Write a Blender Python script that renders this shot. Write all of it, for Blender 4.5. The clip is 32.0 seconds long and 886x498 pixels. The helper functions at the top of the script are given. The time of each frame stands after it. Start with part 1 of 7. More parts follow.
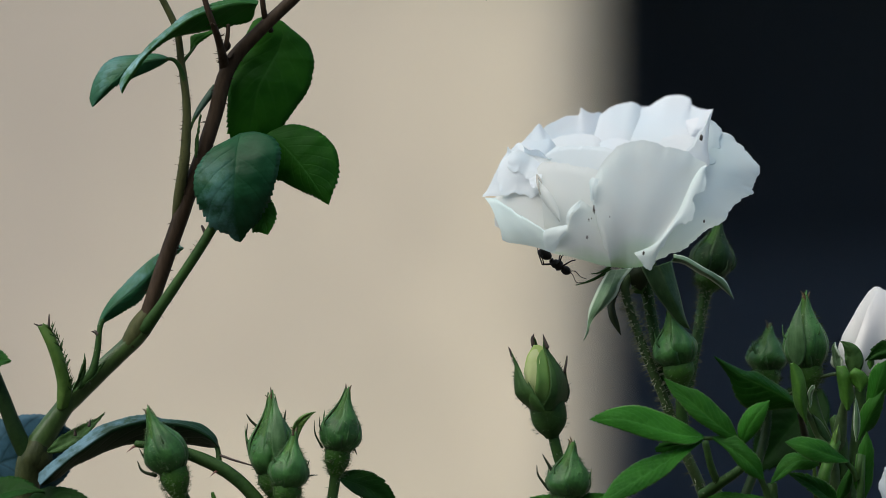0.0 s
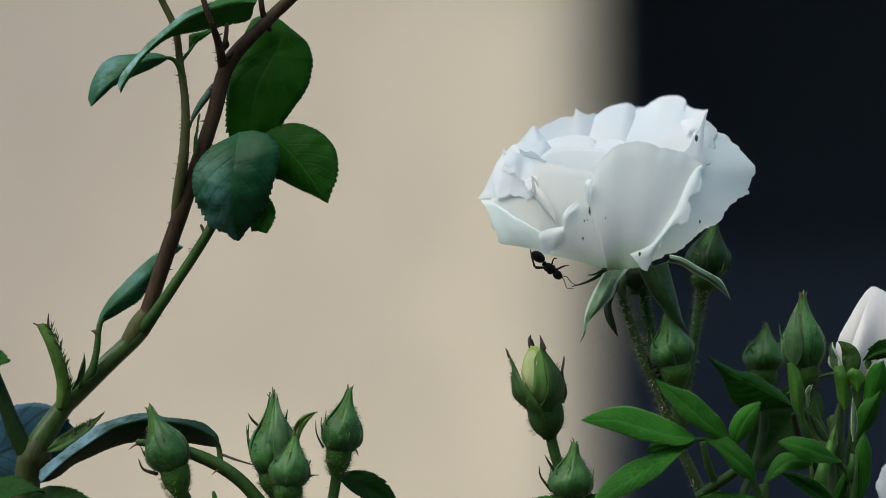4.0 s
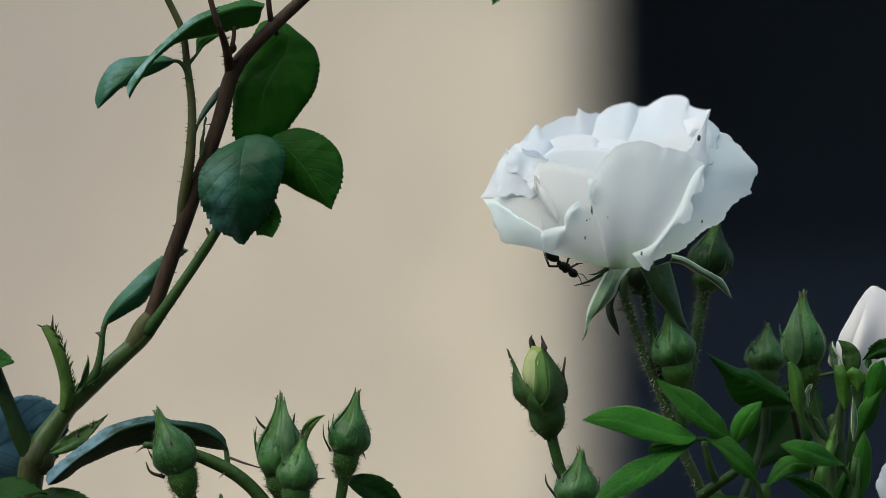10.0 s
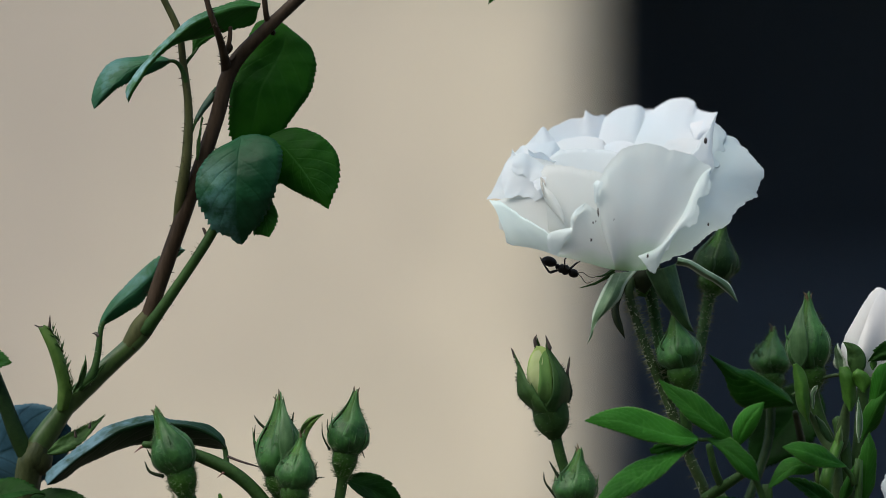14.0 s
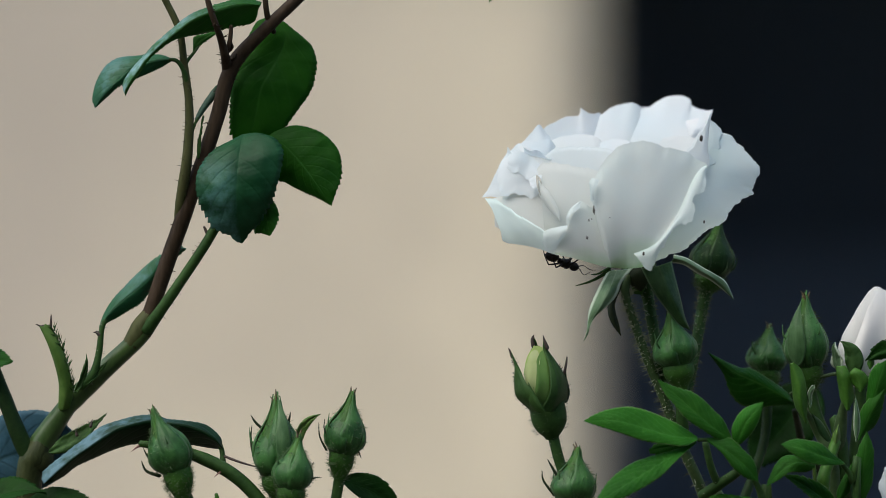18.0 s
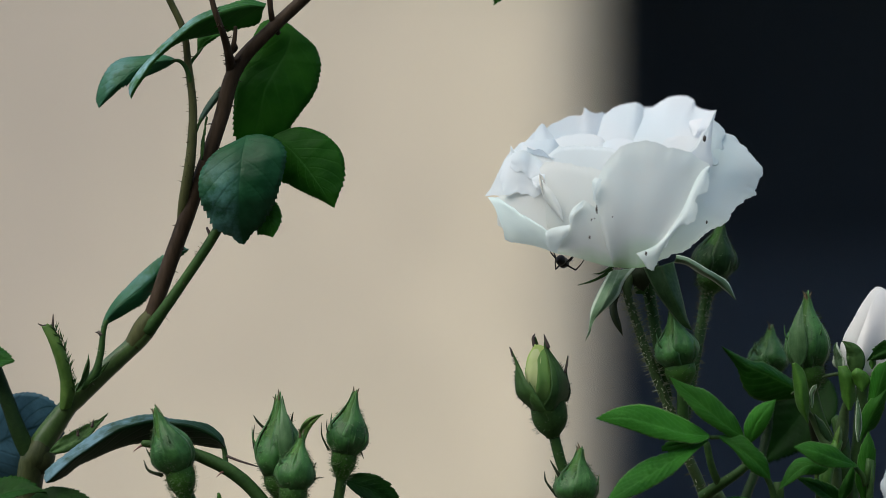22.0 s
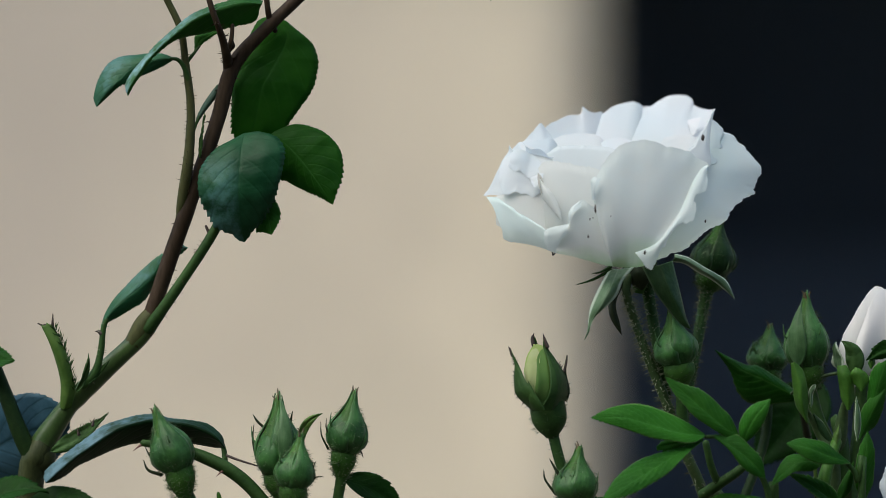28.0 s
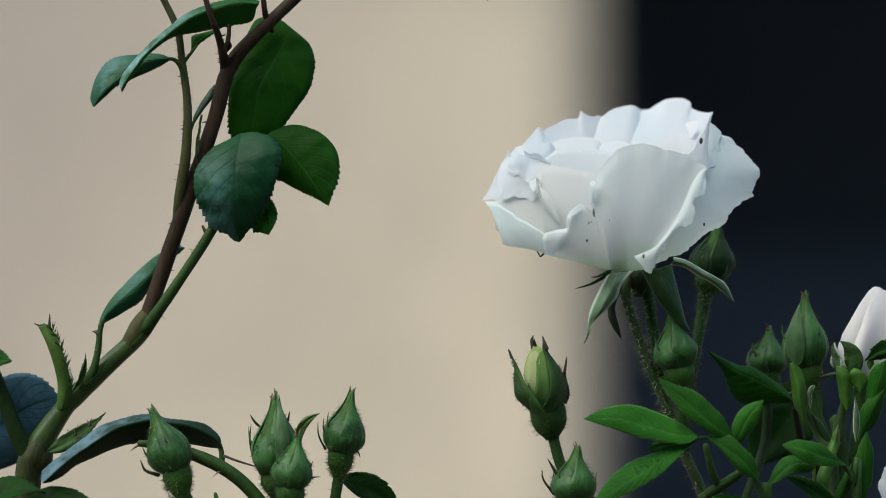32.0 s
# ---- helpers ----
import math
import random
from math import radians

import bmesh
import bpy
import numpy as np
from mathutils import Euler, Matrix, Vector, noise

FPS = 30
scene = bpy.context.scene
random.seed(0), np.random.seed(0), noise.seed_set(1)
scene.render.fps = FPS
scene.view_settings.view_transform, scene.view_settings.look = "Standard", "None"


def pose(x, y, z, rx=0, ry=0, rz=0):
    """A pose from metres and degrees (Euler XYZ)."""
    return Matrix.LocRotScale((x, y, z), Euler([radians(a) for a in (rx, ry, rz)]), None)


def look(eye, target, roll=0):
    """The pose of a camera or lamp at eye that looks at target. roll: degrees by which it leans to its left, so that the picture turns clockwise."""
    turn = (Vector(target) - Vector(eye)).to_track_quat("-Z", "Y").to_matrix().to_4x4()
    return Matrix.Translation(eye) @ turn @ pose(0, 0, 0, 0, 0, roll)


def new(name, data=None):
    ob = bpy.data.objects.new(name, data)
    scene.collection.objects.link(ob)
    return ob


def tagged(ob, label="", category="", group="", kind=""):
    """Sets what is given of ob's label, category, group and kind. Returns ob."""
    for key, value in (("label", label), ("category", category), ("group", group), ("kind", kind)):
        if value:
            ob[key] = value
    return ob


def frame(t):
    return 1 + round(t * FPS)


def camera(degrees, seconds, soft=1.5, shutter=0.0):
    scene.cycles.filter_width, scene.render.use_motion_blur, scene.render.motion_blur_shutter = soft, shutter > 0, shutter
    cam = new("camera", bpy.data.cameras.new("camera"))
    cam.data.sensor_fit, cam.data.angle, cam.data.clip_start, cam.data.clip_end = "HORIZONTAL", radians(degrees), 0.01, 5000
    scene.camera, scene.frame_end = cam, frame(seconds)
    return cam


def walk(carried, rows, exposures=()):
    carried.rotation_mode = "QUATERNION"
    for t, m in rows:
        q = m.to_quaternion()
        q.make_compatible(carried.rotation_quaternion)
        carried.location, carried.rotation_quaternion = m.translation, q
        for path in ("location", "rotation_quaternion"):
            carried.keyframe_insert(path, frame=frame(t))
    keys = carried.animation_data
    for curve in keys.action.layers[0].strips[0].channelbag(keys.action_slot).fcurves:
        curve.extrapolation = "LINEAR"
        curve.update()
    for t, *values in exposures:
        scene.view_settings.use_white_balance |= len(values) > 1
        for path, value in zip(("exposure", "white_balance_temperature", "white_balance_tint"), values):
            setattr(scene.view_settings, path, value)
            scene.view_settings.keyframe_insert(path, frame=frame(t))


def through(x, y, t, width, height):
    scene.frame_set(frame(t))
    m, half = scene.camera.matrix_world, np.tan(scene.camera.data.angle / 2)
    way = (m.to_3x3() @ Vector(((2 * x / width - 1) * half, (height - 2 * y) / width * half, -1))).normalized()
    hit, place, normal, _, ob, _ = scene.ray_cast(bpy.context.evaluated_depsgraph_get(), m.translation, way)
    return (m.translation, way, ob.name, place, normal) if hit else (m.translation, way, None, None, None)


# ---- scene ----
# Plan in millimetres round the white rose: x to the right, y away from the camera, z up from the lens axis.
MM = 0.001
LENS_Z = 1.0
cam = camera(10.0, 32.0, soft=0.85)
cam.data.dof.use_dof = True
cam.data.dof.focus_distance = 1.338
cam.data.dof.aperture_fstop = 6.9
STAND = look((0, -1.344, LENS_Z), (0, 0, LENS_Z))
walk(cam, [(0.0, STAND), (32.0, STAND)])
scene.view_settings.exposure = 0.74

# ---- light: open shade under a bright hazy sky ----
world = bpy.data.worlds.new("sky")
scene.world = world
world.use_nodes = True
_nt = world.node_tree
_nt.nodes.clear()
_sky = _nt.nodes.new("ShaderNodeTexSky")
_sky.sky_type = "NISHITA"
_sky.sun_disc = False
_sky.sun_elevation = radians(60)
_sky.sun_rotation = radians(-126)
_sky.air_density = 1.0
_sky.dust_density = 2.5
_bg = _nt.nodes.new("ShaderNodeBackground")
_bg.inputs["Strength"].default_value = 0.14
_wo = _nt.nodes.new("ShaderNodeOutputWorld")
_nt.links.new(_sky.outputs[0], _bg.inputs[0])
_nt.links.new(_bg.outputs[0], _wo.inputs[0])
_sun = bpy.data.lights.new("sun", "SUN")
_sun.energy = 1.9
_sun.angle = radians(65)
_sun.color = (1.0, 0.95, 0.86)
sun_ob = new("sun", _sun)
sun_ob.matrix_world = look((-1.5, -1.1, 4.2), (0, 0, 1.0))


# ---- materials ----
def nodes(name):
    m = bpy.data.materials.new(name)
    m.use_nodes = True
    nt = m.node_tree
    return m, nt, nt.nodes["Principled BSDF"], nt.nodes["Material Output"]


def ramp(nt, fac, stops):
    r = nt.nodes.new("ShaderNodeValToRGB")
    while len(r.color_ramp.elements) < len(stops):
        r.color_ramp.elements.new(0.5)
    for e, (p, c) in zip(r.color_ramp.elements, stops):
        e.position = p
        e.color = (*c, 1)
    nt.links.new(fac, r.inputs[0])
    return r.outputs[0]


def noise_tex(nt, scale, detail=4.0, rough=0.55, coord="Object", stretch=None):
    tc = nt.nodes.new("ShaderNodeTexCoord")
    out = tc.outputs[coord]
    if stretch:
        mp = nt.nodes.new("ShaderNodeMapping")
        mp.inputs["Scale"].default_value = stretch
        nt.links.new(out, mp.inputs[0])
        out = mp.outputs[0]
    n = nt.nodes.new("ShaderNodeTexNoise")
    n.inputs["Scale"].default_value = scale
    n.inputs["Detail"].default_value = detail
    n.inputs["Roughness"].default_value = rough
    nt.links.new(out, n.inputs["Vector"])
    return n.outputs[0]


def math_node(nt, op, a, b=None, c=None):
    n = nt.nodes.new("ShaderNodeMath")
    n.operation = op
    for i, v in enumerate((a, b, c)):
        if v is None:
            continue
        if isinstance(v, (int, float)):
            n.inputs[i].default_value = v
        else:
            nt.links.new(v, n.inputs[i])
    return n.outputs[0]


def mix_col(nt, fac, a, b, mode="MIX"):
    n = nt.nodes.new("ShaderNodeMix")
    n.data_type = "RGBA"
    n.blend_type = mode
    for sock, v in ((n.inputs[0], fac), (n.inputs[6], a), (n.inputs[7], b)):
        if isinstance(v, (int, float)):
            sock.default_value = v
        elif isinstance(v, tuple):
            sock.default_value = (*v, 1)
        else:
            nt.links.new(v, sock)
    return n.outputs[2]


def bump(nt, bsdf, height, strength, dist):
    b = nt.nodes.new("ShaderNodeBump")
    b.inputs["Strength"].default_value = strength
    b.inputs["Distance"].default_value = dist
    nt.links.new(height, b.inputs["Height"])
    nt.links.new(b.outputs[0], bsdf.inputs["Normal"])


def thin(nt, bsdf, out, colour, amount):
    """Lets part of the light through a thin blade."""
    tr = nt.nodes.new("ShaderNodeBsdfTranslucent")
    if isinstance(colour, tuple):
        tr.inputs[0].default_value = (*colour, 1)
    else:
        nt.links.new(colour, tr.inputs[0])
    mx = nt.nodes.new("ShaderNodeMixShader")
    mx.inputs[0].default_value = amount
    nt.links.new(bsdf.outputs[0], mx.inputs[1])
    nt.links.new(tr.outputs[0], mx.inputs[2])
    nt.links.new(mx.outputs[0], out.inputs[0])


def plain(name, dark, light, scale, rough=0.6, bump_d=0.0002, bump_s=0.4, stretch=None, spec=0.5):
    m, nt, b, out = nodes(name)
    f = noise_tex(nt, scale, 5, 0.6, stretch=stretch)
    g = noise_tex(nt, scale * 7, 3, 0.6, stretch=stretch)
    mixed = math_node(nt, "MULTIPLY_ADD", g, 0.35, math_node(nt, "MULTIPLY", f, 0.65))
    nt.links.new(ramp(nt, mixed, [(0.3, dark), (0.7, light)]), b.inputs["Base Color"])
    b.inputs["Roughness"].default_value = rough
    b.inputs["Specular IOR Level"].default_value = spec
    bump(nt, b, g, bump_s, bump_d)
    return m


def leaf_mat(name, dark, light, vein, rough=0.38, through=0.25, veins=8, spec=0.5, glow=(0.12, 0.3, 0.03), margin=0.0, sky_sheen=None):
    m, nt, b, out = nodes(name)
    tc = nt.nodes.new("ShaderNodeTexCoord")
    sep = nt.nodes.new("ShaderNodeSeparateXYZ")
    nt.links.new(tc.outputs["UV"], sep.inputs[0])
    off = math_node(nt, "ABSOLUTE", math_node(nt, "SUBTRACT", sep.outputs[0], 0.5))
    wob = math_node(nt, "MULTIPLY", noise_tex(nt, 180, 3), 0.05)
    run = math_node(nt, "ADD", math_node(nt, "SUBTRACT", sep.outputs[1], math_node(nt, "MULTIPLY", off, 0.68)), wob)
    wave = math_node(nt, "ABSOLUTE", math_node(nt, "SINE", math_node(nt, "MULTIPLY", run, math.pi * veins)))
    side = math_node(nt, "SUBTRACT", 1.0, math_node(nt, "SMOOTH_MIN", math_node(nt, "MULTIPLY", wave, 2.6), 1.0, 0.4))
    mid = math_node(nt, "SUBTRACT", 1.0, math_node(nt, "MINIMUM", math_node(nt, "MULTIPLY", off, 30.0), 1.0))
    both = math_node(nt, "MAXIMUM", math_node(nt, "MULTIPLY", side, 0.6), mid)
    blot = noise_tex(nt, 95, 6, 0.65)
    info = nt.nodes.new("ShaderNodeObjectInfo")
    tone = math_node(nt, "ADD", math_node(nt, "MULTIPLY", blot, 0.8), math_node(nt, "MULTIPLY", info.outputs["Random"], 0.2))
    base = ramp(nt, tone, [(0.34, dark), (0.66, light)])
    col = mix_col(nt, math_node(nt, "MULTIPLY", both, 0.7), base, vein)
    # Pale tooth edges, brightened in the colour as if catching light.
    if margin:
        rim = math_node(nt, "MULTIPLY", math_node(nt, "MAXIMUM", math_node(nt, "SUBTRACT", off, 0.455), 0.0), 20.0 * margin)
        col = mix_col(nt, rim, col, (0.16, 0.26, 0.10))
    # Paints the bluish sky reflection onto one half of the blade, blotched by noise.
    if sky_sheen:
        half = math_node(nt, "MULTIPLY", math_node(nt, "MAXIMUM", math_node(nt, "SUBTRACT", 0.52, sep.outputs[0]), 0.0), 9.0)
        sheen_mask = math_node(nt, "MULTIPLY", math_node(nt, "MINIMUM", half, 1.0), ramp(nt, noise_tex(nt, 130, 5, 0.7), [(0.41, (0.08, 0.08, 0.08)), (0.58, (1, 1, 1))]))
        sheen_mask = math_node(nt, "MULTIPLY", sheen_mask, ramp(nt, sep.outputs[1], [(0.22, (0, 0, 0)), (0.55, (1, 1, 1))]))
        col = mix_col(nt, sheen_mask, col, sky_sheen)
    nt.links.new(col, b.inputs["Base Color"])
    b.inputs["Specular IOR Level"].default_value = spec
    rg = math_node(nt, "ADD", math_node(nt, "MULTIPLY", blot, 0.3), rough - 0.12)
    nt.links.new(rg, b.inputs["Roughness"])
    cell = noise_tex(nt, 900, 3)
    hgt = math_node(nt, "SUBTRACT", math_node(nt, "MULTIPLY", cell, 0.3), math_node(nt, "MULTIPLY", both, 0.4))
    bump(nt, b, hgt, 0.5, 0.0005)
    thin(nt, b, out, glow, through)
    return m


def petal_mat(name, body, foot, blush, through=0.5, reach=0.35, glow=(0.72, 0.77, 0.75), flank=None):
    m, nt, b, out = nodes(name)
    tc = nt.nodes.new("ShaderNodeTexCoord")
    sep = nt.nodes.new("ShaderNodeSeparateXYZ")
    nt.links.new(tc.outputs["UV"], sep.inputs[0])
    low = ramp(nt, sep.outputs[1], [(0.0, foot), (reach, body)])
    blot = noise_tex(nt, 55, 4, 0.6)
    col = mix_col(nt, ramp(nt, blot, [(0.45, (0, 0, 0)), (0.75, (0.8, 0.8, 0.8))]), low, blush)
    if flank:
        col = mix_col(nt, ramp(nt, sep.outputs[0], [(0.5, (0, 0, 0)), (0.95, (1, 1, 1))]), col, flank)
    streak = noise_tex(nt, 14, 3, 0.6, coord="UV", stretch=(5, 0.5, 1))
    col = mix_col(nt, math_node(nt, "MULTIPLY", streak, 0.06), col, (0.6, 0.6, 0.55))
    nt.links.new(col, b.inputs["Base Color"])
    b.inputs["Roughness"].default_value = 0.6
    b.inputs["Specular IOR Level"].default_value = 0.2
    b.inputs["Sheen Weight"].default_value = 0.08
    bump(nt, b, math_node(nt, "ADD", streak, math_node(nt, "MULTIPLY", noise_tex(nt, 420, 3), 0.3)), 0.08, 0.0004)
    thin(nt, b, out, mix_col(nt, 0.3, col, glow), through)
    return m


PETAL = petal_mat("petal_white", (0.668, 0.75, 0.78), (0.664, 0.737, 0.747), (0.712, 0.737, 0.752), 0.49)
PETAL_INNER = petal_mat("petal_inner", (0.68, 0.735, 0.745), (0.675, 0.72, 0.715), (0.725, 0.72, 0.715), 0.49)
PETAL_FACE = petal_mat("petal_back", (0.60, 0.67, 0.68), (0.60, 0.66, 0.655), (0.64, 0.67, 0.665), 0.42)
# Outer petals: greener white, plus the cool shade of turned-away sides in the colour.
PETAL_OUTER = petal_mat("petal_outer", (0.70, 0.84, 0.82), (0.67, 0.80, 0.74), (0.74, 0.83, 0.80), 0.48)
# flank: green foot tone plus painted shade below the turned-over edge.
PETAL_SIDE_SHADE = petal_mat("petal_side_shade", (0.66, 0.80, 0.785), (0.65, 0.74, 0.70), (0.70, 0.79, 0.77), 0.48, flank=(0.50, 0.61, 0.46))
PETAL_BUD = petal_mat("petal_furled", (0.80, 0.82, 0.80), (0.74, 0.77, 0.70), (0.83, 0.82, 0.79), 0.3)
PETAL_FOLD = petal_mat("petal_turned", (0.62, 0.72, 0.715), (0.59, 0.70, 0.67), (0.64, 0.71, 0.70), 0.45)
PETAL_LOW = petal_mat("petal_green_footed", (0.668, 0.75, 0.725), (0.25, 0.49, 0.15), (0.70, 0.72, 0.68), 0.45, 0.28)
# Inner cup petals: their beige shade is put into a warm white.
PETAL_WARM_SHADE = petal_mat("petal_warm_shade", (0.635, 0.685, 0.66), (0.605, 0.645, 0.60), (0.67, 0.68, 0.645), 0.46)
WITHERED = plain("withered_petal", (0.28, 0.29, 0.25), (0.42, 0.42, 0.37), 300, 0.7)
CANE = plain("cane_bark", (0.012, 0.008, 0.004), (0.062, 0.044, 0.028), 90, 0.55, stretch=(1, 1, 0.3), spec=0.08, bump_s=0.9, bump_d=0.0004)
CANE_GREEN = plain("cane_green", (0.012, 0.036, 0.006), (0.066, 0.120, 0.032), 90, 0.38, spec=0.42, stretch=(1, 1, 0.5), bump_s=0.35, bump_d=0.0003)
CANE_DARK = plain("cane_dark_green", (0.007, 0.016, 0.004), (0.050, 0.062, 0.022), 110, 0.5, spec=0.15, stretch=(1, 1, 0.6), bump_s=0.6, bump_d=0.0004)
CANE_OLIVE = plain("cane_olive", (0.024, 0.034, 0.010), (0.085, 0.090, 0.036), 90, 0.55, stretch=(1, 1, 0.4), spec=0.12)
STEM = plain("stem_green", (0.010, 0.036, 0.006), (0.034, 0.085, 0.018), 150, 0.6, spec=0.18)
STEM_RED = plain("stem_dark", (0.008, 0.018, 0.006), (0.026, 0.036, 0.014), 150, 0.6, spec=0.18)
STEM_ROSE = plain("stem_bristly", (0.018, 0.045, 0.012), (0.056, 0.10, 0.034), 140, 0.55, spec=0.25)
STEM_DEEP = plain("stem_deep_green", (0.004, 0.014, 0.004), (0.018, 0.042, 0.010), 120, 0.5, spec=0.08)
SHOOT = plain("young_shoot", (0.015, 0.064, 0.004), (0.048, 0.138, 0.015), 130, 0.55, spec=0.2)
THORN = plain("thorn_red", (0.10, 0.035, 0.03), (0.2, 0.09, 0.07), 200, 0.45)
HAIR = plain("gland_hair", (0.12, 0.15, 0.08), (0.38, 0.41, 0.29), 300, 0.6)
FUZZ = plain("bud_fuzz", (0.05, 0.09, 0.04), (0.17, 0.23, 0.12), 300, 0.7, spec=0.2)
DRY_BROWN = plain("sepal_tip", (0.05, 0.04, 0.018), (0.13, 0.09, 0.045), 200, 0.7)
DRY = plain("dry_tip", (0.02, 0.014, 0.01), (0.06, 0.04, 0.03), 200, 0.7)


def sepal_mat(name, dark, light, edge, inset=0.44, gloss=0.22):
    m, nt, b, out = nodes(name)
    tc = nt.nodes.new("ShaderNodeTexCoord")
    sep = nt.nodes.new("ShaderNodeSeparateXYZ")
    nt.links.new(tc.outputs["UV"], sep.inputs[0])
    off = math_node(nt, "ABSOLUTE", math_node(nt, "SUBTRACT", sep.outputs[0], 0.5))
    rim = math_node(nt, "MULTIPLY", math_node(nt, "MAXIMUM", math_node(nt, "SUBTRACT", off, inset), 0.0), 9.0)
    rib = math_node(nt, "MAXIMUM", math_node(nt, "SUBTRACT", 0.6, math_node(nt, "MULTIPLY", off, 14.0)), 0.0)
    f = noise_tex(nt, 150, 5, 0.65)
    streak = noise_tex(nt, 5, 3, 0.6, coord="UV", stretch=(2, 0.8, 1))
    tone = math_node(nt, "ADD", math_node(nt, "MULTIPLY", f, 0.75), math_node(nt, "MULTIPLY", streak, 0.25))
    col = mix_col(nt, math_node(nt, "MINIMUM", math_node(nt, "ADD", rim, math_node(nt, "MULTIPLY", rib, 0.15)), 0.7), ramp(nt, tone, [(0.36, dark), (0.66, light)]), edge)
    nt.links.new(col, b.inputs["Base Color"])
    b.inputs["Roughness"].default_value = 0.45
    b.inputs["Specular IOR Level"].default_value = gloss
    b.inputs["Sheen Weight"].default_value = 0.05
    b.inputs["Sheen Roughness"].default_value = 0.4
    b.inputs["Sheen Tint"].default_value = (0.7, 0.9, 0.7, 1)
    bump(nt, b, f, 0.8, 0.0006)
    return m


SEPAL = sepal_mat("sepal_green", (0.008, 0.044, 0.008), (0.052, 0.160, 0.040), (0.06, 0.14, 0.05))
SEPAL_PALE = sepal_mat("sepal_pale", (0.036, 0.085, 0.034), (0.11, 0.185, 0.098), (0.50, 0.58, 0.46), 0.33)
SEPAL_SOFT = sepal_mat("sepal_light", (0.022, 0.068, 0.020), (0.070, 0.145, 0.058), (0.08, 0.15, 0.065))
SEPAL_DULL = sepal_mat("sepal_dull", (0.008, 0.028, 0.008), (0.030, 0.072, 0.024), (0.09, 0.15, 0.075), 0.42, 0.1)
HIP = plain("hip_green", (0.012, 0.056, 0.006), (0.046, 0.128, 0.018), 130, 0.55, spec=0.2)
YOUNG_GREEN = petal_mat("petal_young_green", (0.070, 0.185, 0.028), (0.022, 0.095, 0.007), (0.14, 0.26, 0.06), 0.25, 0.6, (0.2, 0.36, 0.06))
YOUNG_CREAM = petal_mat("petal_young_cream", (0.36, 0.44, 0.18), (0.07, 0.18, 0.02), (0.62, 0.64, 0.42), 0.3, 0.5, (0.4, 0.48, 0.2))
YOUNG = petal_mat("petal_young", (0.27, 0.40, 0.09), (0.09, 0.22, 0.02), (0.42, 0.50, 0.20), 0.3, 0.6, (0.3, 0.42, 0.1))
LEAF_DARK = leaf_mat("leaf_dark", (0.006, 0.042, 0.003), (0.022, 0.106, 0.009), (0.021, 0.092, 0.012), 0.5, 0.33, spec=0.08, glow=(0.04, 0.30, 0.01))
LEAF_TEAL = leaf_mat("leaf_upper", (0.005, 0.040, 0.014), (0.022, 0.108, 0.044), (0.009, 0.055, 0.020), 0.42, 0.12, veins=7, spec=0.13, glow=(0.04, 0.3, 0.02), sky_sheen=(0.055, 0.150, 0.125))
LEAF_BLUE = leaf_mat("leaf_bluish", (0.012, 0.045, 0.060), (0.045, 0.110, 0.150), (0.005, 0.020, 0.021), 0.45, 0.03, spec=0.10)
LEAF_FOLDED = leaf_mat("leaf_sheen_bluish", (0.003, 0.018, 0.005), (0.010, 0.042, 0.013), (0.007, 0.028, 0.010), 0.42, 0.06, spec=0.12, sky_sheen=(0.085, 0.162, 0.19))
LEAF_SHEEN = leaf_mat("leaf_sheen_green", (0.005, 0.042, 0.004), (0.020, 0.100, 0.012), (0.034, 0.115, 0.02), 0.42, 0.2, spec=0.16, glow=(0.06, 0.34, 0.015), sky_sheen=(0.20, 0.36, 0.37))
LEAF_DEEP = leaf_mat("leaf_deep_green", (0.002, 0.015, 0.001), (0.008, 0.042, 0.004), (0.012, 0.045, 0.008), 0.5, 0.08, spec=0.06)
SHOOT_PALE = plain("pale_shoot", (0.024, 0.076, 0.009), (0.088, 0.162, 0.034), 90, 0.5, spec=0.2)
LEAF_GREEN = leaf_mat("leaf_green", (0.005, 0.042, 0.003), (0.020, 0.100, 0.009), (0.040, 0.145, 0.022), 0.5, 0.2, veins=9, spec=0.08, glow=(0.07, 0.34, 0.015), margin=0.6)
LEAF_LIGHT = leaf_mat("leaf_young", (0.008, 0.066, 0.005), (0.026, 0.138, 0.013), (0.056, 0.185, 0.034), 0.5, 0.24, veins=10, spec=0.07, glow=(0.09, 0.38, 0.02), margin=0.8)
LEAF_UNDER = leaf_mat("leaf_underside", (0.02, 0.06, 0.035), (0.045, 0.095, 0.06), (0.06, 0.11, 0.07), 0.5, 0.12, spec=0.3)
ANT = plain("ant_shell", (0.003, 0.003, 0.0035), (0.009, 0.007, 0.007), 900, 0.5, bump_d=0.00005, spec=0.2)
ANT_RED = plain("ant_limb", (0.012, 0.006, 0.005), (0.035, 0.016, 0.012), 900, 0.4, bump_d=0.00005)
SPECK = plain("dark_speck", (0.02, 0.018, 0.015), (0.06, 0.05, 0.04), 900, 0.6)


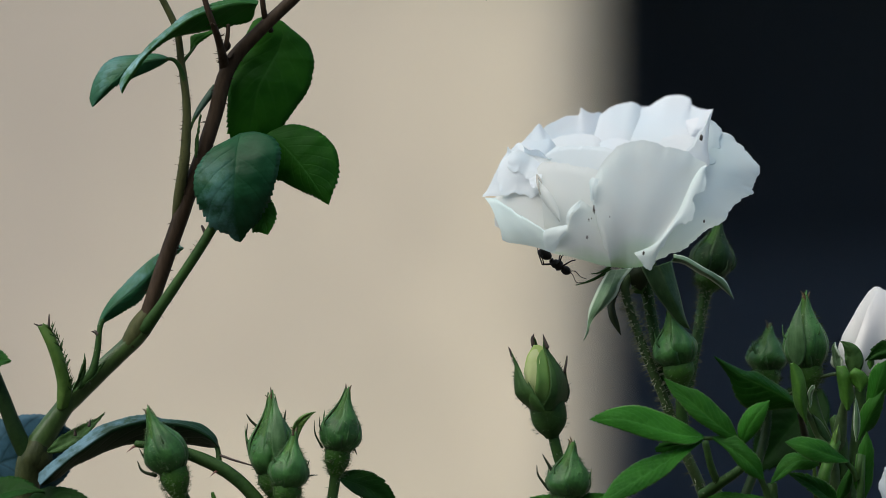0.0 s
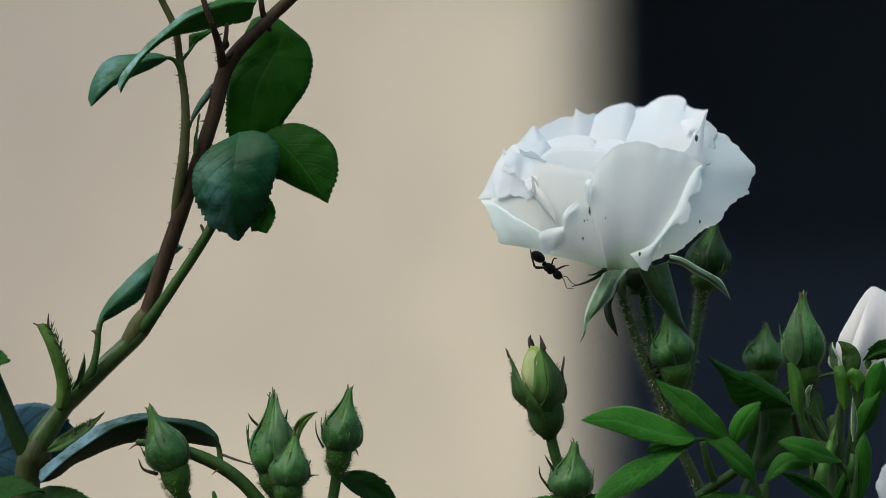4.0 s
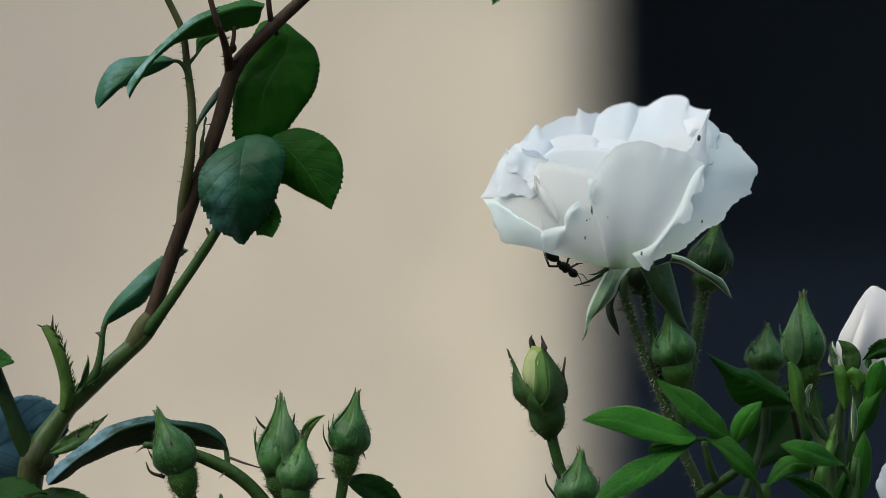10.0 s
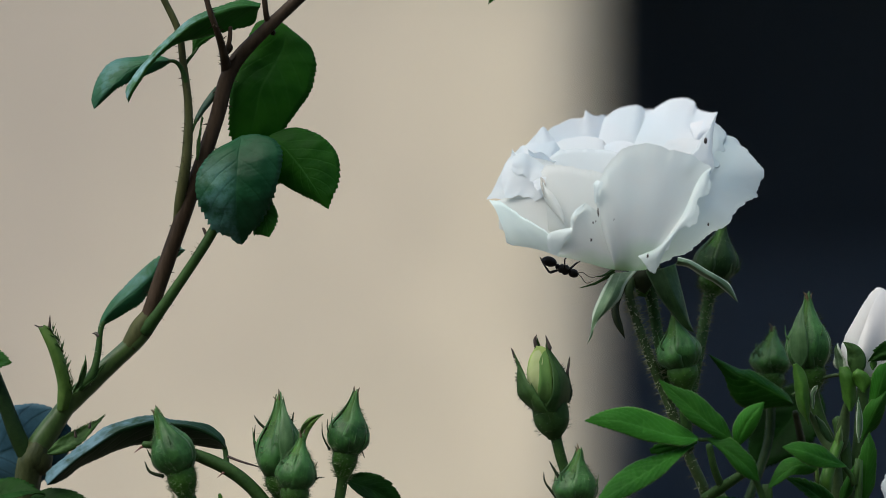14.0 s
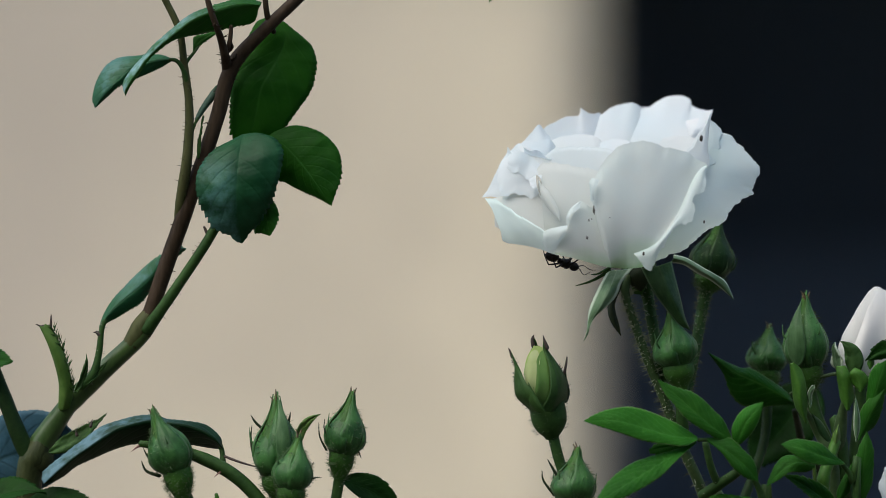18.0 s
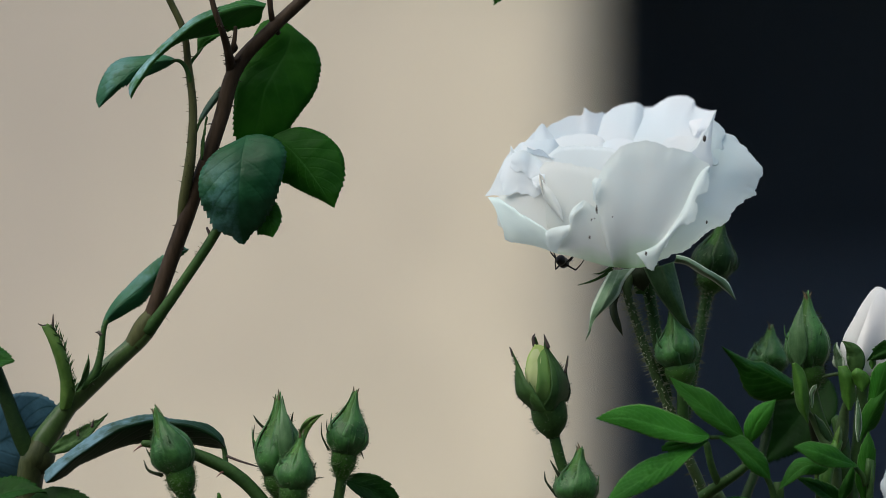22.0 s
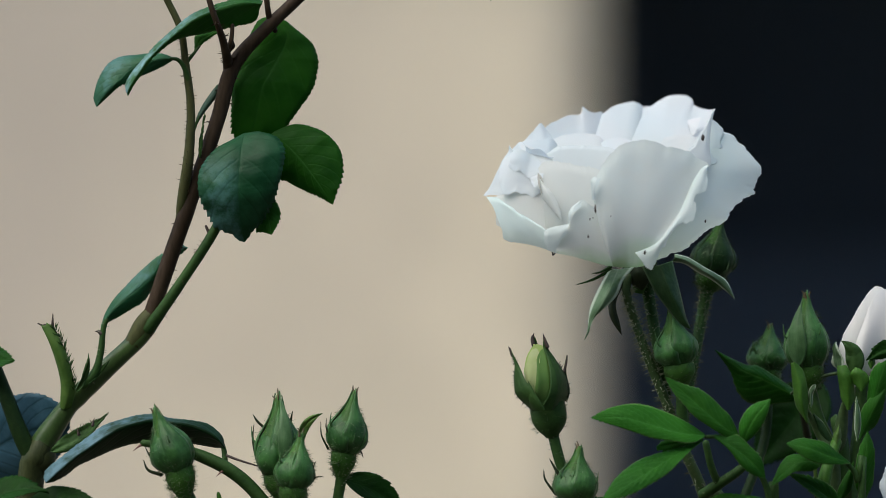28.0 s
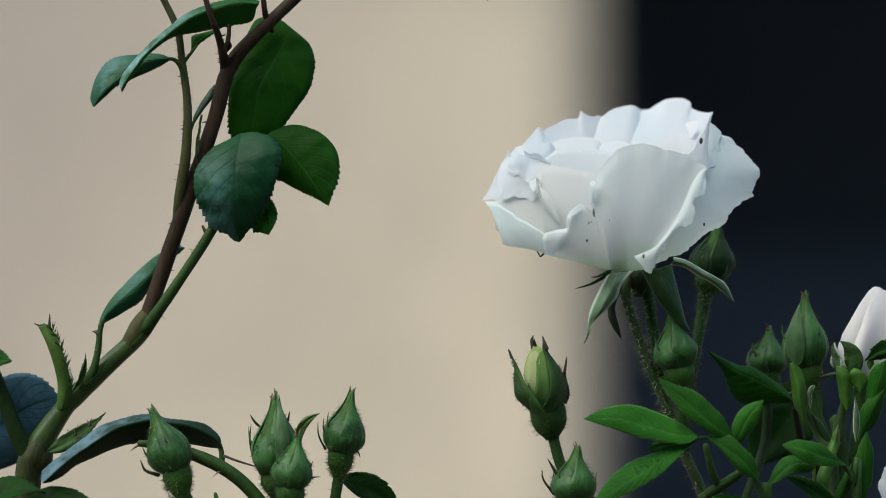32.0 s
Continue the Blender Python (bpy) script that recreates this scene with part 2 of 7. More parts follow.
def wall_mat():
    m, nt, b, out = nodes("tan_plaster")
    big = noise_tex(nt, 3.2, 5, 0.6, stretch=(1.6, 1, 0.9))
    mid = noise_tex(nt, 8.5, 5, 0.65, stretch=(1.0, 1, 0.6))
    grain = noise_tex(nt, 160, 4, 0.65)
    f = math_node(nt, "ADD", math_node(nt, "MULTIPLY", big, 0.45), math_node(nt, "MULTIPLY", mid, 0.55))
    col = ramp(nt, f, [(0.40, (0.625, 0.555, 0.402)), (0.5, (0.71, 0.628, 0.452)), (0.60, (0.765, 0.675, 0.485))])
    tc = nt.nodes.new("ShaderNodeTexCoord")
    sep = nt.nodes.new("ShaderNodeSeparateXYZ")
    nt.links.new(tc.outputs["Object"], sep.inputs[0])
    # Paints light falloff: the plaster dims to the left and upwards, blurred by noise.
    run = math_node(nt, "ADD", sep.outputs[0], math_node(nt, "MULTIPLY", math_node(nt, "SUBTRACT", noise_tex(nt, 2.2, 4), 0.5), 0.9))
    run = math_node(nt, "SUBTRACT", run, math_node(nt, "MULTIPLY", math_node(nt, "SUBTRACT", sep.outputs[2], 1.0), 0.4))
    light_fall = math_node(nt, "MULTIPLY", math_node(nt, "SUBTRACT", 1.0, math_node(nt, "SMOOTH_MIN", math_node(nt, "MAXIMUM", math_node(nt, "ADD", math_node(nt, "MULTIPLY", run, 1.8), 1.0), 0.0), 1.0, 0.3)), 0.66)
    col = mix_col(nt, light_fall, col, (0.405, 0.355, 0.295))
    nt.links.new(mix_col(nt, math_node(nt, "MULTIPLY", grain, 0.15), col, (0.42, 0.35, 0.26)), b.inputs["Base Color"])
    b.inputs["Roughness"].default_value = 0.9
    bump(nt, b, math_node(nt, "ADD", grain, mid), 0.5, 0.004)
    return m


WALL = wall_mat()
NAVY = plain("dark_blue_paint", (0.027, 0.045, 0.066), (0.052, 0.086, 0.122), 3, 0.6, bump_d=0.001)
# Lighter room tone that stands for light bounced up from the floor.
LOWER_BOUNCE = plain("bounce_blue_grey", (0.10, 0.145, 0.205), (0.165, 0.228, 0.315), 3, 0.6, bump_d=0.001)
SOIL = plain("garden_soil", (0.04, 0.032, 0.022), (0.10, 0.08, 0.055), 9, 0.95, bump_d=0.01)
PAVING = plain("grey_paving", (0.2, 0.19, 0.17), (0.3, 0.285, 0.26), 5, 0.9, bump_d=0.003)
# Surface of the unseen wall added to block front light.
LIGHT_BLOCK = plain("dark_light_block", (0.03, 0.04, 0.025), (0.07, 0.075, 0.05), 4, 0.95, bump_d=0.01)

# ---- building blocks ----
BASES = {}


def thing(name, base, label, category, group=""):
    ob = new(name)
    ob.empty_display_size = 0.02
    ob.location = (base[0] * MM, base[1] * MM, LENS_Z + base[2] * MM)
    BASES[ob.name] = Vector(base)
    return tagged(ob, label, category, group)


def part(name, bm, material, parent, label="", origin=None, thick=0.0, smooth=True):
    o = Vector(origin) if origin else BASES[parent.name]
    for v in bm.verts:
        v.co = (v.co - o) * MM
    me = bpy.data.meshes.new(name)
    bm.to_mesh(me)
    bm.free()
    me.materials.append(material)
    if smooth:
        me.shade_smooth()
    ob = new(name, me)
    ob.parent = parent
    ob.location = (o - BASES[parent.name]) * MM
    BASES[ob.name] = o
    if thick:
        s = ob.modifiers.new("thickness", "SOLIDIFY")
        s.thickness = thick * MM
        s.offset = 0
    if label:
        tagged(ob, label)
    return ob


def spline(pts, steps=6):
    """A smooth line through the points (x, y, z, radius)."""
    p = [Vector(q) for q in pts]
    p = [p[0] * 2 - p[1]] + p + [p[-1] * 2 - p[-2]]
    out = []
    for i in range(1, len(p) - 2):
        for k in range(steps):
            t = k / steps
            a, b, c, d = p[i - 1], p[i], p[i + 1], p[i + 2]
            out.append(0.5 * (2 * b + (c - a) * t + (2 * a - 5 * b + 4 * c - d) * t * t + (3 * b - a - 3 * c + d) * t ** 3))
    out.append(p[-2])
    return out


def frame_of(tangent, ref):
    t = tangent.normalized()
    x = ref - t * ref.dot(t)
    if x.length < 1e-6:
        x = Vector((1, 0.3, 0.1)) - t * Vector((1, 0.3, 0.1)).dot(t)
    x.normalize()
    return t, x, t.cross(x)


def tube(bm, pts, sides=8, steps=6, knobs=0.05):
    """pts: (x, y, z, radius) along the stem. Rounded ends, slight lumps."""
    path = spline(pts, steps)
    ref, rings, n = Vector((0.2, -1, 0.1)), [], len(path)
    for i, q in enumerate(path):
        c, r = Vector(q[:3]), q[3]
        tg = Vector(path[min(i + 1, n - 1)][:3]) - Vector(path[max(i - 1, 0)][:3])
        t, x, y = frame_of(tg, ref)
        ref = x
        r *= 1 + knobs * noise.noise(c * 0.25)
        rings.append([bm.verts.new(c + (x * math.cos(k * math.tau / sides) + y * math.sin(k * math.tau / sides)) * r) for k in range(sides)])
    for a, b in zip(rings, rings[1:]):
        for k in range(sides):
            bm.faces.new((a[k], a[(k + 1) % sides], b[(k + 1) % sides], b[k]))
    for ring, q, s in ((rings[0], path[0], -1), (rings[-1], path[-1], 1)):
        tg = Vector(path[1][:3]) - Vector(path[0][:3]) if s < 0 else Vector(path[-1][:3]) - Vector(path[-2][:3])
        tip = bm.verts.new(Vector(q[:3]) + tg.normalized() * q[3] * 0.6 * s)
        for k in range(sides):
            f = (ring[k], ring[(k + 1) % sides], tip)
            bm.faces.new(f if s > 0 else f[::-1])
    return path


def stem(name, parent, pts, material, label="", sides=9):
    bm = bmesh.new()
    tube(bm, pts, sides)
    return part(name, bm, material, parent, label)


def cone(bm, base, way, length, r, hook=0.0):
    """A small bent prickle or hair."""
    t, x, y = frame_of(way, Vector((0.3, 0.8, 0.5)))
    ring = [bm.verts.new(base + (x * math.cos(a) + y * math.sin(a)) * r) for a in (0, math.tau / 3, 2 * math.tau / 3)]
    mid = [bm.verts.new(v.co + t * length * 0.5 - (v.co - base) * 0.45) for v in ring]
    tip = bm.verts.new(base + t * length + Vector((0, 0, -hook * length)))
    for k in range(3):
        bm.faces.new((ring[k], ring[(k + 1) % 3], mid[(k + 1) % 3], mid[k]))
        bm.faces.new((mid[k], mid[(k + 1) % 3], tip))


def hairs(parent, pts, count, length, seed, name="gland_hairs", material=None, r=0.15, spread=1.0, lean=0.0):
    """Fine glandular hairs over a stem given by (x, y, z, radius)."""
    rnd = random.Random(seed)
    path, bm = spline(pts, 8), bmesh.new()
    for _ in range(count):
        i = rnd.randrange(len(path) - 1)
        f = rnd.random()
        q = path[i].lerp(path[i + 1], f)
        t, x, y = frame_of(Vector(path[i + 1][:3]) - Vector(path[i][:3]), Vector((0.2, -1, 0.1)))
        a = rnd.random() * math.tau
        w = x * math.cos(a) + y * math.sin(a)
        cone(bm, Vector(q[:3]) + w * q[3] * 0.9, w * spread + t * (rnd.uniform(-0.3, 0.35) + lean), length * rnd.uniform(0.5, 1.25), r)
    ob = part(name, bm, material or HAIR, parent, smooth=False)
    return tagged(ob, kind="stuff")


def thorn(parent, base, way, length, r=0.9, name="thorn", material=None):
    bm = bmesh.new()
    b, w = Vector(base), Vector(way).normalized()
    tip = b + w * length + Vector((0, 0, -0.25 * length))
    tube(bm, [(*(b - w * 0.4), r), (*(b + w * length * 0.4), r * 0.5), (*tip, 0.06)], 7, 4, 0)
    return part(name, bm, material or THORN, parent)


def leaf(name, parent, base, tip, width, material, face=(0, -1, 0.3), fold=14, bend=(0, 0, 0), teeth=16, twist=0, ripple=0.5,
         shape=0.8, label="", seed=0, curl=0.0, thick=0.16, blunt=0.72, point=0.4, ribs=1.0):
    """A rose leaflet from its foot to its tip; face: where its upper side looks; bend: how far its middle is pushed aside."""
    base, tip, face = Vector(base), Vector(tip), Vector(face)
    ctrl = (base + tip) / 2 + Vector(bend) * 2
    long_ = (tip - base).length
    teeth = round(teeth * 1.35)
    ns, nw = max(28, teeth * 4), 5
    bm = bmesh.new()
    uv = bm.loops.layers.uv.new("UVMap")
    rows, ang = [], radians(fold)
    for j in range(ns + 1):
        s = j / ns
        c = base * (1 - s) ** 2 + ctrl * 2 * s * (1 - s) + tip * s * s
        t = ((ctrl - base) * (1 - s) + (tip - ctrl) * s).normalized()
        side = t.cross(face).normalized()
        n = side.cross(t)
        roll = Matrix.Rotation(radians(twist) * (s - 0.4), 3, t)
        side, n = roll @ side, roll @ n
        w = width * 0.5 * max(0.0, math.sin(math.pi * s ** shape)) ** (blunt + point * s ** 4) * (1 - 0.1 * s)
        row = []
        for i in range(-nw, nw + 1):
            a = i / nw
            e = abs(a)
            ww, fwd = w, 0.0
            if e > 0.95 and teeth:
                saw = (s * teeth + (0.5 if a > 0 else 0.0) + 0.5 * math.sin(9 * s + seed) + 0.3 * math.sin(23 * s + 2 * seed)) % 1.0
                ww += (0.3 + 0.03 * w) * (saw - 0.4) * min(1, w) * (1 + 0.5 * math.sin(17 * s + seed))
                fwd = 0.5 * saw * long_ / teeth
            rib = abs(math.sin(math.pi * (s * 8 - e * 1.7))) ** 0.7 * ripple * 0.95 * ribs * min(1, e * 3) * (1 - e * 0.5) * math.sin(math.pi * s)
            wav = noise.noise(Vector((s * 3 + seed, a * 1.5, seed * 1.7))) * ripple * 1.8 * (0.3 + e)
            up = e * ww * math.sin(ang) + rib + wav + curl * e * e * ww
            row.append(bm.verts.new(c + t * fwd + side * a * ww * math.cos(ang) + n * up))
        rows.append(row)
    for j in range(ns):
        for i in range(2 * nw):
            f = bm.faces.new((rows[j][i], rows[j][i + 1], rows[j + 1][i + 1], rows[j + 1][i]))
            for lp, (u, v) in zip(f.loops, ((i, j), (i + 1, j), (i + 1, j + 1), (i, j + 1))):
                lp[uv].uv = (u / (2 * nw), v / ns)
    ob = part(name, bm, material, parent, label, thick=thick)
    return ob


def smooth01(x, a, b):
    t = min(1.0, max(0.0, (x - a) / (b - a)))
    return t * t * (3 - 2 * t)


def petal(parent, base, rim, bulge=4, ruffle=0.7, neck=0.22, seed=0, material=None, name="petal", label="", lip=0.0, jag=0.45, bow=0.16):
    """A petal fanned out from its foot to a rim given by a few points. bulge: towards the camera; lip: the rim turns outwards."""
    base = Vector(base)
    line = [Vector(q) for q in spline(rim, 10)]
    up = line[len(line) // 2] - base
    n = (line[-1] - line[0]).cross(up).normalized()
    if n.y > 0:
        n = -n
    size = up.length
    nb, na = 16, len(line) - 1
    bm = bmesh.new()
    uv = bm.loops.layers.uv.new("UVMap")
    rows = []
    for j in range(nb + 1):
        b = math.sin(math.pi / 2 * j / nb)
        row = []
        for i in range(na + 1):
            a = 2 * i / na - 1
            f = b * (1 - 0.05 * abs(a) ** 7)
            foot = base + (line[-1] - line[0]) * (0.5 * neck * a * (1 - b))
            p = foot.lerp(line[i], f)
            p += (line[-1] - line[0]) * (0.5 * a * bow * math.sin(math.pi * b))
            p += n * bulge * (3.2 * b * (1 - b) + 0.35 * b * b * (1 - a * a)) * (1 - 0.45 * a * a)
            rim_ = smooth01(b, 0.72, 1.0)
            wave = noise.noise(Vector((a * 1.6 * size / 20 + seed * 3.1, b * 1.4, seed * 1.3)))
            fine = noise.noise(Vector((a * 5.5 + seed * 2.3, b * 2.0, seed * 2.9)))
            p += n * (lip * rim_ * rim_ + ruffle * (wave * (0.35 + 1.2 * rim_) + 0.5 * fine * rim_))
            p += (line[i] - base).normalized() * (jag * rim_ * rim_ * (fine + 0.7 * noise.noise(Vector((a * 12 + seed, 0.3, seed))) + 0.9 * max(0.0, noise.noise(Vector((a * 4 + seed * 5, 0.9, seed))) - 0.1)))
            row.append(bm.verts.new(p))
        rows.append(row)
    for j in range(nb):
        for i in range(na):
            f = bm.faces.new((rows[j][i], rows[j][i + 1], rows[j + 1][i + 1], rows[j + 1][i]))
            for lp, (u, v) in zip(f.loops, ((i, j), (i + 1, j), (i + 1, j + 1), (i, j + 1))):
                lp[uv].uv = (u / na, math.sin(math.pi / 2 * v / nb))
    return part(name, bm, material or PETAL, parent, label, thick=0.14)


def even(points, count):
    """The smooth line through the points, cut into equal steps."""
    line = [Vector(q) for q in spline(points, 10)]
    far = [0.0]
    for p, q in zip(line, line[1:]):
        far.append(far[-1] + (q - p).length)
    out, k = [], 0
    for i in range(count + 1):
        d = far[-1] * i / count
        while k < len(far) - 2 and far[k + 1] < d:
            k += 1
        out.append(line[k].lerp(line[k + 1], (d - far[k]) / max(1e-6, far[k + 1] - far[k])))
    return out


def veil(parent, foot, rim, belly=1.0, material=None, seed=0, crimp=0.22, wave=0.4, name="petal", label="", fine=72, rows=22, thick=0.0, lip=0.0):
    """A petal spread between its foot line and its rim line; belly: how far it swells towards the viewer; lip: how far its rim turns over."""
    fl, rl = even(foot, fine), even(rim, fine)
    n = Vector((0, -1, 0.12)).normalized()
    bm = bmesh.new()
    uv = bm.loops.layers.uv.new("UVMap")
    grid_, vs = [], [1 - (1 - j / rows) ** 1.5 for j in range(rows + 1)]
    long_ = sum((q - p).length for p, q in zip(rl, rl[1:]))
    calm = [sum((rl[k] for k in range(max(0, i - 5), min(fine, i + 5) + 1)), Vector((0, 0, 0))) / (min(fine, i + 5) - max(0, i - 5) + 1) for i in range(fine + 1)]
    for b in vs:
        row = []
        edge = smooth01(b, 0.78, 1.0)
        for i in range(fine + 1):
            a = 2 * i / fine - 1
            p = fl[i].lerp(calm[i].lerp(rl[i], smooth01(b, 0.7, 1.0)), b)
            out = (rl[i] - fl[i]).normalized()
            x = a * long_ / 20
            low = noise.noise(Vector((x * 0.9 + seed * 3.1, b * 1.3, seed * 1.3))) + 0.45 * noise.noise(Vector((x * 2.1 + seed, b * 3.5, seed * 0.7)))
            tiny = noise.noise(Vector((x * 3.4 + seed * 2.3, b, seed * 2.9)))
            fine_ = noise.noise(Vector((x * 9.5 + seed, 0.3, seed)))
            p += n * belly * math.sin(math.pi * min(1.0, b) ** 0.8) * (1 - 0.3 * a * a)
            p += n * (wave * (low * (0.3 + 0.7 * b) + 0.6 * tiny * edge) + lip * smooth01(b, 0.86, 1.0) ** 1.5)
            p += out * crimp * edge * edge * (tiny + 0.8 * fine_) * (1 - a ** 8)
            row.append(bm.verts.new(p))
        grid_.append(row)
    for j in range(rows):
        for i in range(fine):
            f = bm.faces.new((grid_[j][i], grid_[j][i + 1], grid_[j + 1][i + 1], grid_[j + 1][i]))
            for lp, (u, v) in zip(f.loops, ((i, j), (i + 1, j), (i + 1, j + 1), (i, j + 1))):
                lp[uv].uv = (u / fine, vs[v])
    return part(name, bm, material or PETAL, parent, label, thick=thick)


def blade(name, parent, left, mid, right, material, teeth=18, tooth=0.5, quilt=0.25, veins=8, arch=0.5, wave=0.4, seed=0, label="", thick=0.16, origin=None, taper=0.0):
    """A leaf given by its two margins and its midrib, all from the foot to the tip. quilt: the swelling between side veins; arch: the swelling of each half."""
    count = max(48, round(teeth * 4))
    lines = [even(q, count) for q in (left, mid, right)]
    bm = bmesh.new()
    uv = bm.loops.layers.uv.new("UVMap")
    nw, grid_ = 7, []
    for j in range(count + 1):
        s = j / count
        l, m, r = (q[j] for q in lines)
        if taper:
            l, r = m.lerp(l, 0.25 + 0.75 * smooth01(s, 0, taper)), m.lerp(r, 0.25 + 0.75 * smooth01(s, 0, taper))
        across = r - l
        along = lines[1][min(j + 1, count)] - lines[1][max(j - 1, 0)]
        n = across.cross(along).normalized() if across.length > 1e-4 else Vector((0, -1, 0))
        if n.y > 0:
            n = -n
        row = []
        for i in range(-nw, nw + 1):
            e = abs(i) / nw
            edge = l if i < 0 else r
            p = m.lerp(edge, e)
            wide = (edge - m).length
            body_ = min(1.0, wide / 2) * math.sin(math.pi * min(1, s * 1.02))
            if i and abs(i) == nw and teeth:
                saw = (s * teeth + (0.5 if i > 0 else 0) + 0.4 * math.sin(7 * s + seed)) % 1.0
                out = (edge - m).normalized() if wide > 1e-4 else Vector((0, 0, 0))
                p += (out * (saw - 0.5) + along.normalized() * 0.6 * saw) * tooth * min(1.0, wide) * (0.8 + 0.4 * math.sin(13 * s + seed))
            vein = math.sin(math.pi * ((s - 0.34 * e) * veins + 0.15 * math.sin(5 * e + seed)))
            p += n * (arch * math.sin(math.pi * e) + 2.0 * quilt * (abs(vein) ** 0.6 - 0.6) * min(1, 4 * e) * (1.15 - e) - 0.12 * (1 - min(1, 7 * e))) * body_
            p += n * 0.22 * wave * noise.noise(Vector((s * 11 + seed, i / nw * 4.5, seed))) * body_
            p += n * wave * noise.noise(Vector((s * 3.2 + seed * 1.7, i / nw * 1.4, seed * 2.1))) * (0.3 + e) * body_
            row.append(bm.verts.new(p))
        grid_.append(row)
    for j in range(count):
        for i in range(2 * nw):
            f = bm.faces.new((grid_[j][i], grid_[j][i + 1], grid_[j + 1][i + 1], grid_[j + 1][i]))
            for lp, (u, v) in zip(f.loops, ((i, j), (i + 1, j), (i + 1, j + 1), (i, j + 1))):
                lp[uv].uv = (u / (2 * nw), v / count)
    return part(name, bm, material, parent, label, thick=thick, origin=origin)


def body(bm, foot, top, profile, sides=16, lump=0.0, twist=0.0):
    """A turned form along foot to top; profile: (share of the length, radius)."""
    uv = bm.loops.layers.uv.verify()
    foot, top = Vector(foot), Vector(top)
    t, x, y = frame_of(top - foot, Vector((0, -1, 0)))
    rings = []
    for s, r in profile:
        c = foot.lerp(top, s)
        rings.append([bm.verts.new(c + (x * math.cos(k * math.tau / sides + twist * s) + y * math.sin(k * math.tau / sides + twist * s))
                                   * r * (1 + lump * math.cos(5 * (k * math.tau / sides)))) for k in range(sides)])
    for j, (a, b) in enumerate(zip(rings, rings[1:])):
        for k in range(sides):
            f = bm.faces.new((a[k], a[(k + 1) % sides], b[(k + 1) % sides], b[k]))
            for lp, (u, v) in zip(f.loops, ((k, j), (k + 1, j), (k + 1, j + 1), (k, j + 1))):
                lp[uv].uv = (u / sides, v / (len(rings) - 1))
    bm.faces.new(rings[0][::-1])
    bm.faces.new(rings[-1])


def swell(s):
    """Share of the radius along a closed bud."""
    at = ((0, 0.74), (0.1, 0.89), (0.25, 0.99), (0.36, 0.97), (0.48, 0.82), (0.6, 0.57), (0.7, 0.38), (0.8, 0.24), (0.9, 0.165), (1.0, 0.11), (9, 0.11))
    for (a, p), (b, q) in zip(at, at[1:]):
        if s <= b:
            return p + (q - p) * smooth01(s, a, b) if b < 0.05 else p + (q - p) * (s - a) / (b - a)
    return 0.07


def sepal(parent, foot, top, r, turn, spread=0.0, reach=1.0, half=44, material=None, seed=0, name="sepal", flare=0.0):
    """One sepal that hugs a bud between foot and top, its tip drawn out."""
    foot, top = Vector(foot), Vector(top)
    t, x, y = frame_of(top - foot, Vector((0, -1, 0)))
    long_ = (top - foot).length
    bm = bmesh.new()
    uv = bm.loops.layers.uv.new("UVMap")
    ns, nw, rows = 16, 4, []
    for j in range(ns + 1):
        s = j / ns
        rr = r * swell(s) + 0.28 * (1 - s) * smooth01(s, 0, 0.25) + 0.06
        rr += (0.35 if seed % 2 else 0.0) * (1 - s) * smooth01(s, 0, 0.25)
        rr *= 0.88 + 0.12 * smooth01(s, 0, 0.16)
        rr += spread * r * s * s + flare * r * smooth01(s, 0.7, 1)
        wide = radians(half) * r * (1 - smooth01(s, 0.2, 0.95) * 0.93) * min(1.0, 0.75 + s)
        row = []
        for i in range(-nw, nw + 1):
            a = i / nw
            ph = turn + a * wide / max(rr, 0.35 * r + 0.1) + 0.05 * math.sin(9 * s + seed)
            w = x * math.cos(ph) + y * math.sin(ph)
            lift = (1 - s) * (0.3 * (1 - abs(a)) - 0.1) * smooth01(s, 0, 0.2) + (1.05 - s) * 0.9 * noise.noise(Vector((s * 3, a * 2, seed)))
            row.append(bm.verts.new(foot + t * long_ * s * reach + w * (rr + lift)))
        rows.append(row)
    for j in range(ns):
        for i in range(2 * nw):
            f = bm.faces.new((rows[j][i], rows[j][i + 1], rows[j + 1][i + 1], rows[j + 1][i]))
            for lp, (u, v) in zip(f.loops, ((i, j), (i + 1, j), (i + 1, j + 1), (i, j + 1))):
                lp[uv].uv = (u / (2 * nw), v / ns)
    return part(name, bm, material or SEPAL, parent, thick=0.25)


# share of the way from heel to foot, share of the hip's radius
HIP_FORM = ((-0.06, 0.37), (0.08, 0.42), (0.2, 0.51), (0.32, 0.66), (0.45, 0.82), (0.58, 0.94), (0.7, 1.0), (0.82, 1.02), (0.94, 1.0), (1.02, 0.97), (1.1, 0.94))


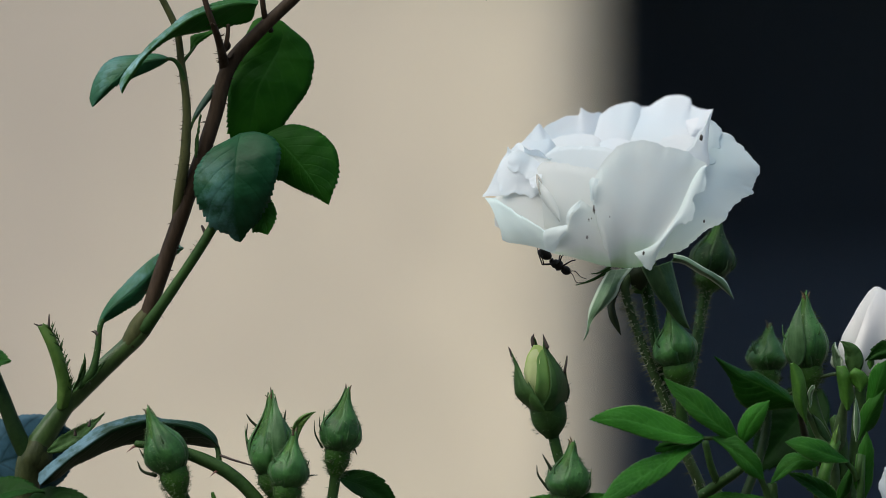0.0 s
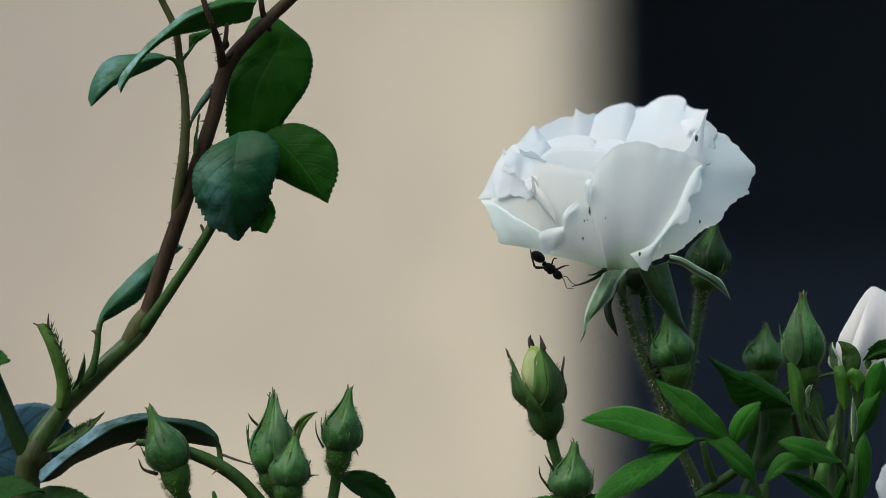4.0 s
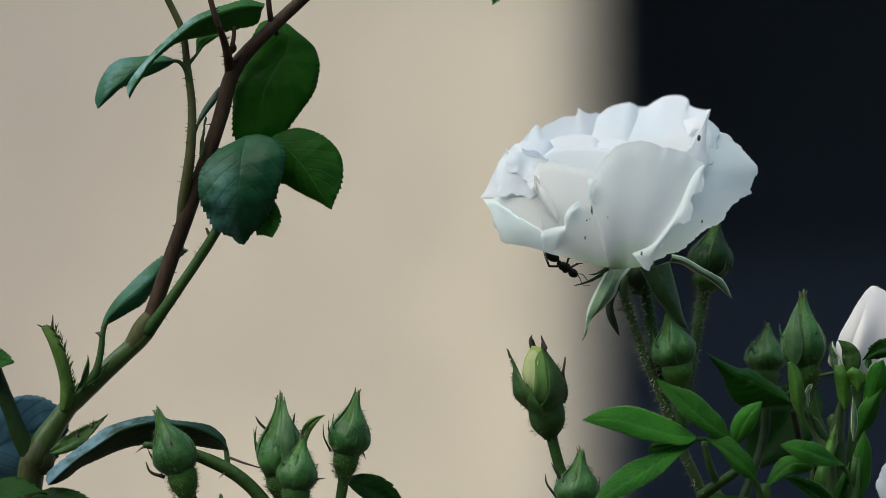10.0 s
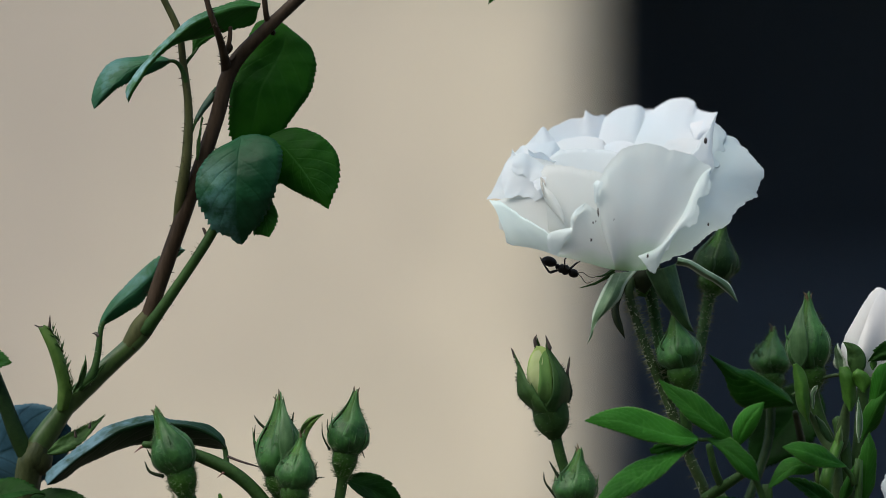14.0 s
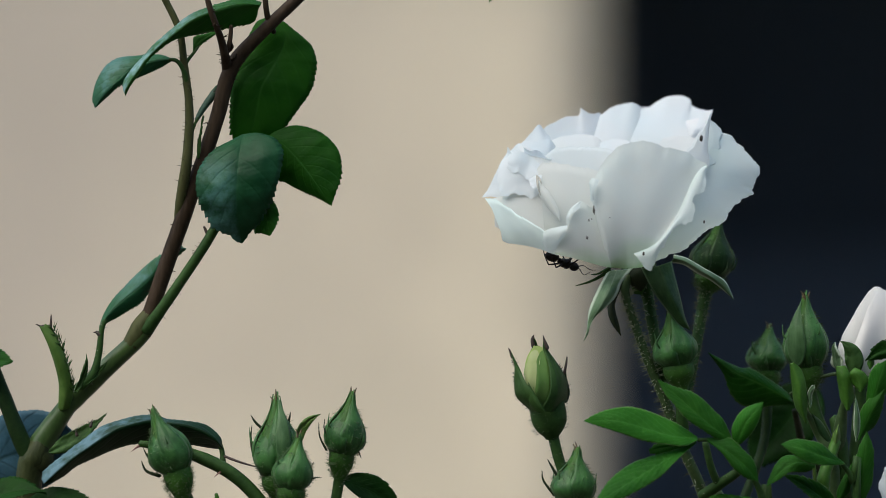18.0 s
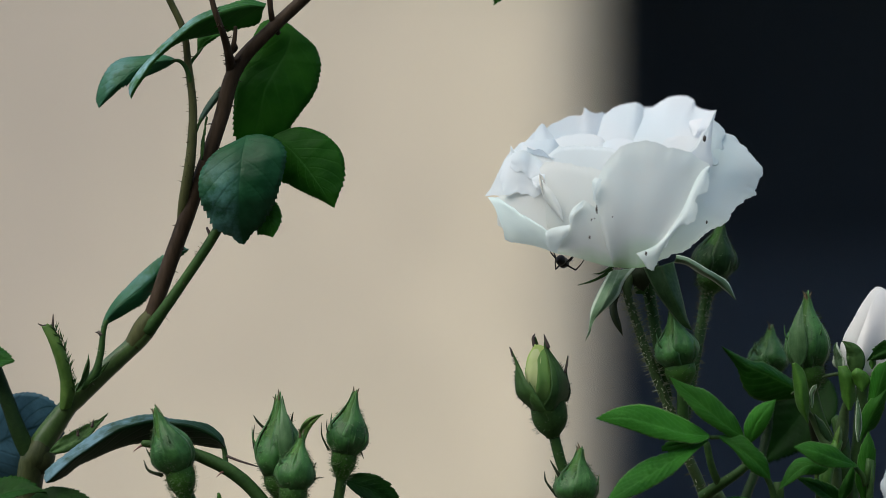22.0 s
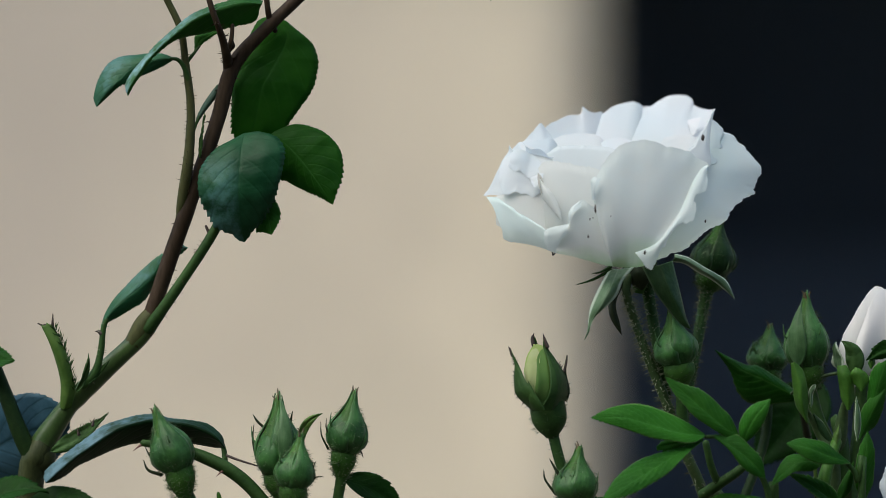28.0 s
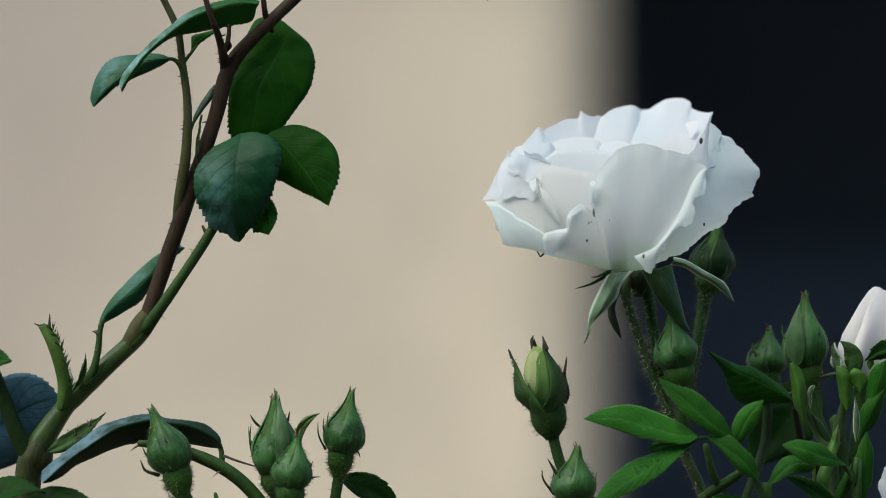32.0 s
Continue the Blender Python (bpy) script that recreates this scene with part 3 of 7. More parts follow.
def bud(parent, heel, foot, top, r, hip_r, seed=0, sepal_mat=None, hip_mat=None, core=None, spread=0.0, flare=0.0, fringe=6, reach=(1.0, 0.95, 0.9, 0.97, 0.88),
        stubble=720, core_top=0.97, core_r=0.9, sepals=5, low=1.0):
    """A rose bud: hip from heel to foot, closed sepals from foot to top, drawn-out tips and side lobes."""
    heel, foot, top = Vector(heel), Vector(foot), Vector(top)
    rnd = random.Random(seed)
    bm = bmesh.new()
    form = [(s ** low if s > 0 else s, hip_r * q) for s, q in HIP_FORM]
    body(bm, heel, foot, form)
    parent = part("bud", bm, hip_mat or HIP, parent)
    bm = bmesh.new()
    k = core_r * r
    body(bm, foot, foot.lerp(top, core_top), [(q / 12, k * swell(q / 12 * core_top)) for q in range(12)] + [(1.0, k * 0.05)],
         sides=18, lump=0.03, twist=1.2)
    part("bud_core", bm, core or HIP, parent)
    for i in range(sepals):
        sepal(parent, foot, top, r, 0.5 + i * math.tau / 5 + rnd.uniform(-0.15, 0.15), spread, reach[i], 46, sepal_mat, seed + i, flare=flare)
    t, x, y = frame_of(top - foot, Vector((0, -1, 0)))
    long_ = (top - foot).length
    for i in range(3 if sepals else 0):
        a = rnd.random() * math.tau
        w = x * math.cos(a) + y * math.sin(a)
        p = foot + t * long_ * rnd.uniform(0.84, 0.92) + w * 0.1 * r
        bm = bmesh.new()
        ln = rnd.uniform(1.4, 2.6)
        tube(bm, [(*p, 0.4), (*(p + t * ln * 0.6 + w * ln * 0.15), 0.24), (*(p + t * ln + w * ln * rnd.uniform(0.2, 0.6)), 0.1)], 6, 4, 0)
        part("dry_tip", bm, DRY_BROWN, parent)
    for i in range(fringe * 2 // 3):
        a = rnd.random() * math.tau
        s = rnd.uniform(0.05, 0.4)
        w = x * math.cos(a) + y * math.sin(a)
        p = foot + t * long_ * s + w * r * 0.85
        bm = bmesh.new()
        ln = rnd.uniform(0.25, 0.6) * r
        tube(bm, [(*p, 0.4), (*(p + w * ln * 0.5 + t * ln * 0.5), 0.26), (*(p + w * ln * 0.6 + t * ln * 1.5), 0.07)], 6, 4, 0)
        part("sepal_lobe", bm, sepal_mat or SEPAL, parent)
    bm = bmesh.new()
    for _ in range(stubble):
        a, s = rnd.random() * math.tau, rnd.uniform(-0.85, 0.72)
        w = x * math.cos(a) + y * math.sin(a)
        if s < 0:
            c, rr = foot.lerp(heel, -s), next(q[1] for q in form if q[0] >= 1 + s)
        else:
            c, rr = foot.lerp(top, s), r * swell(s) + 0.3
        cone(bm, c + w * rr * 0.95, w + t * rnd.uniform(-0.4, 0.4), rnd.uniform(0.6, 1.7), 0.085)
    tagged(part("gland_hairs", bm, FUZZ, parent, smooth=False), kind="stuff")


def box(bm, x0, x1, y0, y1, z0, z1):
    vs = [bm.verts.new((x, y, z)) for x in (x0, x1) for y in (y0, y1) for z in (z0, z1)]
    for f in ((0, 1, 3, 2), (4, 6, 7, 5), (0, 4, 5, 1), (2, 3, 7, 6), (0, 2, 6, 4), (1, 5, 7, 3)):
        bm.faces.new([vs[i] for i in f])
    return vs


def structure(name, bm, material, label, bevel=0.0, cuts=4):
    if bevel:
        bmesh.ops.bevel(bm, geom=bm.edges[:], offset=bevel, segments=cuts, profile=0.5, affect="EDGES")
    bmesh.ops.recalc_face_normals(bm, faces=bm.faces)
    me = bpy.data.meshes.new(name)
    bm.to_mesh(me)
    bm.free()
    me.materials.append(material)
    return tagged(new(name, me), label, kind="structure")


# ---- setting, in metres: plastered house wall with a dark open doorway, paving, garden soil ----
WALL_Y, EDGE = 4.656, 0.190
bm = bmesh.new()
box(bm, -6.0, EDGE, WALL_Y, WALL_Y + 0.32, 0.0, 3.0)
structure("wall_west", bm, WALL, "tan plastered house wall with faint stains and painted light falloff", 0.085, 6)
bm = bmesh.new()
box(bm, EDGE + 2.4, 6.0, WALL_Y, WALL_Y + 0.32, 0.0, 3.0)
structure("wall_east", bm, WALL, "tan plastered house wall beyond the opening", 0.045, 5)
bm = bmesh.new()
box(bm, EDGE - 0.01, EDGE + 2.41, WALL_Y + 0.004, WALL_Y + 0.316, 2.25, 2.99)
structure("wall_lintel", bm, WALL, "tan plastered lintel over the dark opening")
bm = bmesh.new()
box(bm, -6.0, 6.0, WALL_Y + 3.2, WALL_Y + 3.4, 0.0, 3.0)
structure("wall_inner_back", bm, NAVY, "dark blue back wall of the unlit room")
# Added panel: its paler colour imitates bounce light low on the back wall.
bm = bmesh.new()
box(bm, -5.7, 5.7, WALL_Y + 3.17, WALL_Y + 3.196, 0.03, 0.985)
structure("bounce_panel", bm, LOWER_BOUNCE, "lighter blue-grey panel added low in the unlit room as bounce light", 0.004, 1)
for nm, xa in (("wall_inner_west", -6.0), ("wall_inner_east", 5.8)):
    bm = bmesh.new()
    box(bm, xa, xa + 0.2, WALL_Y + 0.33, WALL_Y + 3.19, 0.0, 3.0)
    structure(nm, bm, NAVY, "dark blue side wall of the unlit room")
bm = bmesh.new()
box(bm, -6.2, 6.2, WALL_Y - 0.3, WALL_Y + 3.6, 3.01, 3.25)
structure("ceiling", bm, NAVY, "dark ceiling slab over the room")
bm = bmesh.new()
box(bm, -6.0, 6.0, WALL_Y - 1.2, WALL_Y + 3.19, -0.1, 0.02)
structure("floor", bm, PAVING, "grey paving before and inside the house")
# Unseen wall, added to hold back low sky light from the front.
bm = bmesh.new()
box(bm, -9.0, 9.0, -4.4, -4.1, 0.0, 3.6)
structure("light_block_south", bm, LIGHT_BLOCK, "dark unseen wall added behind the viewer to cut front light")
bm = bmesh.new()
n_ = 24
size = 400.0
grid = [[bm.verts.new(((i / n_ - 0.5) * size, (j / n_ - 0.5) * size, 0.0)) for i in range(n_ + 1)] for j in range(n_ + 1)]
for j in range(n_):
    for i in range(n_):
        bm.faces.new((grid[j][i], grid[j][i + 1], grid[j + 1][i + 1], grid[j + 1][i]))
structure("ground", bm, SOIL, "brown garden soil under the rose bush")

# ---- climbing cane with serrated leaves ----
cane = thing("rose_cane", (-115.1, 6, -973.05), "old brown and green rose cane with dark serrated leaves", "rose stem", "rose bush stems")
cane_low = [(-112.25, 8, -989.58, 4.2), (-115.27, 8, -386.08, 4), (-114.34, 6, -114.34, 3.6), (-110.71, 4, -63.03, 3.4), (-108.53, 3, -53.96, 3.6), (-101.54, 2, -43.11, 2.7), (-98.23, 2, -39.35, 2.7), (-89.15, 1, -30.62, 2.5), (-81.59, 0, -23.55, 2.4), (-79.19, 0, -20.55, 2.4)]
stem("stem", cane, cane_low, CANE_GREEN, "green lower cane")
cane_high = [(-80.09, 0, -22.65, 2.1), (-77.39, 0, -14.1, 2.1), (-72.59, 0, 0.15, 2.15), (-66.29, 0, 18.15, 2.05), (-60.59, 0, 35.4, 2.05), (-58.19, 0, 45.14, 2.05), (-54.89, 0, 51.44, 1.95), (-48.29, 0, 58.34, 1.75), (-38.15, 2, 68.04, 1.6), (-21.69, 6, 83.01, 1.6), (-3.63, 10, 89.3, 1.4), (17.58, 14, 85.02, 1)]
stem("stem", cane, cane_high, CANE, "reddish brown upper cane")
bm = bmesh.new()
body(bm, (-84.0, 0.2, -26.4), (-78.2, 0, -16.6), [(0, 1.9), (0.12, 2.4), (0.35, 2.62), (0.55, 2.78), (0.72, 2.6), (0.86, 2.25), (0.95, 2.0), (1, 1.6)], 16)
part("node", bm, CANE_OLIVE, cane)
bm = bmesh.new()
body(bm, (-107.93, 3, -59.68), (-107.33, 3, -50.21), [(0, 2.4), (0.2, 3.6), (0.5, 3.9), (0.8, 3.2), (1, 2.0)], 14)
part("node", bm, CANE_DARK, cane)
side_a = [(-70.84, 1, 7.35, 1.3), (-69.99, -1, 14.39, 1.5), (-68.39, -3, 24.84, 1.4), (-67.9, -3, 37.56, 1.15), (-69.35, -3, 49.6, 1), (-70.63, -3, 58.21, 0.95), (-74.82, -3, 67.19, 0.95), (-78.12, -3, 74.97, 1.1)]
stem("side_shoot", cane, side_a, CANE_OLIVE, "thin green bristly side shoot")
hairs(cane, side_a[1:6], 90, 1.2, 11, material=CANE)
side_b = [(-58.97, 1.8, 40.36, 0.9), (-58.5, 1.2, 43.65, 1.36), (-58.01, 0.2, 47.82, 1.49), (-58.47, -4, 51.74, 1.2), (-59.36, -7.5, 55.63, 0.98), (-60.57, -10.5, 59.37, 0.86), (-62.01, -11.5, 63.35, 0.79), (-63.35, -11.5, 68.25, 0.75)]
stem("side_shoot", cane, side_b, CANE, "bristly brown side shoot rising before a leaf")
hairs(cane, side_b[2:], 26, 1.3, 14, material=CANE, r=0.22)
stem("twig", cane, [(-58.32, -4, 52.19, 0.8), (-57.38, -5, 54.24, 0.65), (-56.93, -5, 56.63, 0.6), (-56.78, -5, 59.32, 0.55)], CANE)
for a_, b_, c_ in (((-57.61, -3, 52.53), (-56.52, -4, 53.68), (-56.82, -4, 55.33)), ((-57.25, -1, 49.91), (-56.01, -2, 50.92), (-55.41, -2, 52.27))):
    stem("dry_tip", cane, [(*a_, 0.5), (*b_, 0.42), (*c_, 0.1)], CANE, sides=6)
stem("side_shoot", cane, [(-45.6, 1.6, 57.8, 0.7), (-46.9, 0.8, 60.4, 0.85), (-47.62, -1.4, 63.8, 0.75), (-48.22, -2, 70.54, 0.8)], CANE)
side_c = [(-79.43, -1, -21.58, 2), (-74.97, -3, -15.56, 1.55), (-69.08, -4, -7.03, 1.4), (-63.36, -5, 1.64, 1.35), (-58.13, -5, 10.91, 1.3), (-53.8, -4.2, 21.07, 1.2), (-53.0, -3.2, 29.4, 0.6)]
stem("side_shoot", cane, side_c, STEM, "green leaf-bearing side shoot")
hairs(cane, side_c[:5], 34, 1.4, 12, material=CANE)

stem("stem", cane, [(-114.41, 5, -111.25, 3.8), (-110.78, 3, -63.28, 3.6), (-108.75, 2, -54.82, 3.7), (-106.08, 2.5, -49.74, 2.2)], CANE_DARK, "dark foot of the green cane")
stem("side_shoot", cane, [(-120.94, 4, -29.93, 1.8), (-117.1, 3, -39.68, 2), (-113.55, 2, -48.67, 2.3), (-109.95, 2, -56.18, 2.6)], STEM_DEEP, "dark side shoot joining the cane")
leaf("stipule", cane, (-104.91, -1, -53.8), (-89.65, -5, -43.63), 4.6, STEM, face=(-0.2, -0.85, 0.45), fold=14, bend=(0.6, 0, -0.9), teeth=9, shape=0.7, seed=19)
hairs(cane, [(-99.29, -4, -48.3, 0.3), (-94.73, -5, -46.47, 0.3), (-90.25, -5, -44.08, 0.2)], 26, 1.2, 20, material=STEM_RED)
for px_, way_ in (((-97.35, -4, -48.9), (-0.1, -0.2, 1)), ((-93.47, -6, -46.44), (0.2, 0, 1))):
    thorn(cane, px_, way_, 2.4, 0.5, "bristle", DRY)
# cut stub with toothed stipules
blade("stipule", cane, [(-102.59, 0, -42.74), (-102.36, -1, -38.82), (-102.28, -2, -35.04), (-103.41, -3, -30.23), (-105.12, -4, -24.97), (-107.37, -4, -20.34)], [(-101.31, -1, -42.71), (-100.41, -3, -38.76), (-100.79, -4, -34.54), (-102.06, -5, -29.44), (-103.85, -5, -24.65), (-106.17, -4, -20.34)], [(-99.51, -1, -42.11), (-98.39, -2, -37.59), (-99.07, -3, -33.52), (-100.34, -4, -28.56), (-101.98, -4, -24.52), (-104.08, -4, -20.79), (-105.87, -4, -19.59)], SHOOT_PALE, teeth=0, quilt=0.0, arch=0.4, wave=0.2, label="pale green toothed stipule with dry tips")
hairs(cane, [(-98.47, -3, -37.26, 0.3), (-99.07, -3, -33.52, 0.3), (-100.34, -4, -28.56, 0.3), (-101.83, -4, -24.67, 0.3), (-103.78, -4, -20.79, 0.3)], 80, 2.0, 18, material=STEM, r=0.24, lean=1.1)
for a_, b_ in (((-105.05, -3, -22.3, 0.6), (-108.26, -4, -19.74, 0.15)), ((-104.45, -3, -22.6, 0.6), (-104.23, -4, -17.2, 0.12)), ((-105.35, -3, -21.1, 0.4), (-106.77, -4, -20.19, 0.2))):
    mid_ = [(u + v) / 2 + (0.4 if i == 2 else 0) for i, (u, v) in enumerate(zip(a_, b_))]
    stem("dry_tip", cane, [a_, mid_, b_], DRY, sides=6)
leaf("stipule", cane, (-98.17, -3, -37.86), (-94.8, -4, -28.0), 1.8, STEM, face=(0.4, -0.9, 0.2), fold=20, bend=(0.8, 0, -0.4), teeth=9)
leaf("stipule", cane, (-94.88, -3, -36.06), (-89.49, -3, -29.78), 1.5, STEM, face=(-0.4, -0.9, 0.2), fold=20, teeth=6)
pet_ = [(-96.44, -2, -36.54, 1.2), (-93.08, -3, -32.77, 1.1), (-91.58, -3, -27.09, 0.9), (-90.98, -3, -21.55, 0.75), (-90.09, -3, -18.71, 0.6)]
stem("leaf_stalk", cane, pet_, STEM)
hairs(cane, pet_, 22, 1.0, 13)
thorn(cane, (-91.58, -3, -22.3), (-0.9, 0, 0.5), 1.8, 0.9, "dry_tip", DRY)
blade("leaf", cane, [(-91.65, -2, -20.52), (-90.59, 0, -17.1), (-88.4, 1, -13.36), (-85.47, 2, -10.06), (-82.49, 2.5, -6.91), (-80.27, 3, -4.81), (-78.04, 3.5, -2.86), (-75.82, 4, -1.35), (-72.83, 4.5, 0), (-70.75, 5, 0.9), (-68.95, 5, 0.3)],
      [(-91.58, -3, -20.65), (-88.96, -2, -16.77), (-85.28, -1, -13.34), (-81.59, 0, -10.35), (-78.35, 1, -7.35), (-75.01, 3, -4.06), (-71.3, 4, -0.75), (-68.95, 5, 0.3)],
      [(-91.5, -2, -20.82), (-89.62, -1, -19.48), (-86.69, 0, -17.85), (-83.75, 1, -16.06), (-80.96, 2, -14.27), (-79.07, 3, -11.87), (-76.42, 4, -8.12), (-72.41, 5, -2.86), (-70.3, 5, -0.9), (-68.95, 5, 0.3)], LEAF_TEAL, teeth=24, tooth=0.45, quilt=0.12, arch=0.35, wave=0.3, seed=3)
stem("bristle", cane, [(-63.8, -5, 6.13, 0.35), (-63.06, -5, 4.63, 0.5), (-62.16, -5, 2.84, 0.6)], DRY, sides=6)
rndc = random.Random(4)
for k in range(16):
    q_ = spline(cane_high[:8], 8)[4 + k * 3]
    s_ = rndc.choice((-1, 1))
    thorn(cane, (q_[0] + s_ * q_[3] * 0.85, q_[1] - 0.5, q_[2]), (s_, -0.1, 0.2), rndc.uniform(0.8, 1.7), 0.35, "bristle", CANE)
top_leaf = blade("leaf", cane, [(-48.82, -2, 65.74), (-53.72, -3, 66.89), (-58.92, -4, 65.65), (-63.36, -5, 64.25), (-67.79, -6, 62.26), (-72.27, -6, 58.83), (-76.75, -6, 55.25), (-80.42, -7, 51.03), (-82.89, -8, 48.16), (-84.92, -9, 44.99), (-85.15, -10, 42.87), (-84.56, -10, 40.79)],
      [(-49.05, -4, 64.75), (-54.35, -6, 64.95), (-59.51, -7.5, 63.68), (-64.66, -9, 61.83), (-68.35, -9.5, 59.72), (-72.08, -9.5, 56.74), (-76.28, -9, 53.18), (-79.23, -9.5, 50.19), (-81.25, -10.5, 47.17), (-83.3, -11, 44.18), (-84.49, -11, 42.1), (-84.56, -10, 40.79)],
      [(-49.76, -1, 63.99), (-50.24, 0, 61.64), (-51.59, 0, 60.14), (-56.01, -2, 59.15), (-61.18, -3.5, 58.04), (-65.6, -5, 57.08), (-69.55, -6.5, 56.27), (-72.48, -7.5, 55.03), (-75.89, -8, 52.63), (-78.51, -9, 50.2), (-80.27, -9.5, 47.51), (-82.17, -10, 44.81), (-83.18, -10.5, 43.3), (-84.56, -10, 40.79)], LEAF_SHEEN, teeth=30, tooth=0.45, quilt=0.3, arch=0.2, wave=0.55, seed=5, thick=0.07, label="drooping green leaf with a painted bluish sheen", origin=(-49.05, -4, 64.75))

stem("leaf_stalk", cane, [(-68.5, -3, 43.0, 0.7), (-68.9, -3.6, 46.1, 0.75), (-70.0, -4, 48.7, 0.62), (-71.4, -4.2, 50.1, 0.55), (-73.2, -4.2, 50.35, 0.4)], STEM)
blade("leaf", cane, [(-72.13, -3, 50.43), (-74.73, -2, 51.52), (-78.53, -1, 51.85), (-81.53, -1, 51.41), (-85.34, 0, 51.14), (-87.59, 0, 50.54), (-89.77, -1, 49.01), (-91.65, -2, 46.42), (-92.93, -3, 43.25), (-93.46, -4, 39.78), (-92.64, -5, 37.51)],
      [(-72.08, -4, 50.39), (-76.83, -4.5, 49.93), (-81.32, -4.5, 49.03), (-85.02, -5, 46.47), (-87.94, -6, 43.45), (-90.48, -6, 40.31), (-92.64, -5, 37.51)],
      [(-72.13, -3, 50.28), (-74.67, -3, 48.63), (-77.67, -3, 46.99), (-81.41, -3, 45.49), (-84.04, -4, 44.26), (-86.52, -5, 43.03), (-88.76, -5, 41.09), (-90.55, -5, 39.45), (-92.64, -5, 37.51)], LEAF_TEAL, teeth=24, tooth=0.5, quilt=0.25, arch=0.4, seed=6, veins=7)
stem("leaf_stalk", cane, [(-69.3, -3, 48.6, 0.5), (-68.3, -2.6, 50.3, 0.5), (-66.9, -2, 52.1, 0.42), (-65.6, -1.2, 53.9, 0.3)], STEM)
blade("leaf", cane, [(-67.0, -2, 52.0), (-66.99, -1, 54.4), (-66.89, 0, 56.39), (-64.39, 1, 57.19), (-60.68, 2, 58.43)], [(-66.9, -2, 52.0), (-65.79, -1, 54.85), (-63.59, 0, 56.39), (-60.68, 2, 58.43)], [(-66.8, -2, 52.0), (-65.49, -1, 53.75), (-63.44, 0, 55.64), (-60.64, 1, 57.49), (-60.08, 2, 58.13)], LEAF_GREEN, teeth=10, seed=7, veins=9)
stem("leaf_stalk", cane, [(-67.49, -3, 30.08, 0.5), (-67.04, -3, 31.58, 0.45), (-66.44, -3, 33.22, 0.4), (-65.54, -3, 35.17, 0.25)], STEM)
blade("leaf", cane, [(-66.59, -3, 32.92), (-66.19, -2, 35.19), (-64.89, -1, 38.07), (-63.14, 0, 40.79), (-61.24, 1, 43.38), (-59.78, 2, 44.31)], [(-66.42, -3.4, 32.91), (-65.54, -3, 35.17), (-64.1, -2, 37.74), (-62.35, -1, 40.31), (-60.79, 1, 42.48), (-59.78, 2, 44.01)], [(-66.29, -3, 32.92), (-65.14, -2, 34.89), (-63.69, -1, 37.02), (-62.09, 0, 39.14), (-60.64, 1, 41.28), (-59.48, 2, 43.41)], LEAF_UNDER, teeth=12, tooth=0.3, quilt=0.1, arch=0.3, seed=8)
leaf("leaf", cane, (-65.54, -3, 24.09), (-64.2, -3, 35.32), 0.8, STEM, face=(-0.6, -0.7, 0.3), fold=20, teeth=6, seed=8)
blade("leaf", cane, [(-45.83, 7, 62.57), (-50.02, 6, 61.31), (-51.79, 5, 58.56), (-54.04, 5, 54.34), (-55.85, 5, 51.94), (-57.05, 5, 49.53), (-57.31, 4, 43.77), (-57.31, 4, 39.26), (-57.46, 4, 35.35), (-57.16, 4, 30.99), (-54.04, 5, 27.85)],
      [(-45.83, 7, 62.57), (-42.75, 5, 57.36), (-43.92, 4, 52.8), (-46.45, 3, 48.25), (-48.97, 2, 43.41), (-50.19, 2.5, 37.72), (-51.75, 4, 31.74), (-54.04, 5, 27.85)],
      [(-45.83, 7, 62.57), (-42.82, 7, 60.76), (-40.55, 7, 58.95), (-37.51, 6, 56.49), (-35.55, 6, 54.54), (-34.32, 5, 51.03), (-34.32, 5, 48.62), (-34.92, 5, 45.01), (-36.13, 5, 41.85), (-38.84, 5, 38.09), (-41.85, 5, 34.02), (-43.66, 5, 31.46), (-48.02, 5, 29.51), (-54.04, 5, 27.85)], LEAF_DARK, teeth=30, tooth=0.55, quilt=0.16, arch=0.7, wave=1.2, seed=9, label="broad dark green serrated leaf")
right_leaf = blade("leaf", cane, [(-47.09, 0, 30.15), (-45.89, 0, 26.4), (-44.99, 0, 19.35), (-42.59, 0, 18), (-39.57, -1, 16.34), (-36.54, -2, 14.98), (-33.52, -3, 13.62), (-30.21, -4, 11.66)],
      [(-46.76, -1, 30.42), (-42.53, -2, 27.71), (-38.31, -3, 23.34), (-34.24, -4, 17.79), (-30.21, -4, 11.66)],
      [(-45.59, 0, 31.35), (-41.88, 1, 32.87), (-38.87, 1, 33.17), (-35.12, 1, 32.27), (-32.1, 0, 30.6), (-29.7, 0, 28.35), (-28.18, -1, 25.78), (-27.56, -2, 22.46), (-27.83, -3, 18.86), (-28.71, -4, 16.3), (-29.46, -4, 14.36), (-30.21, -4, 11.66)], LEAF_DARK, teeth=26, tooth=0.5, quilt=0.12, arch=0.5, seed=10, origin=(-46.46, -1, 30.42))
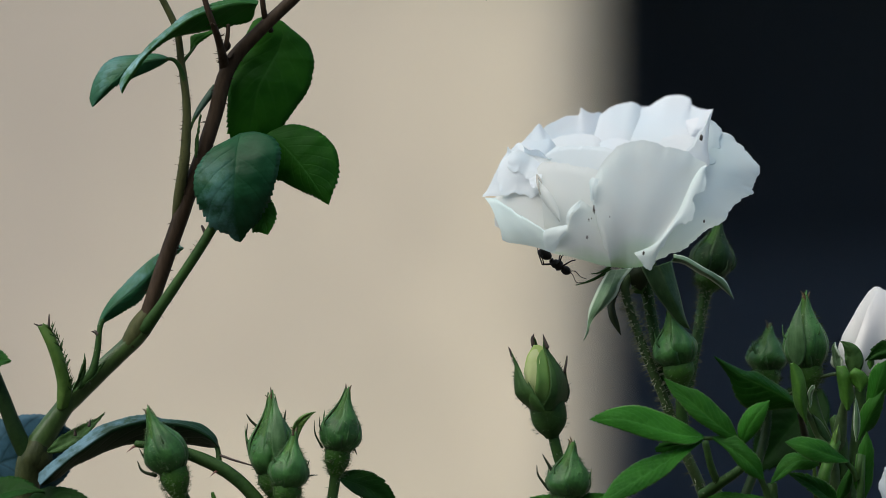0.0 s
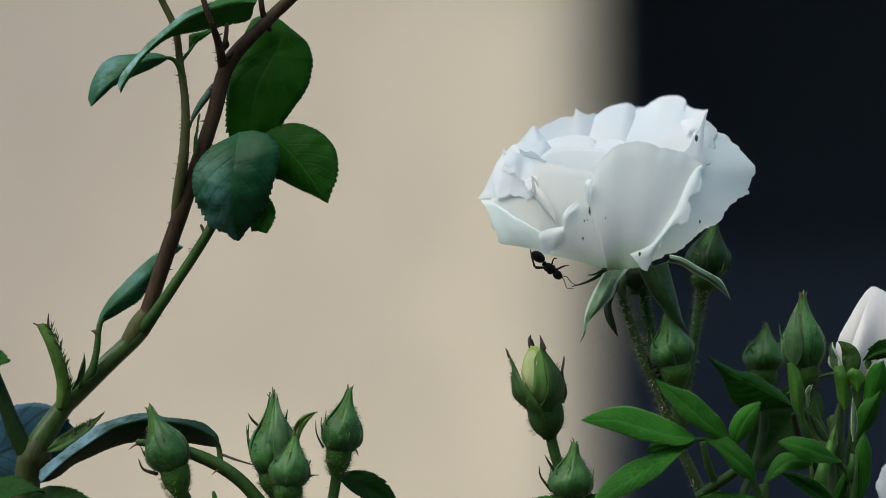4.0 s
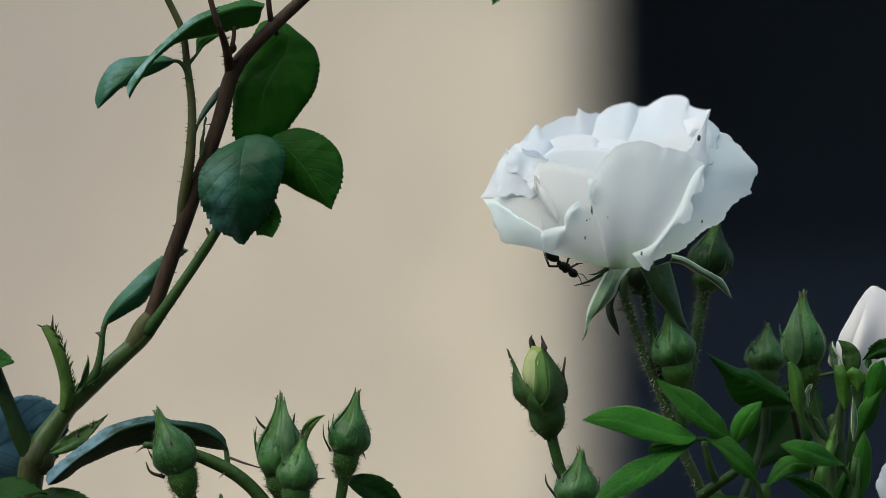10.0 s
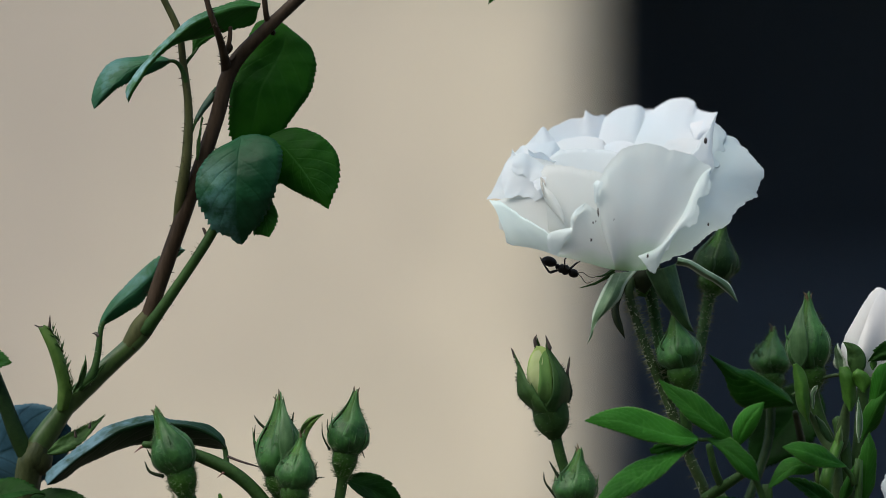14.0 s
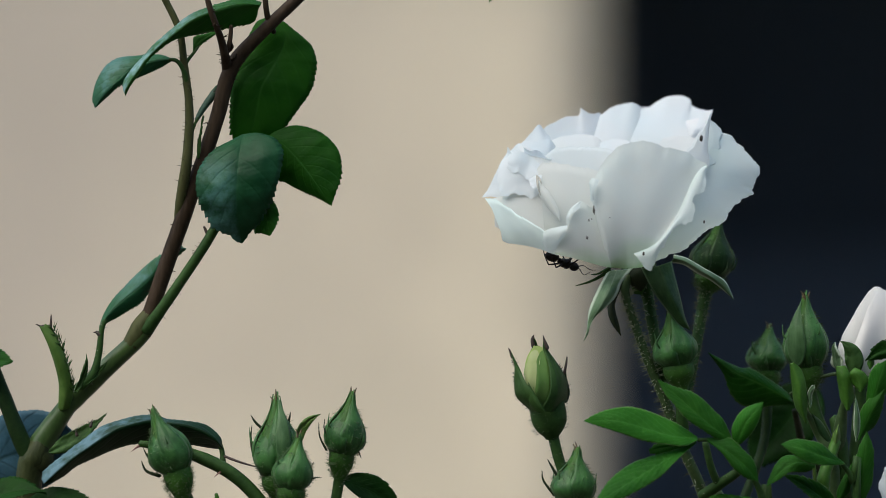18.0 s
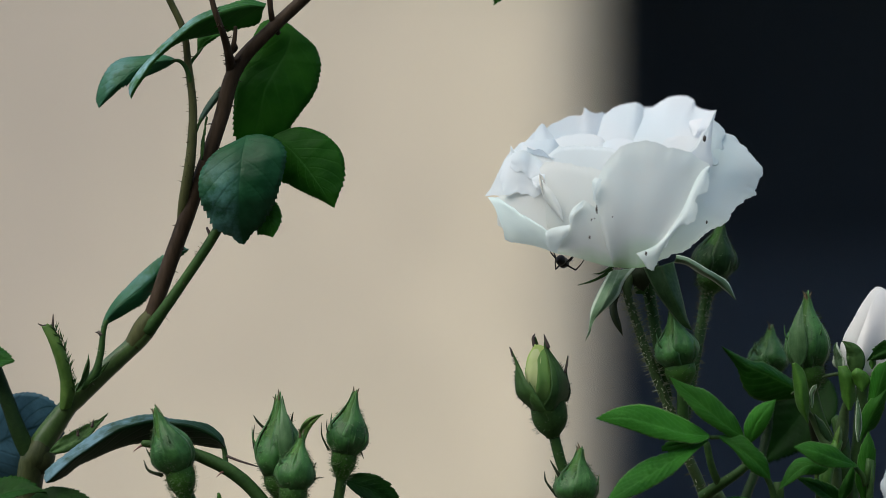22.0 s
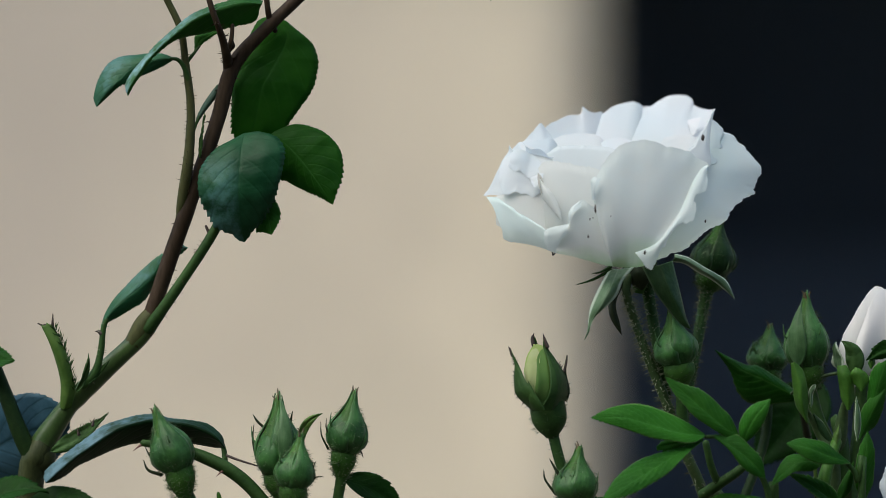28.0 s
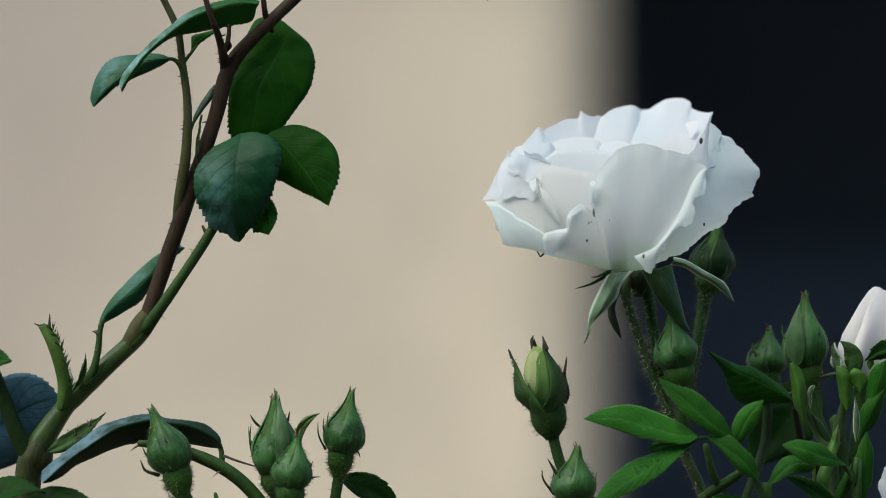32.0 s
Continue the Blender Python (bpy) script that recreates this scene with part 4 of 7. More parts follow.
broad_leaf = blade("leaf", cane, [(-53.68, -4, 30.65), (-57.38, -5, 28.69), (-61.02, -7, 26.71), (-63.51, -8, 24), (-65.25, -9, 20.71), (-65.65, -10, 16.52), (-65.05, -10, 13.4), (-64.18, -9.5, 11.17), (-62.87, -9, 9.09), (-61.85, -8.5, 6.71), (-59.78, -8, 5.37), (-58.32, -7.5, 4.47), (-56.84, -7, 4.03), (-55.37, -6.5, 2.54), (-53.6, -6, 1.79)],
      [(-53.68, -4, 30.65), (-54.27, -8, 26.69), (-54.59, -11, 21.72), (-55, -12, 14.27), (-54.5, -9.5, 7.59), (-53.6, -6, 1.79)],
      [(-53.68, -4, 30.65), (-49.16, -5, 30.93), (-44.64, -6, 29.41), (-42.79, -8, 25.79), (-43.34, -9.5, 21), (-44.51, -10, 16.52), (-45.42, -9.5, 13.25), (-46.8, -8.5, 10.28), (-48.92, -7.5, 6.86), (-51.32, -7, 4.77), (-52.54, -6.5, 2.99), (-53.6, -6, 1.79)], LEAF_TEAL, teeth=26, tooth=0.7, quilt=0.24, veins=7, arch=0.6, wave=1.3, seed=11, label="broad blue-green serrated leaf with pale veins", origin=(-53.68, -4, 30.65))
blade("leaf", cane, [(-49.68, -3, 13.62), (-51.18, -3, 9.13), (-50.54, -4, 4.93), (-48.41, -5, 4.48), (-46.29, -6, 3.73)], [(-49.2, -4, 13.31), (-47.52, -5, 9.41), (-46.29, -6, 3.73)], [(-48.19, -3, 14.22), (-45.76, -4, 13.31), (-44.38, -5, 10.91), (-44.08, -5, 8.97), (-44.79, -6, 6.27), (-46.29, -6, 3.73)], LEAF_GREEN, teeth=12, seed=12, veins=9)
leaf("leaf", cane, (-126.77, 2, -29.4), (-114.4, -4, -29.6), 9.0, LEAF_GREEN, face=(0, -0.8, 0.6), fold=12, teeth=10, seed=13)
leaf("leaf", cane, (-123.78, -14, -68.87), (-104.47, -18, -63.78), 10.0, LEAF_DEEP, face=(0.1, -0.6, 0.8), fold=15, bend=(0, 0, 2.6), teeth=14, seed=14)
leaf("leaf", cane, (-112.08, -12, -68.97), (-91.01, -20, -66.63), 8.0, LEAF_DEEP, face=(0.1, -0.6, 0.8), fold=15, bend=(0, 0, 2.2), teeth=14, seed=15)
leaf("leaf", cane, (17.58, 14, 77.44), (11.65, 12, 66.73), 5.0, LEAF_DARK, face=(0, -1, 0.2), fold=12, teeth=10, seed=16)

# ---- big bluish leaf that flutters behind the cane ----
flutter = thing("rose_leaf", (-129.42, 14, -63.5), "broad blue-green rose leaf turning in the wind", "leaf")
stem("leaf_stalk", flutter, [(-129.42, 14, -63.5, 0.9), (-126.39, 14, -61.98, 0.8), (-122.96, 13, -60.12, 0.7)], STEM)
blade("blade", flutter, [(-128.81, 14, -62.28), (-127.2, 13, -54.36), (-121.66, 12, -47.36), (-115.44, 10, -44.88), (-109.99, 8, -44.06), (-105.38, 7, -44.32), (-101.69, 6, -46.1), (-98.83, 6, -49.41), (-97.17, 6, -54.08)], [(-128.62, 12, -63.4), (-119.97, 10, -57.87), (-112.25, 8, -55.07), (-104.55, 6, -53.78), (-97.17, 6, -54.08)], [(-128.81, 14, -64.71), (-118.72, 13, -67.08), (-109.47, 11, -66.08), (-101.69, 8, -62.01), (-97.17, 6, -54.08)], LEAF_BLUE, teeth=26, tooth=0.45, quilt=0.35, veins=8, arch=0.7, wave=0.8, seed=21)

# ---- spray of closed buds ----
spray = thing("bud_spray", (-39.3, -10, -961.52), "spray of closed green rose buds on arching stems", "rose buds", "rose bush stems")
stem("stem", spray, [(-39, -10, -976.4, 3), (-36.32, -10, -380.94, 2.6), (-35.58, -10, -127.87, 2.2), (-37.04, -11, -95.05, 1.9)], STEM)
arch = [(-80.74, -14, -51.2, 0.9), (-73.37, -13, -52.13, 1.3), (-65.25, -12, -54.55, 1.7), (-56.78, -12, -58.71, 1.8), (-49.65, -12, -65.25, 1.8), (-41.47, -12, -77.14, 1.8), (-37.04, -11, -95.05, 1.9)]
stem("stem", spray, arch, STEM, "dark arching stem with red thorns")
thorn(spray, (-80, -14, -51.5), (-1, 0, -0.35), 3.2, 0.7)
thorn(spray, (-58.82, -13, -58.08), (-0.8, -0.2, -0.35), 2.6, 0.6)
stem("stem", spray, [(-68.76, -16, -63.87, 1.6), (-65.06, -16, -70.24, 1.6), (-54.02, -14, -81.48, 1.6), (-37.78, -11, -98.03, 1.7)], STEM)
bud(spray, (-68.71, -17, -66.49), (-70.78, -17, -57.9), (-77.74, -17, -41.17), 5.4, 3.8, 31, flare=0.03, fringe=7)
stem("stem", spray, [(-43.77, -10, -63.57, 1.9), (-42.28, -10, -72.79, 1.8), (-37.78, -11, -96.54, 1.8)], STEM)
bud(spray, (-43.77, -10, -66.54), (-44.66, -10, -59.1), (-45.25, -10, -37.07), 6.2, 4.2, 32, flare=0.02, fringe=7)
stem("stem", spray, [(-40.22, -19, -66.39, 1.7), (-39.36, -18, -75.32, 1.7), (-37.46, -12, -94.98, 1.7)], STEM)
bud(spray, (-40.22, -19, -68.61), (-40.81, -19, -62.25), (-38.74, -19, -47.46), 4.9, 3.7, 33, flare=0.02, fringe=5)
leaf("sepal", spray, (-39.39, -17, -51.68), (-33.32, -17, -42.65), 2.8, SHOOT_PALE, face=(0.3, -0.9, 0.2), fold=15, bend=(-1.4, 0, 1.2), teeth=0)
stem("stem", spray, [(-28.33, -8, -59.49, 1.5), (-29.22, -8, -65.45, 1.45), (-31.14, -9, -77.32, 1.5), (-36.3, -11, -96.54, 1.7)], STEM)
hairs(spray, [(-28.33, -8, -60.23, 1.5), (-29.22, -8, -65.45, 1.45), (-29.82, -8, -69.92, 1.45)], 30, 1.0, 14)
bud(spray, (-28.48, -8, -60.98), (-27.73, -8, -53.08), (-25.05, -8, -36.23), 5.0, 3.3, 34, flare=0.01, fringe=6)
stem("stem", spray, [(-59.92, -15, -66.59, 0.9), (-60.51, -15, -63.92, 0.4)], SHOOT)
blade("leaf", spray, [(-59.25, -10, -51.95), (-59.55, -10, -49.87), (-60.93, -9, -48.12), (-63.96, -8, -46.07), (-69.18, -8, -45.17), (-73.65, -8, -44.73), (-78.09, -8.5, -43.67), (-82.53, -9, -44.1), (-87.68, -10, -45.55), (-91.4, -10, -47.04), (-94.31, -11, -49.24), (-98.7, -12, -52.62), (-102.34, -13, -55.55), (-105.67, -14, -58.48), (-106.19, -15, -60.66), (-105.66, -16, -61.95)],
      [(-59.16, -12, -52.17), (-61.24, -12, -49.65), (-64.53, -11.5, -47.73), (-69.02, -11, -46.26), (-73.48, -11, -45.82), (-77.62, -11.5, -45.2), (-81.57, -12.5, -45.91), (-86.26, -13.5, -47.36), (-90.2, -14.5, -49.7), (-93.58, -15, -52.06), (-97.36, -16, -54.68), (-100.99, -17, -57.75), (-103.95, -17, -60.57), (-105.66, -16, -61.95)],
      [(-59.29, -9, -52.59), (-62.51, -7, -52.37), (-66.34, -5, -51.85), (-73.81, -5, -50.95), (-79.04, -5, -51.4), (-83.46, -6, -51.66), (-88.62, -7, -53.26), (-92.96, -9, -55.27), (-97.28, -11, -57.27), (-100.85, -13, -60.15), (-103.67, -15, -61.55), (-105.66, -16, -61.95)], LEAF_FOLDED, teeth=30, tooth=0.5, quilt=0.05, arch=0.3, wave=0.3, seed=35, label="arching folded leaf, dark below, with bluish sky sheen painted above")

stem("leaf_stalk", spray, [(-60.89, -10, -49.27, 0.7), (-59.4, -10, -52.7, 0.7), (-58.91, -11, -56.67, 0.8)], STEM)
stem("tendril", spray, [(-58.56, -12, -54.25, 0.4), (-54.81, -13, -55.55, 0.35), (-50.2, -13, -56.89, 0.2)], DRY, sides=6)
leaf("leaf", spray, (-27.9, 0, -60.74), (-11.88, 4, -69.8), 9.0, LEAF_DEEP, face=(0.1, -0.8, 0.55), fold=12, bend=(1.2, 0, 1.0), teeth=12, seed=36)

for pts_ in (((-80.05, -18, -55.49, 0.12), (-78.72, -18, -58.15, 0.4), (-75.17, -18, -59.34, 0.6)), ((-79.73, -16, -52.16, 0.1), (-78.54, -16, -54.39, 0.3), (-76.77, -16, -56.17, 0.4)),
             ((-51.84, -9, -43.5, 0.1), (-50.65, -9, -45.29, 0.35), (-48.86, -9, -46.93, 0.4)), ((-41.42, -9, -42.46, 0.1), (-41.86, -9, -44.84, 0.35), (-42.31, -9, -47.23, 0.4)),
             ((-33.97, -9, -45.14, 0.08), (-33.67, -9, -48.72, 0.22), (-31.88, -9, -52.29, 0.35)), ((-32.45, -10, -44.21, 0.08), (-32.45, -10, -46.74, 0.2), (-31.26, -10, -49.27, 0.3)),
             ((-34.87, -20, -55.11, 0.1), (-35.9, -20, -57.77, 0.3), (-36.94, -20, -60.43, 0.4)), ((-32.8, -20, -59.1, 0.08), (-34.57, -20, -59.25, 0.25), (-36.64, -20, -60.13, 0.35)),
             ((-22.66, -8, -54.42, 0.08), (-23.26, -8, -52.93, 0.25), (-24.15, -8, -51.73, 0.35)), ((-51.58, -8, -46.07, 0.08), (-51.88, -8, -49.8, 0.3), (-51.14, -8, -53.52, 0.45))):
    stem("sepal_lobe", spray, pts_, STEM_RED, sides=6)

leaf("sepal", spray, (-42.96, -16.5, -55.85), (-44.77, -11, -38.08), 4.4, SEPAL_SOFT, face=(0.2, -0.95, 0.1), fold=-18, bend=(0.8, -2.4, 0), teeth=0, seed=37, shape=0.6, ripple=0.2, blunt=0.95)
# ---- low single bud ----
lowbud = thing("rose_bud", (32.06, -14, -958.63), "closed blue-green rose bud with a drawn-out tip", "rose bud", "rose bush stems")
stem("stem", lowbud, [(32.06, -14, -973.48, 2.6), (34.28, -14, -320.44, 2.2), (34.28, -14, -97.81, 1.6), (33.25, -14, -68.87, 1.5)], STEM)
bud(lowbud, (33.54, -14, -70.8), (32.65, -14, -64.86), (34.14, -14, -50.17), 5.6, 4.0, 41, flare=0.02, fringe=7)
for pts_ in (((26.1, -15, -53.84, 0.1), (27.29, -15, -55.91, 0.35), (29.36, -15, -59.47, 0.5)), ((24.64, -14, -56.84, 0.1), (25.08, -14, -59.52, 0.3), (27.9, -14, -63.37, 0.45)),
             ((38.91, -13, -59.71, 0.08), (38.32, -13, -61.94, 0.25), (37.13, -13, -64.61, 0.4)), ((37.05, -16, -60.61, 0.08), (36.6, -16, -62.39, 0.3), (35.86, -16, -64.17, 0.4))):
    stem("sepal_lobe", lowbud, pts_, STEM_RED, sides=6)
leaf("leaf", lowbud, (38.11, -10, -69.07), (21.02, -8, -66.94), 6.0, LEAF_GREEN, face=(0, -0.6, 0.8), fold=15, bend=(0, 0, 1.0), teeth=12, seed=42)
leaf("leaf", lowbud, (35.72, -16, -68.02), (43.87, -16, -64.76), 4.5, LEAF_LIGHT, face=(0, -0.6, 0.8), fold=15, bend=(0, 0, 0.8), teeth=8, seed=43)

# ---- opening bud with a yellow-green heart ----
openbud = thing("opening_bud", (41.21, -6, -964.4), "opening rose bud showing pale yellow-green petals", "rose bud", "rose bush stems")
ob_stem = [(28.67, -6, -47.63, 1.5), (30.46, -6, -54.8, 1.45), (33.15, -6, -64.05, 1.5), (36.73, -6, -83.46, 1.7), (41.21, -6, -322.36, 2.2), (41.21, -6, -979.33, 2.6)]
stem("stem", openbud, ob_stem, STEM)
hairs(openbud, ob_stem[:3], 40, 1.0, 15)
bud(openbud, (28.82, -6, -49.42), (27.47, -6, -40.76), (23.89, -6, -24.64), 5.4, 4.7, 51, core=YOUNG, hip_mat=STEM, fringe=0, sepals=0, stubble=220, low=1.7, core_top=0.96, core_r=0.7)
for k_, (f_, r_, swell_) in enumerate((([(22.08, -7, -39.84), (24.45, -8, -41), (27.45, -7, -40.73)], [(21.34, -7, -32.67), (21.93, -7, -29.09), (23.28, -7, -26.41), (24.79, -6, -25.38), (26.58, -6, -26.13), (28.37, -6, -30.46)], 3.2),
                                         ([(22.35, -9, -39.48), (23.52, -10, -40.34), (25.01, -10, -40.64)], [(21.45, -9, -33.82), (21.9, -9, -30.39), (23.09, -9, -27.26), (24.73, -9, -26.37), (25.9, -10, -29.62), (26.5, -10, -34.09)], 1.6),
                                         ([(24.41, -10, -40.64), (26.2, -10, -40.94), (27.99, -10, -40.34)], [(24.11, -10.5, -33.78), (24.56, -10, -29.62), (25.77, -9, -26.96), (27.11, -9, -26.67), (28.28, -10, -31.11)], 1.8))):
    veil(openbud, f_, r_, swell_, (YOUNG, YOUNG_CREAM, YOUNG_GREEN)[k_], seed=52 + k_, label=("pale yellow-green furled petal", "creamy furled petal", "green outer furled petal")[k_], wave=0.3)
# Sepals take the dark stem green, which stands for their backlit shade.
for l_, m_, r_ in (([(23.26, -8, -42.49), (19.52, -9, -38.73), (18.77, -9, -34.12), (18.92, -9, -30.39), (17.73, -9, -26.52)], [(24.97, -12, -42.66), (21.39, -13, -37.88), (19.93, -11, -33.32), (17.73, -9, -26.52)], [(27.33, -13, -42.33), (24.04, -14, -37.85), (21.83, -13, -34.9), (20.1, -10, -31.11), (17.73, -9, -26.52)]),
                   ([(25.4, -13, -42.63), (27.61, -14, -38.74), (28.22, -13, -34.01), (27.67, -11, -29.6), (26.37, -9, -26.07), (26.52, -9, -23.54)], [(28.39, -12, -42.66), (30.32, -12, -37.75), (30.05, -11, -32.58), (27.71, -9, -27.41), (26.52, -9, -23.54)], [(31.5, -6, -41.66), (32.87, -5, -38.7), (33.02, -5, -35.86), (32.25, -6, -33.3), (29.99, -7, -29.69), (27.73, -8, -26.54), (26.52, -9, -23.54)]),
                   ([(23.43, 2, -38.9), (22.23, 2, -32.89), (23.4, 0, -26.85), (24.26, -2, -23.21)], [(25.7, 3, -38.93), (24.93, 2, -31.39), (24.26, -2, -23.21)], [(27.94, 2, -38.9), (26.72, 1, -31.37), (25.18, -1, -25.63), (24.26, -2, -23.21)]),
                   ([(30.78, -5, -40.94), (31.72, -3, -37.26), (31.87, -3, -32.77), (32.75, -4, -28.26)], [(32.32, -3, -40.55), (32.5, -2, -37.29), (32.2, -2, -32.8), (32.75, -4, -28.26)], [(33, 0, -40.34), (33.6, 0, -37.35), (32.67, -1, -32.82), (32.75, -4, -28.26)]),
                   ([(23.5, -11, -42.39), (22.58, -13, -39.21), (22.43, -13, -34.76)], [(24.95, -13, -42.63), (23.45, -14, -39.03), (22.43, -13, -34.76)], [(27.01, -14, -42.6), (24.93, -14, -39.33), (22.43, -13, -34.76)])):
    blade("sepal", openbud, l_, m_, r_, STEM, teeth=0, quilt=0.0, arch=0.3, wave=0.2)
for k_, edge_ in enumerate(([(22.96, -8, -42.19, 0.12), (19.66, -9, -38.88, 0.12), (18.92, -9, -34.41, 0.12), (18.92, -9, -30.84, 0.12), (18.18, -9, -28.16, 0.12)], [(31.65, -6, -41.36, 0.12), (32.72, -5, -38.85, 0.12), (32.87, -5, -36.01, 0.12), (32.1, -6, -33.3, 0.12), (29.99, -7, -29.84, 0.12)])):
    hairs(openbud, edge_, 80, 1.1, 16 + k_, material=STEM_RED, r=0.15)
for tip_ in (((23.94, -3, -25.59, 0.55), (23.64, -3, -23.79, 0.45), (24.09, -3, -22.45, 0.1)), ((27.56, -9, -26.07, 0.6), (26.82, -9, -24.13, 0.4), (26.37, -9, -22.5, 0.1)), ((18.18, -9, -28.45, 0.35), (17.73, -9, -26.82, 0.3), (17.28, -9, -25.92, 0.1)), ((31.95, -6, -32.7, 0.4), (32.55, -6, -30.46, 0.3), (32.85, -6, -28.22, 0.1))):
    stem("dry_tip", openbud, tip_, DRY, sides=6)

# ---- the white rose with its own buds ----
rose = thing("white_rose", (76, 2, -970.17), "open white rose with ruffled petals on a bristly green stem", "rose", "rose bush stems")
st1 = [(50.02, -2, -5.54, 1.4), (48.15, -4, -10.62, 1.25), (50.54, -4, -18.99, 1.2), (54.43, -4, -29.76, 1.25), (58.96, -3, -40.55, 1.35), (64.1, -2, -53.76, 1.4), (69.29, 0, -65.84, 1.5), (75.95, 1, -91.41, 2), (79.01, 2, -324.29, 2.7), (76, 2, -985.19, 3.4)]
stem("stem", rose, st1, STEM_ROSE)
hairs(rose, st1[1:6], 620, 2.0, 61, r=0.15)
st2 = [(53.47, 2, -7.36, 1.9), (54.97, 2, -15.62, 1.6), (56.84, 0, -26.85, 1.5), (59.05, -1, -39.57, 1.5)]
stem("stem", rose, st2, STEM)
hairs(rose, st2, 300, 1.4, 62, r=0.15)
hairs(rose, st1[4:7], 90, 1.7, 68, r=0.13)
st3 = [(71.03, 16, -8.95, 1.9), (69.61, 15, -15.77, 1.6), (67.79, 12, -25.57, 1.5), (64.93, 6, -39.02, 1.5), (63.19, 1, -49.38, 1.5)]
stem("stem", rose, st3, STEM)
hairs(rose, st3, 420, 1.5, 63, r=0.16)
# Darker sepal copy: the shade behind the bloom is in this bud's colour.
bud(rose, (70.72, 16, -11.99), (71.79, 16, -7.13), (74.37, 16, 8.65), 5.5, 4.0, 64, fringe=6, stubble=620, sepal_mat=SEPAL_DULL)
bud(rose, (63.16, -6, -37.18), (62.11, -6, -30.61), (59.72, -6, -15.68), 5.5, 4.1, 65, fringe=4, stubble=260)
stem("stem", rose, [(63.16, -6, -36.28, 1.7), (63.06, -5, -43.18, 1.6), (64.05, -3, -52.23, 1.6)], STEM)
bud(rose, (87.63, 24, -39.54), (87.47, 24, -32.67), (88.24, 24, -20), 5.1, 3.7, 66, fringe=6)
stem("stem", rose, [(87.63, 24, -38.32, 1.4), (86.46, 20, -51.6, 1.3), (79.36, 8, -69.25, 1.4), (73.7, 1, -82.4, 1.6)], STEM_DEEP)
fork = [(80.33, -6, -56.59, 1.1), (77.04, -6, -59.28, 1.3), (72.62, -5, -62.31, 1.5), (68.59, -2, -65.44, 1.6)]
stem("stem", rose, fork, STEM)
hairs(rose, fork, 20, 1.1, 67)
stem("stem", rose, [(69.18, -8, -50.84, 0.9), (70.72, -7, -57.29, 1), (72.92, -5, -62.61, 1.1)], STEM)
bm = bmesh.new()
body(bm, (51.59, 0, -11.85), (52.79, 0, -3.15), [(0, 1.3), (0.25, 2.0), (0.5, 2.5), (0.75, 3.0), (1.0, 4.0)], 16)
bloom = part("bloom", bm, HIP, rose, "open white bloom")
for l_, c_, r_, m_ in (([(43.53, -8, -5.52), (41.65, -11, -8.78), (39.51, -13, -12.92), (38.29, -14, -16.18), (38, -14, -19.44), (37.7, -14, -21.82), (36.96, -14, -24.04)], [(45.88, -9, -5.51), (43.6, -15, -10.53), (41.2, -16, -14.97), (39, -15, -18.54), (37.98, -14.5, -21.51), (36.96, -14, -24.04)], [(50.06, -9, -4.92), (46.97, -12, -8.77), (45.6, -13, -12.03), (42.74, -14, -15.14), (40.04, -15, -17.65), (38.71, -15, -20.02), (38.14, -14, -22.11), (36.96, -14, -24.04)], SEPAL_PALE),
                       ([(47.29, -3, -7.33), (43.93, -5, -13.3), (43.6, -6, -16.57), (44.64, -6, -19.56), (47.03, -6, -22.84)], [(47.85, -4, -7.33), (44.79, -6, -13.29), (44.46, -7, -16.56), (45.51, -7, -19.55), (47.03, -6, -22.84)], [(48.49, -3, -7.33), (45.72, -5, -13.3), (45.54, -6, -16.27), (46.44, -6, -19.56), (47.03, -6, -22.84)], STEM_RED),
                       ([(47.02, -2, -4.34), (48.49, -3, -7.33), (49.98, -3, -9.58), (52.53, -3, -11.07)], [(51.74, -4, -4.04), (51.4, -5, -7.32), (52.53, -3, -11.07)], [(56.27, -3, -4.34), (54.73, -4, -8.07), (52.53, -3, -11.07)], STEM_RED),
                       ([(52.41, -6, -4.93), (55.76, -8, -11.48), (59.29, -9, -16.24), (62.42, -9, -19.81), (65.1, -9, -21.15)], [(56.76, -9, -4.32), (59.46, -12, -11), (61.88, -11, -16.21), (65.1, -9, -21.15)], [(60.32, -6, -3.14), (61.57, -8, -8.5), (62.72, -9, -13.26), (63.76, -9, -17.73), (65.1, -9, -21.15)], SEPAL_DULL),
                       ([(61.24, 1, -1.35), (64.74, 2, -2.25), (68.49, 2, -4.51), (72.25, 2, -6.46), (75.25, 2, -8.71), (77.35, 2, -13.37)], [(61.15, -1, -2.25), (64.29, -1, -3.15), (68.04, -1, -5.4), (71.69, 0, -7.35), (74.9, 1, -9.91), (77.35, 2, -13.37)], [(60.59, 0, -3.45), (63.94, 1, -4.05), (67.69, 1, -6.3), (70.99, 1, -8.1), (74.32, 1.5, -10.66), (77.35, 2, -13.37)], SEPAL_PALE)):
    blade("sepal", bloom, l_, c_, r_, m_, teeth=0, quilt=0.0, arch=0.35, wave=0.35)
for pts_ in (((44.13, -8, -5.52, 0.6), (39.33, -9, -8.19, 0.4), (34.98, -10, -9.53, 0.12)), ((44.13, -8, -4.62, 0.5), (41.12, -9, -6.26, 0.3), (39, -10, -6.55, 0.1))):
    stem("sepal_lobe", bloom, pts_, STEM, sides=6)

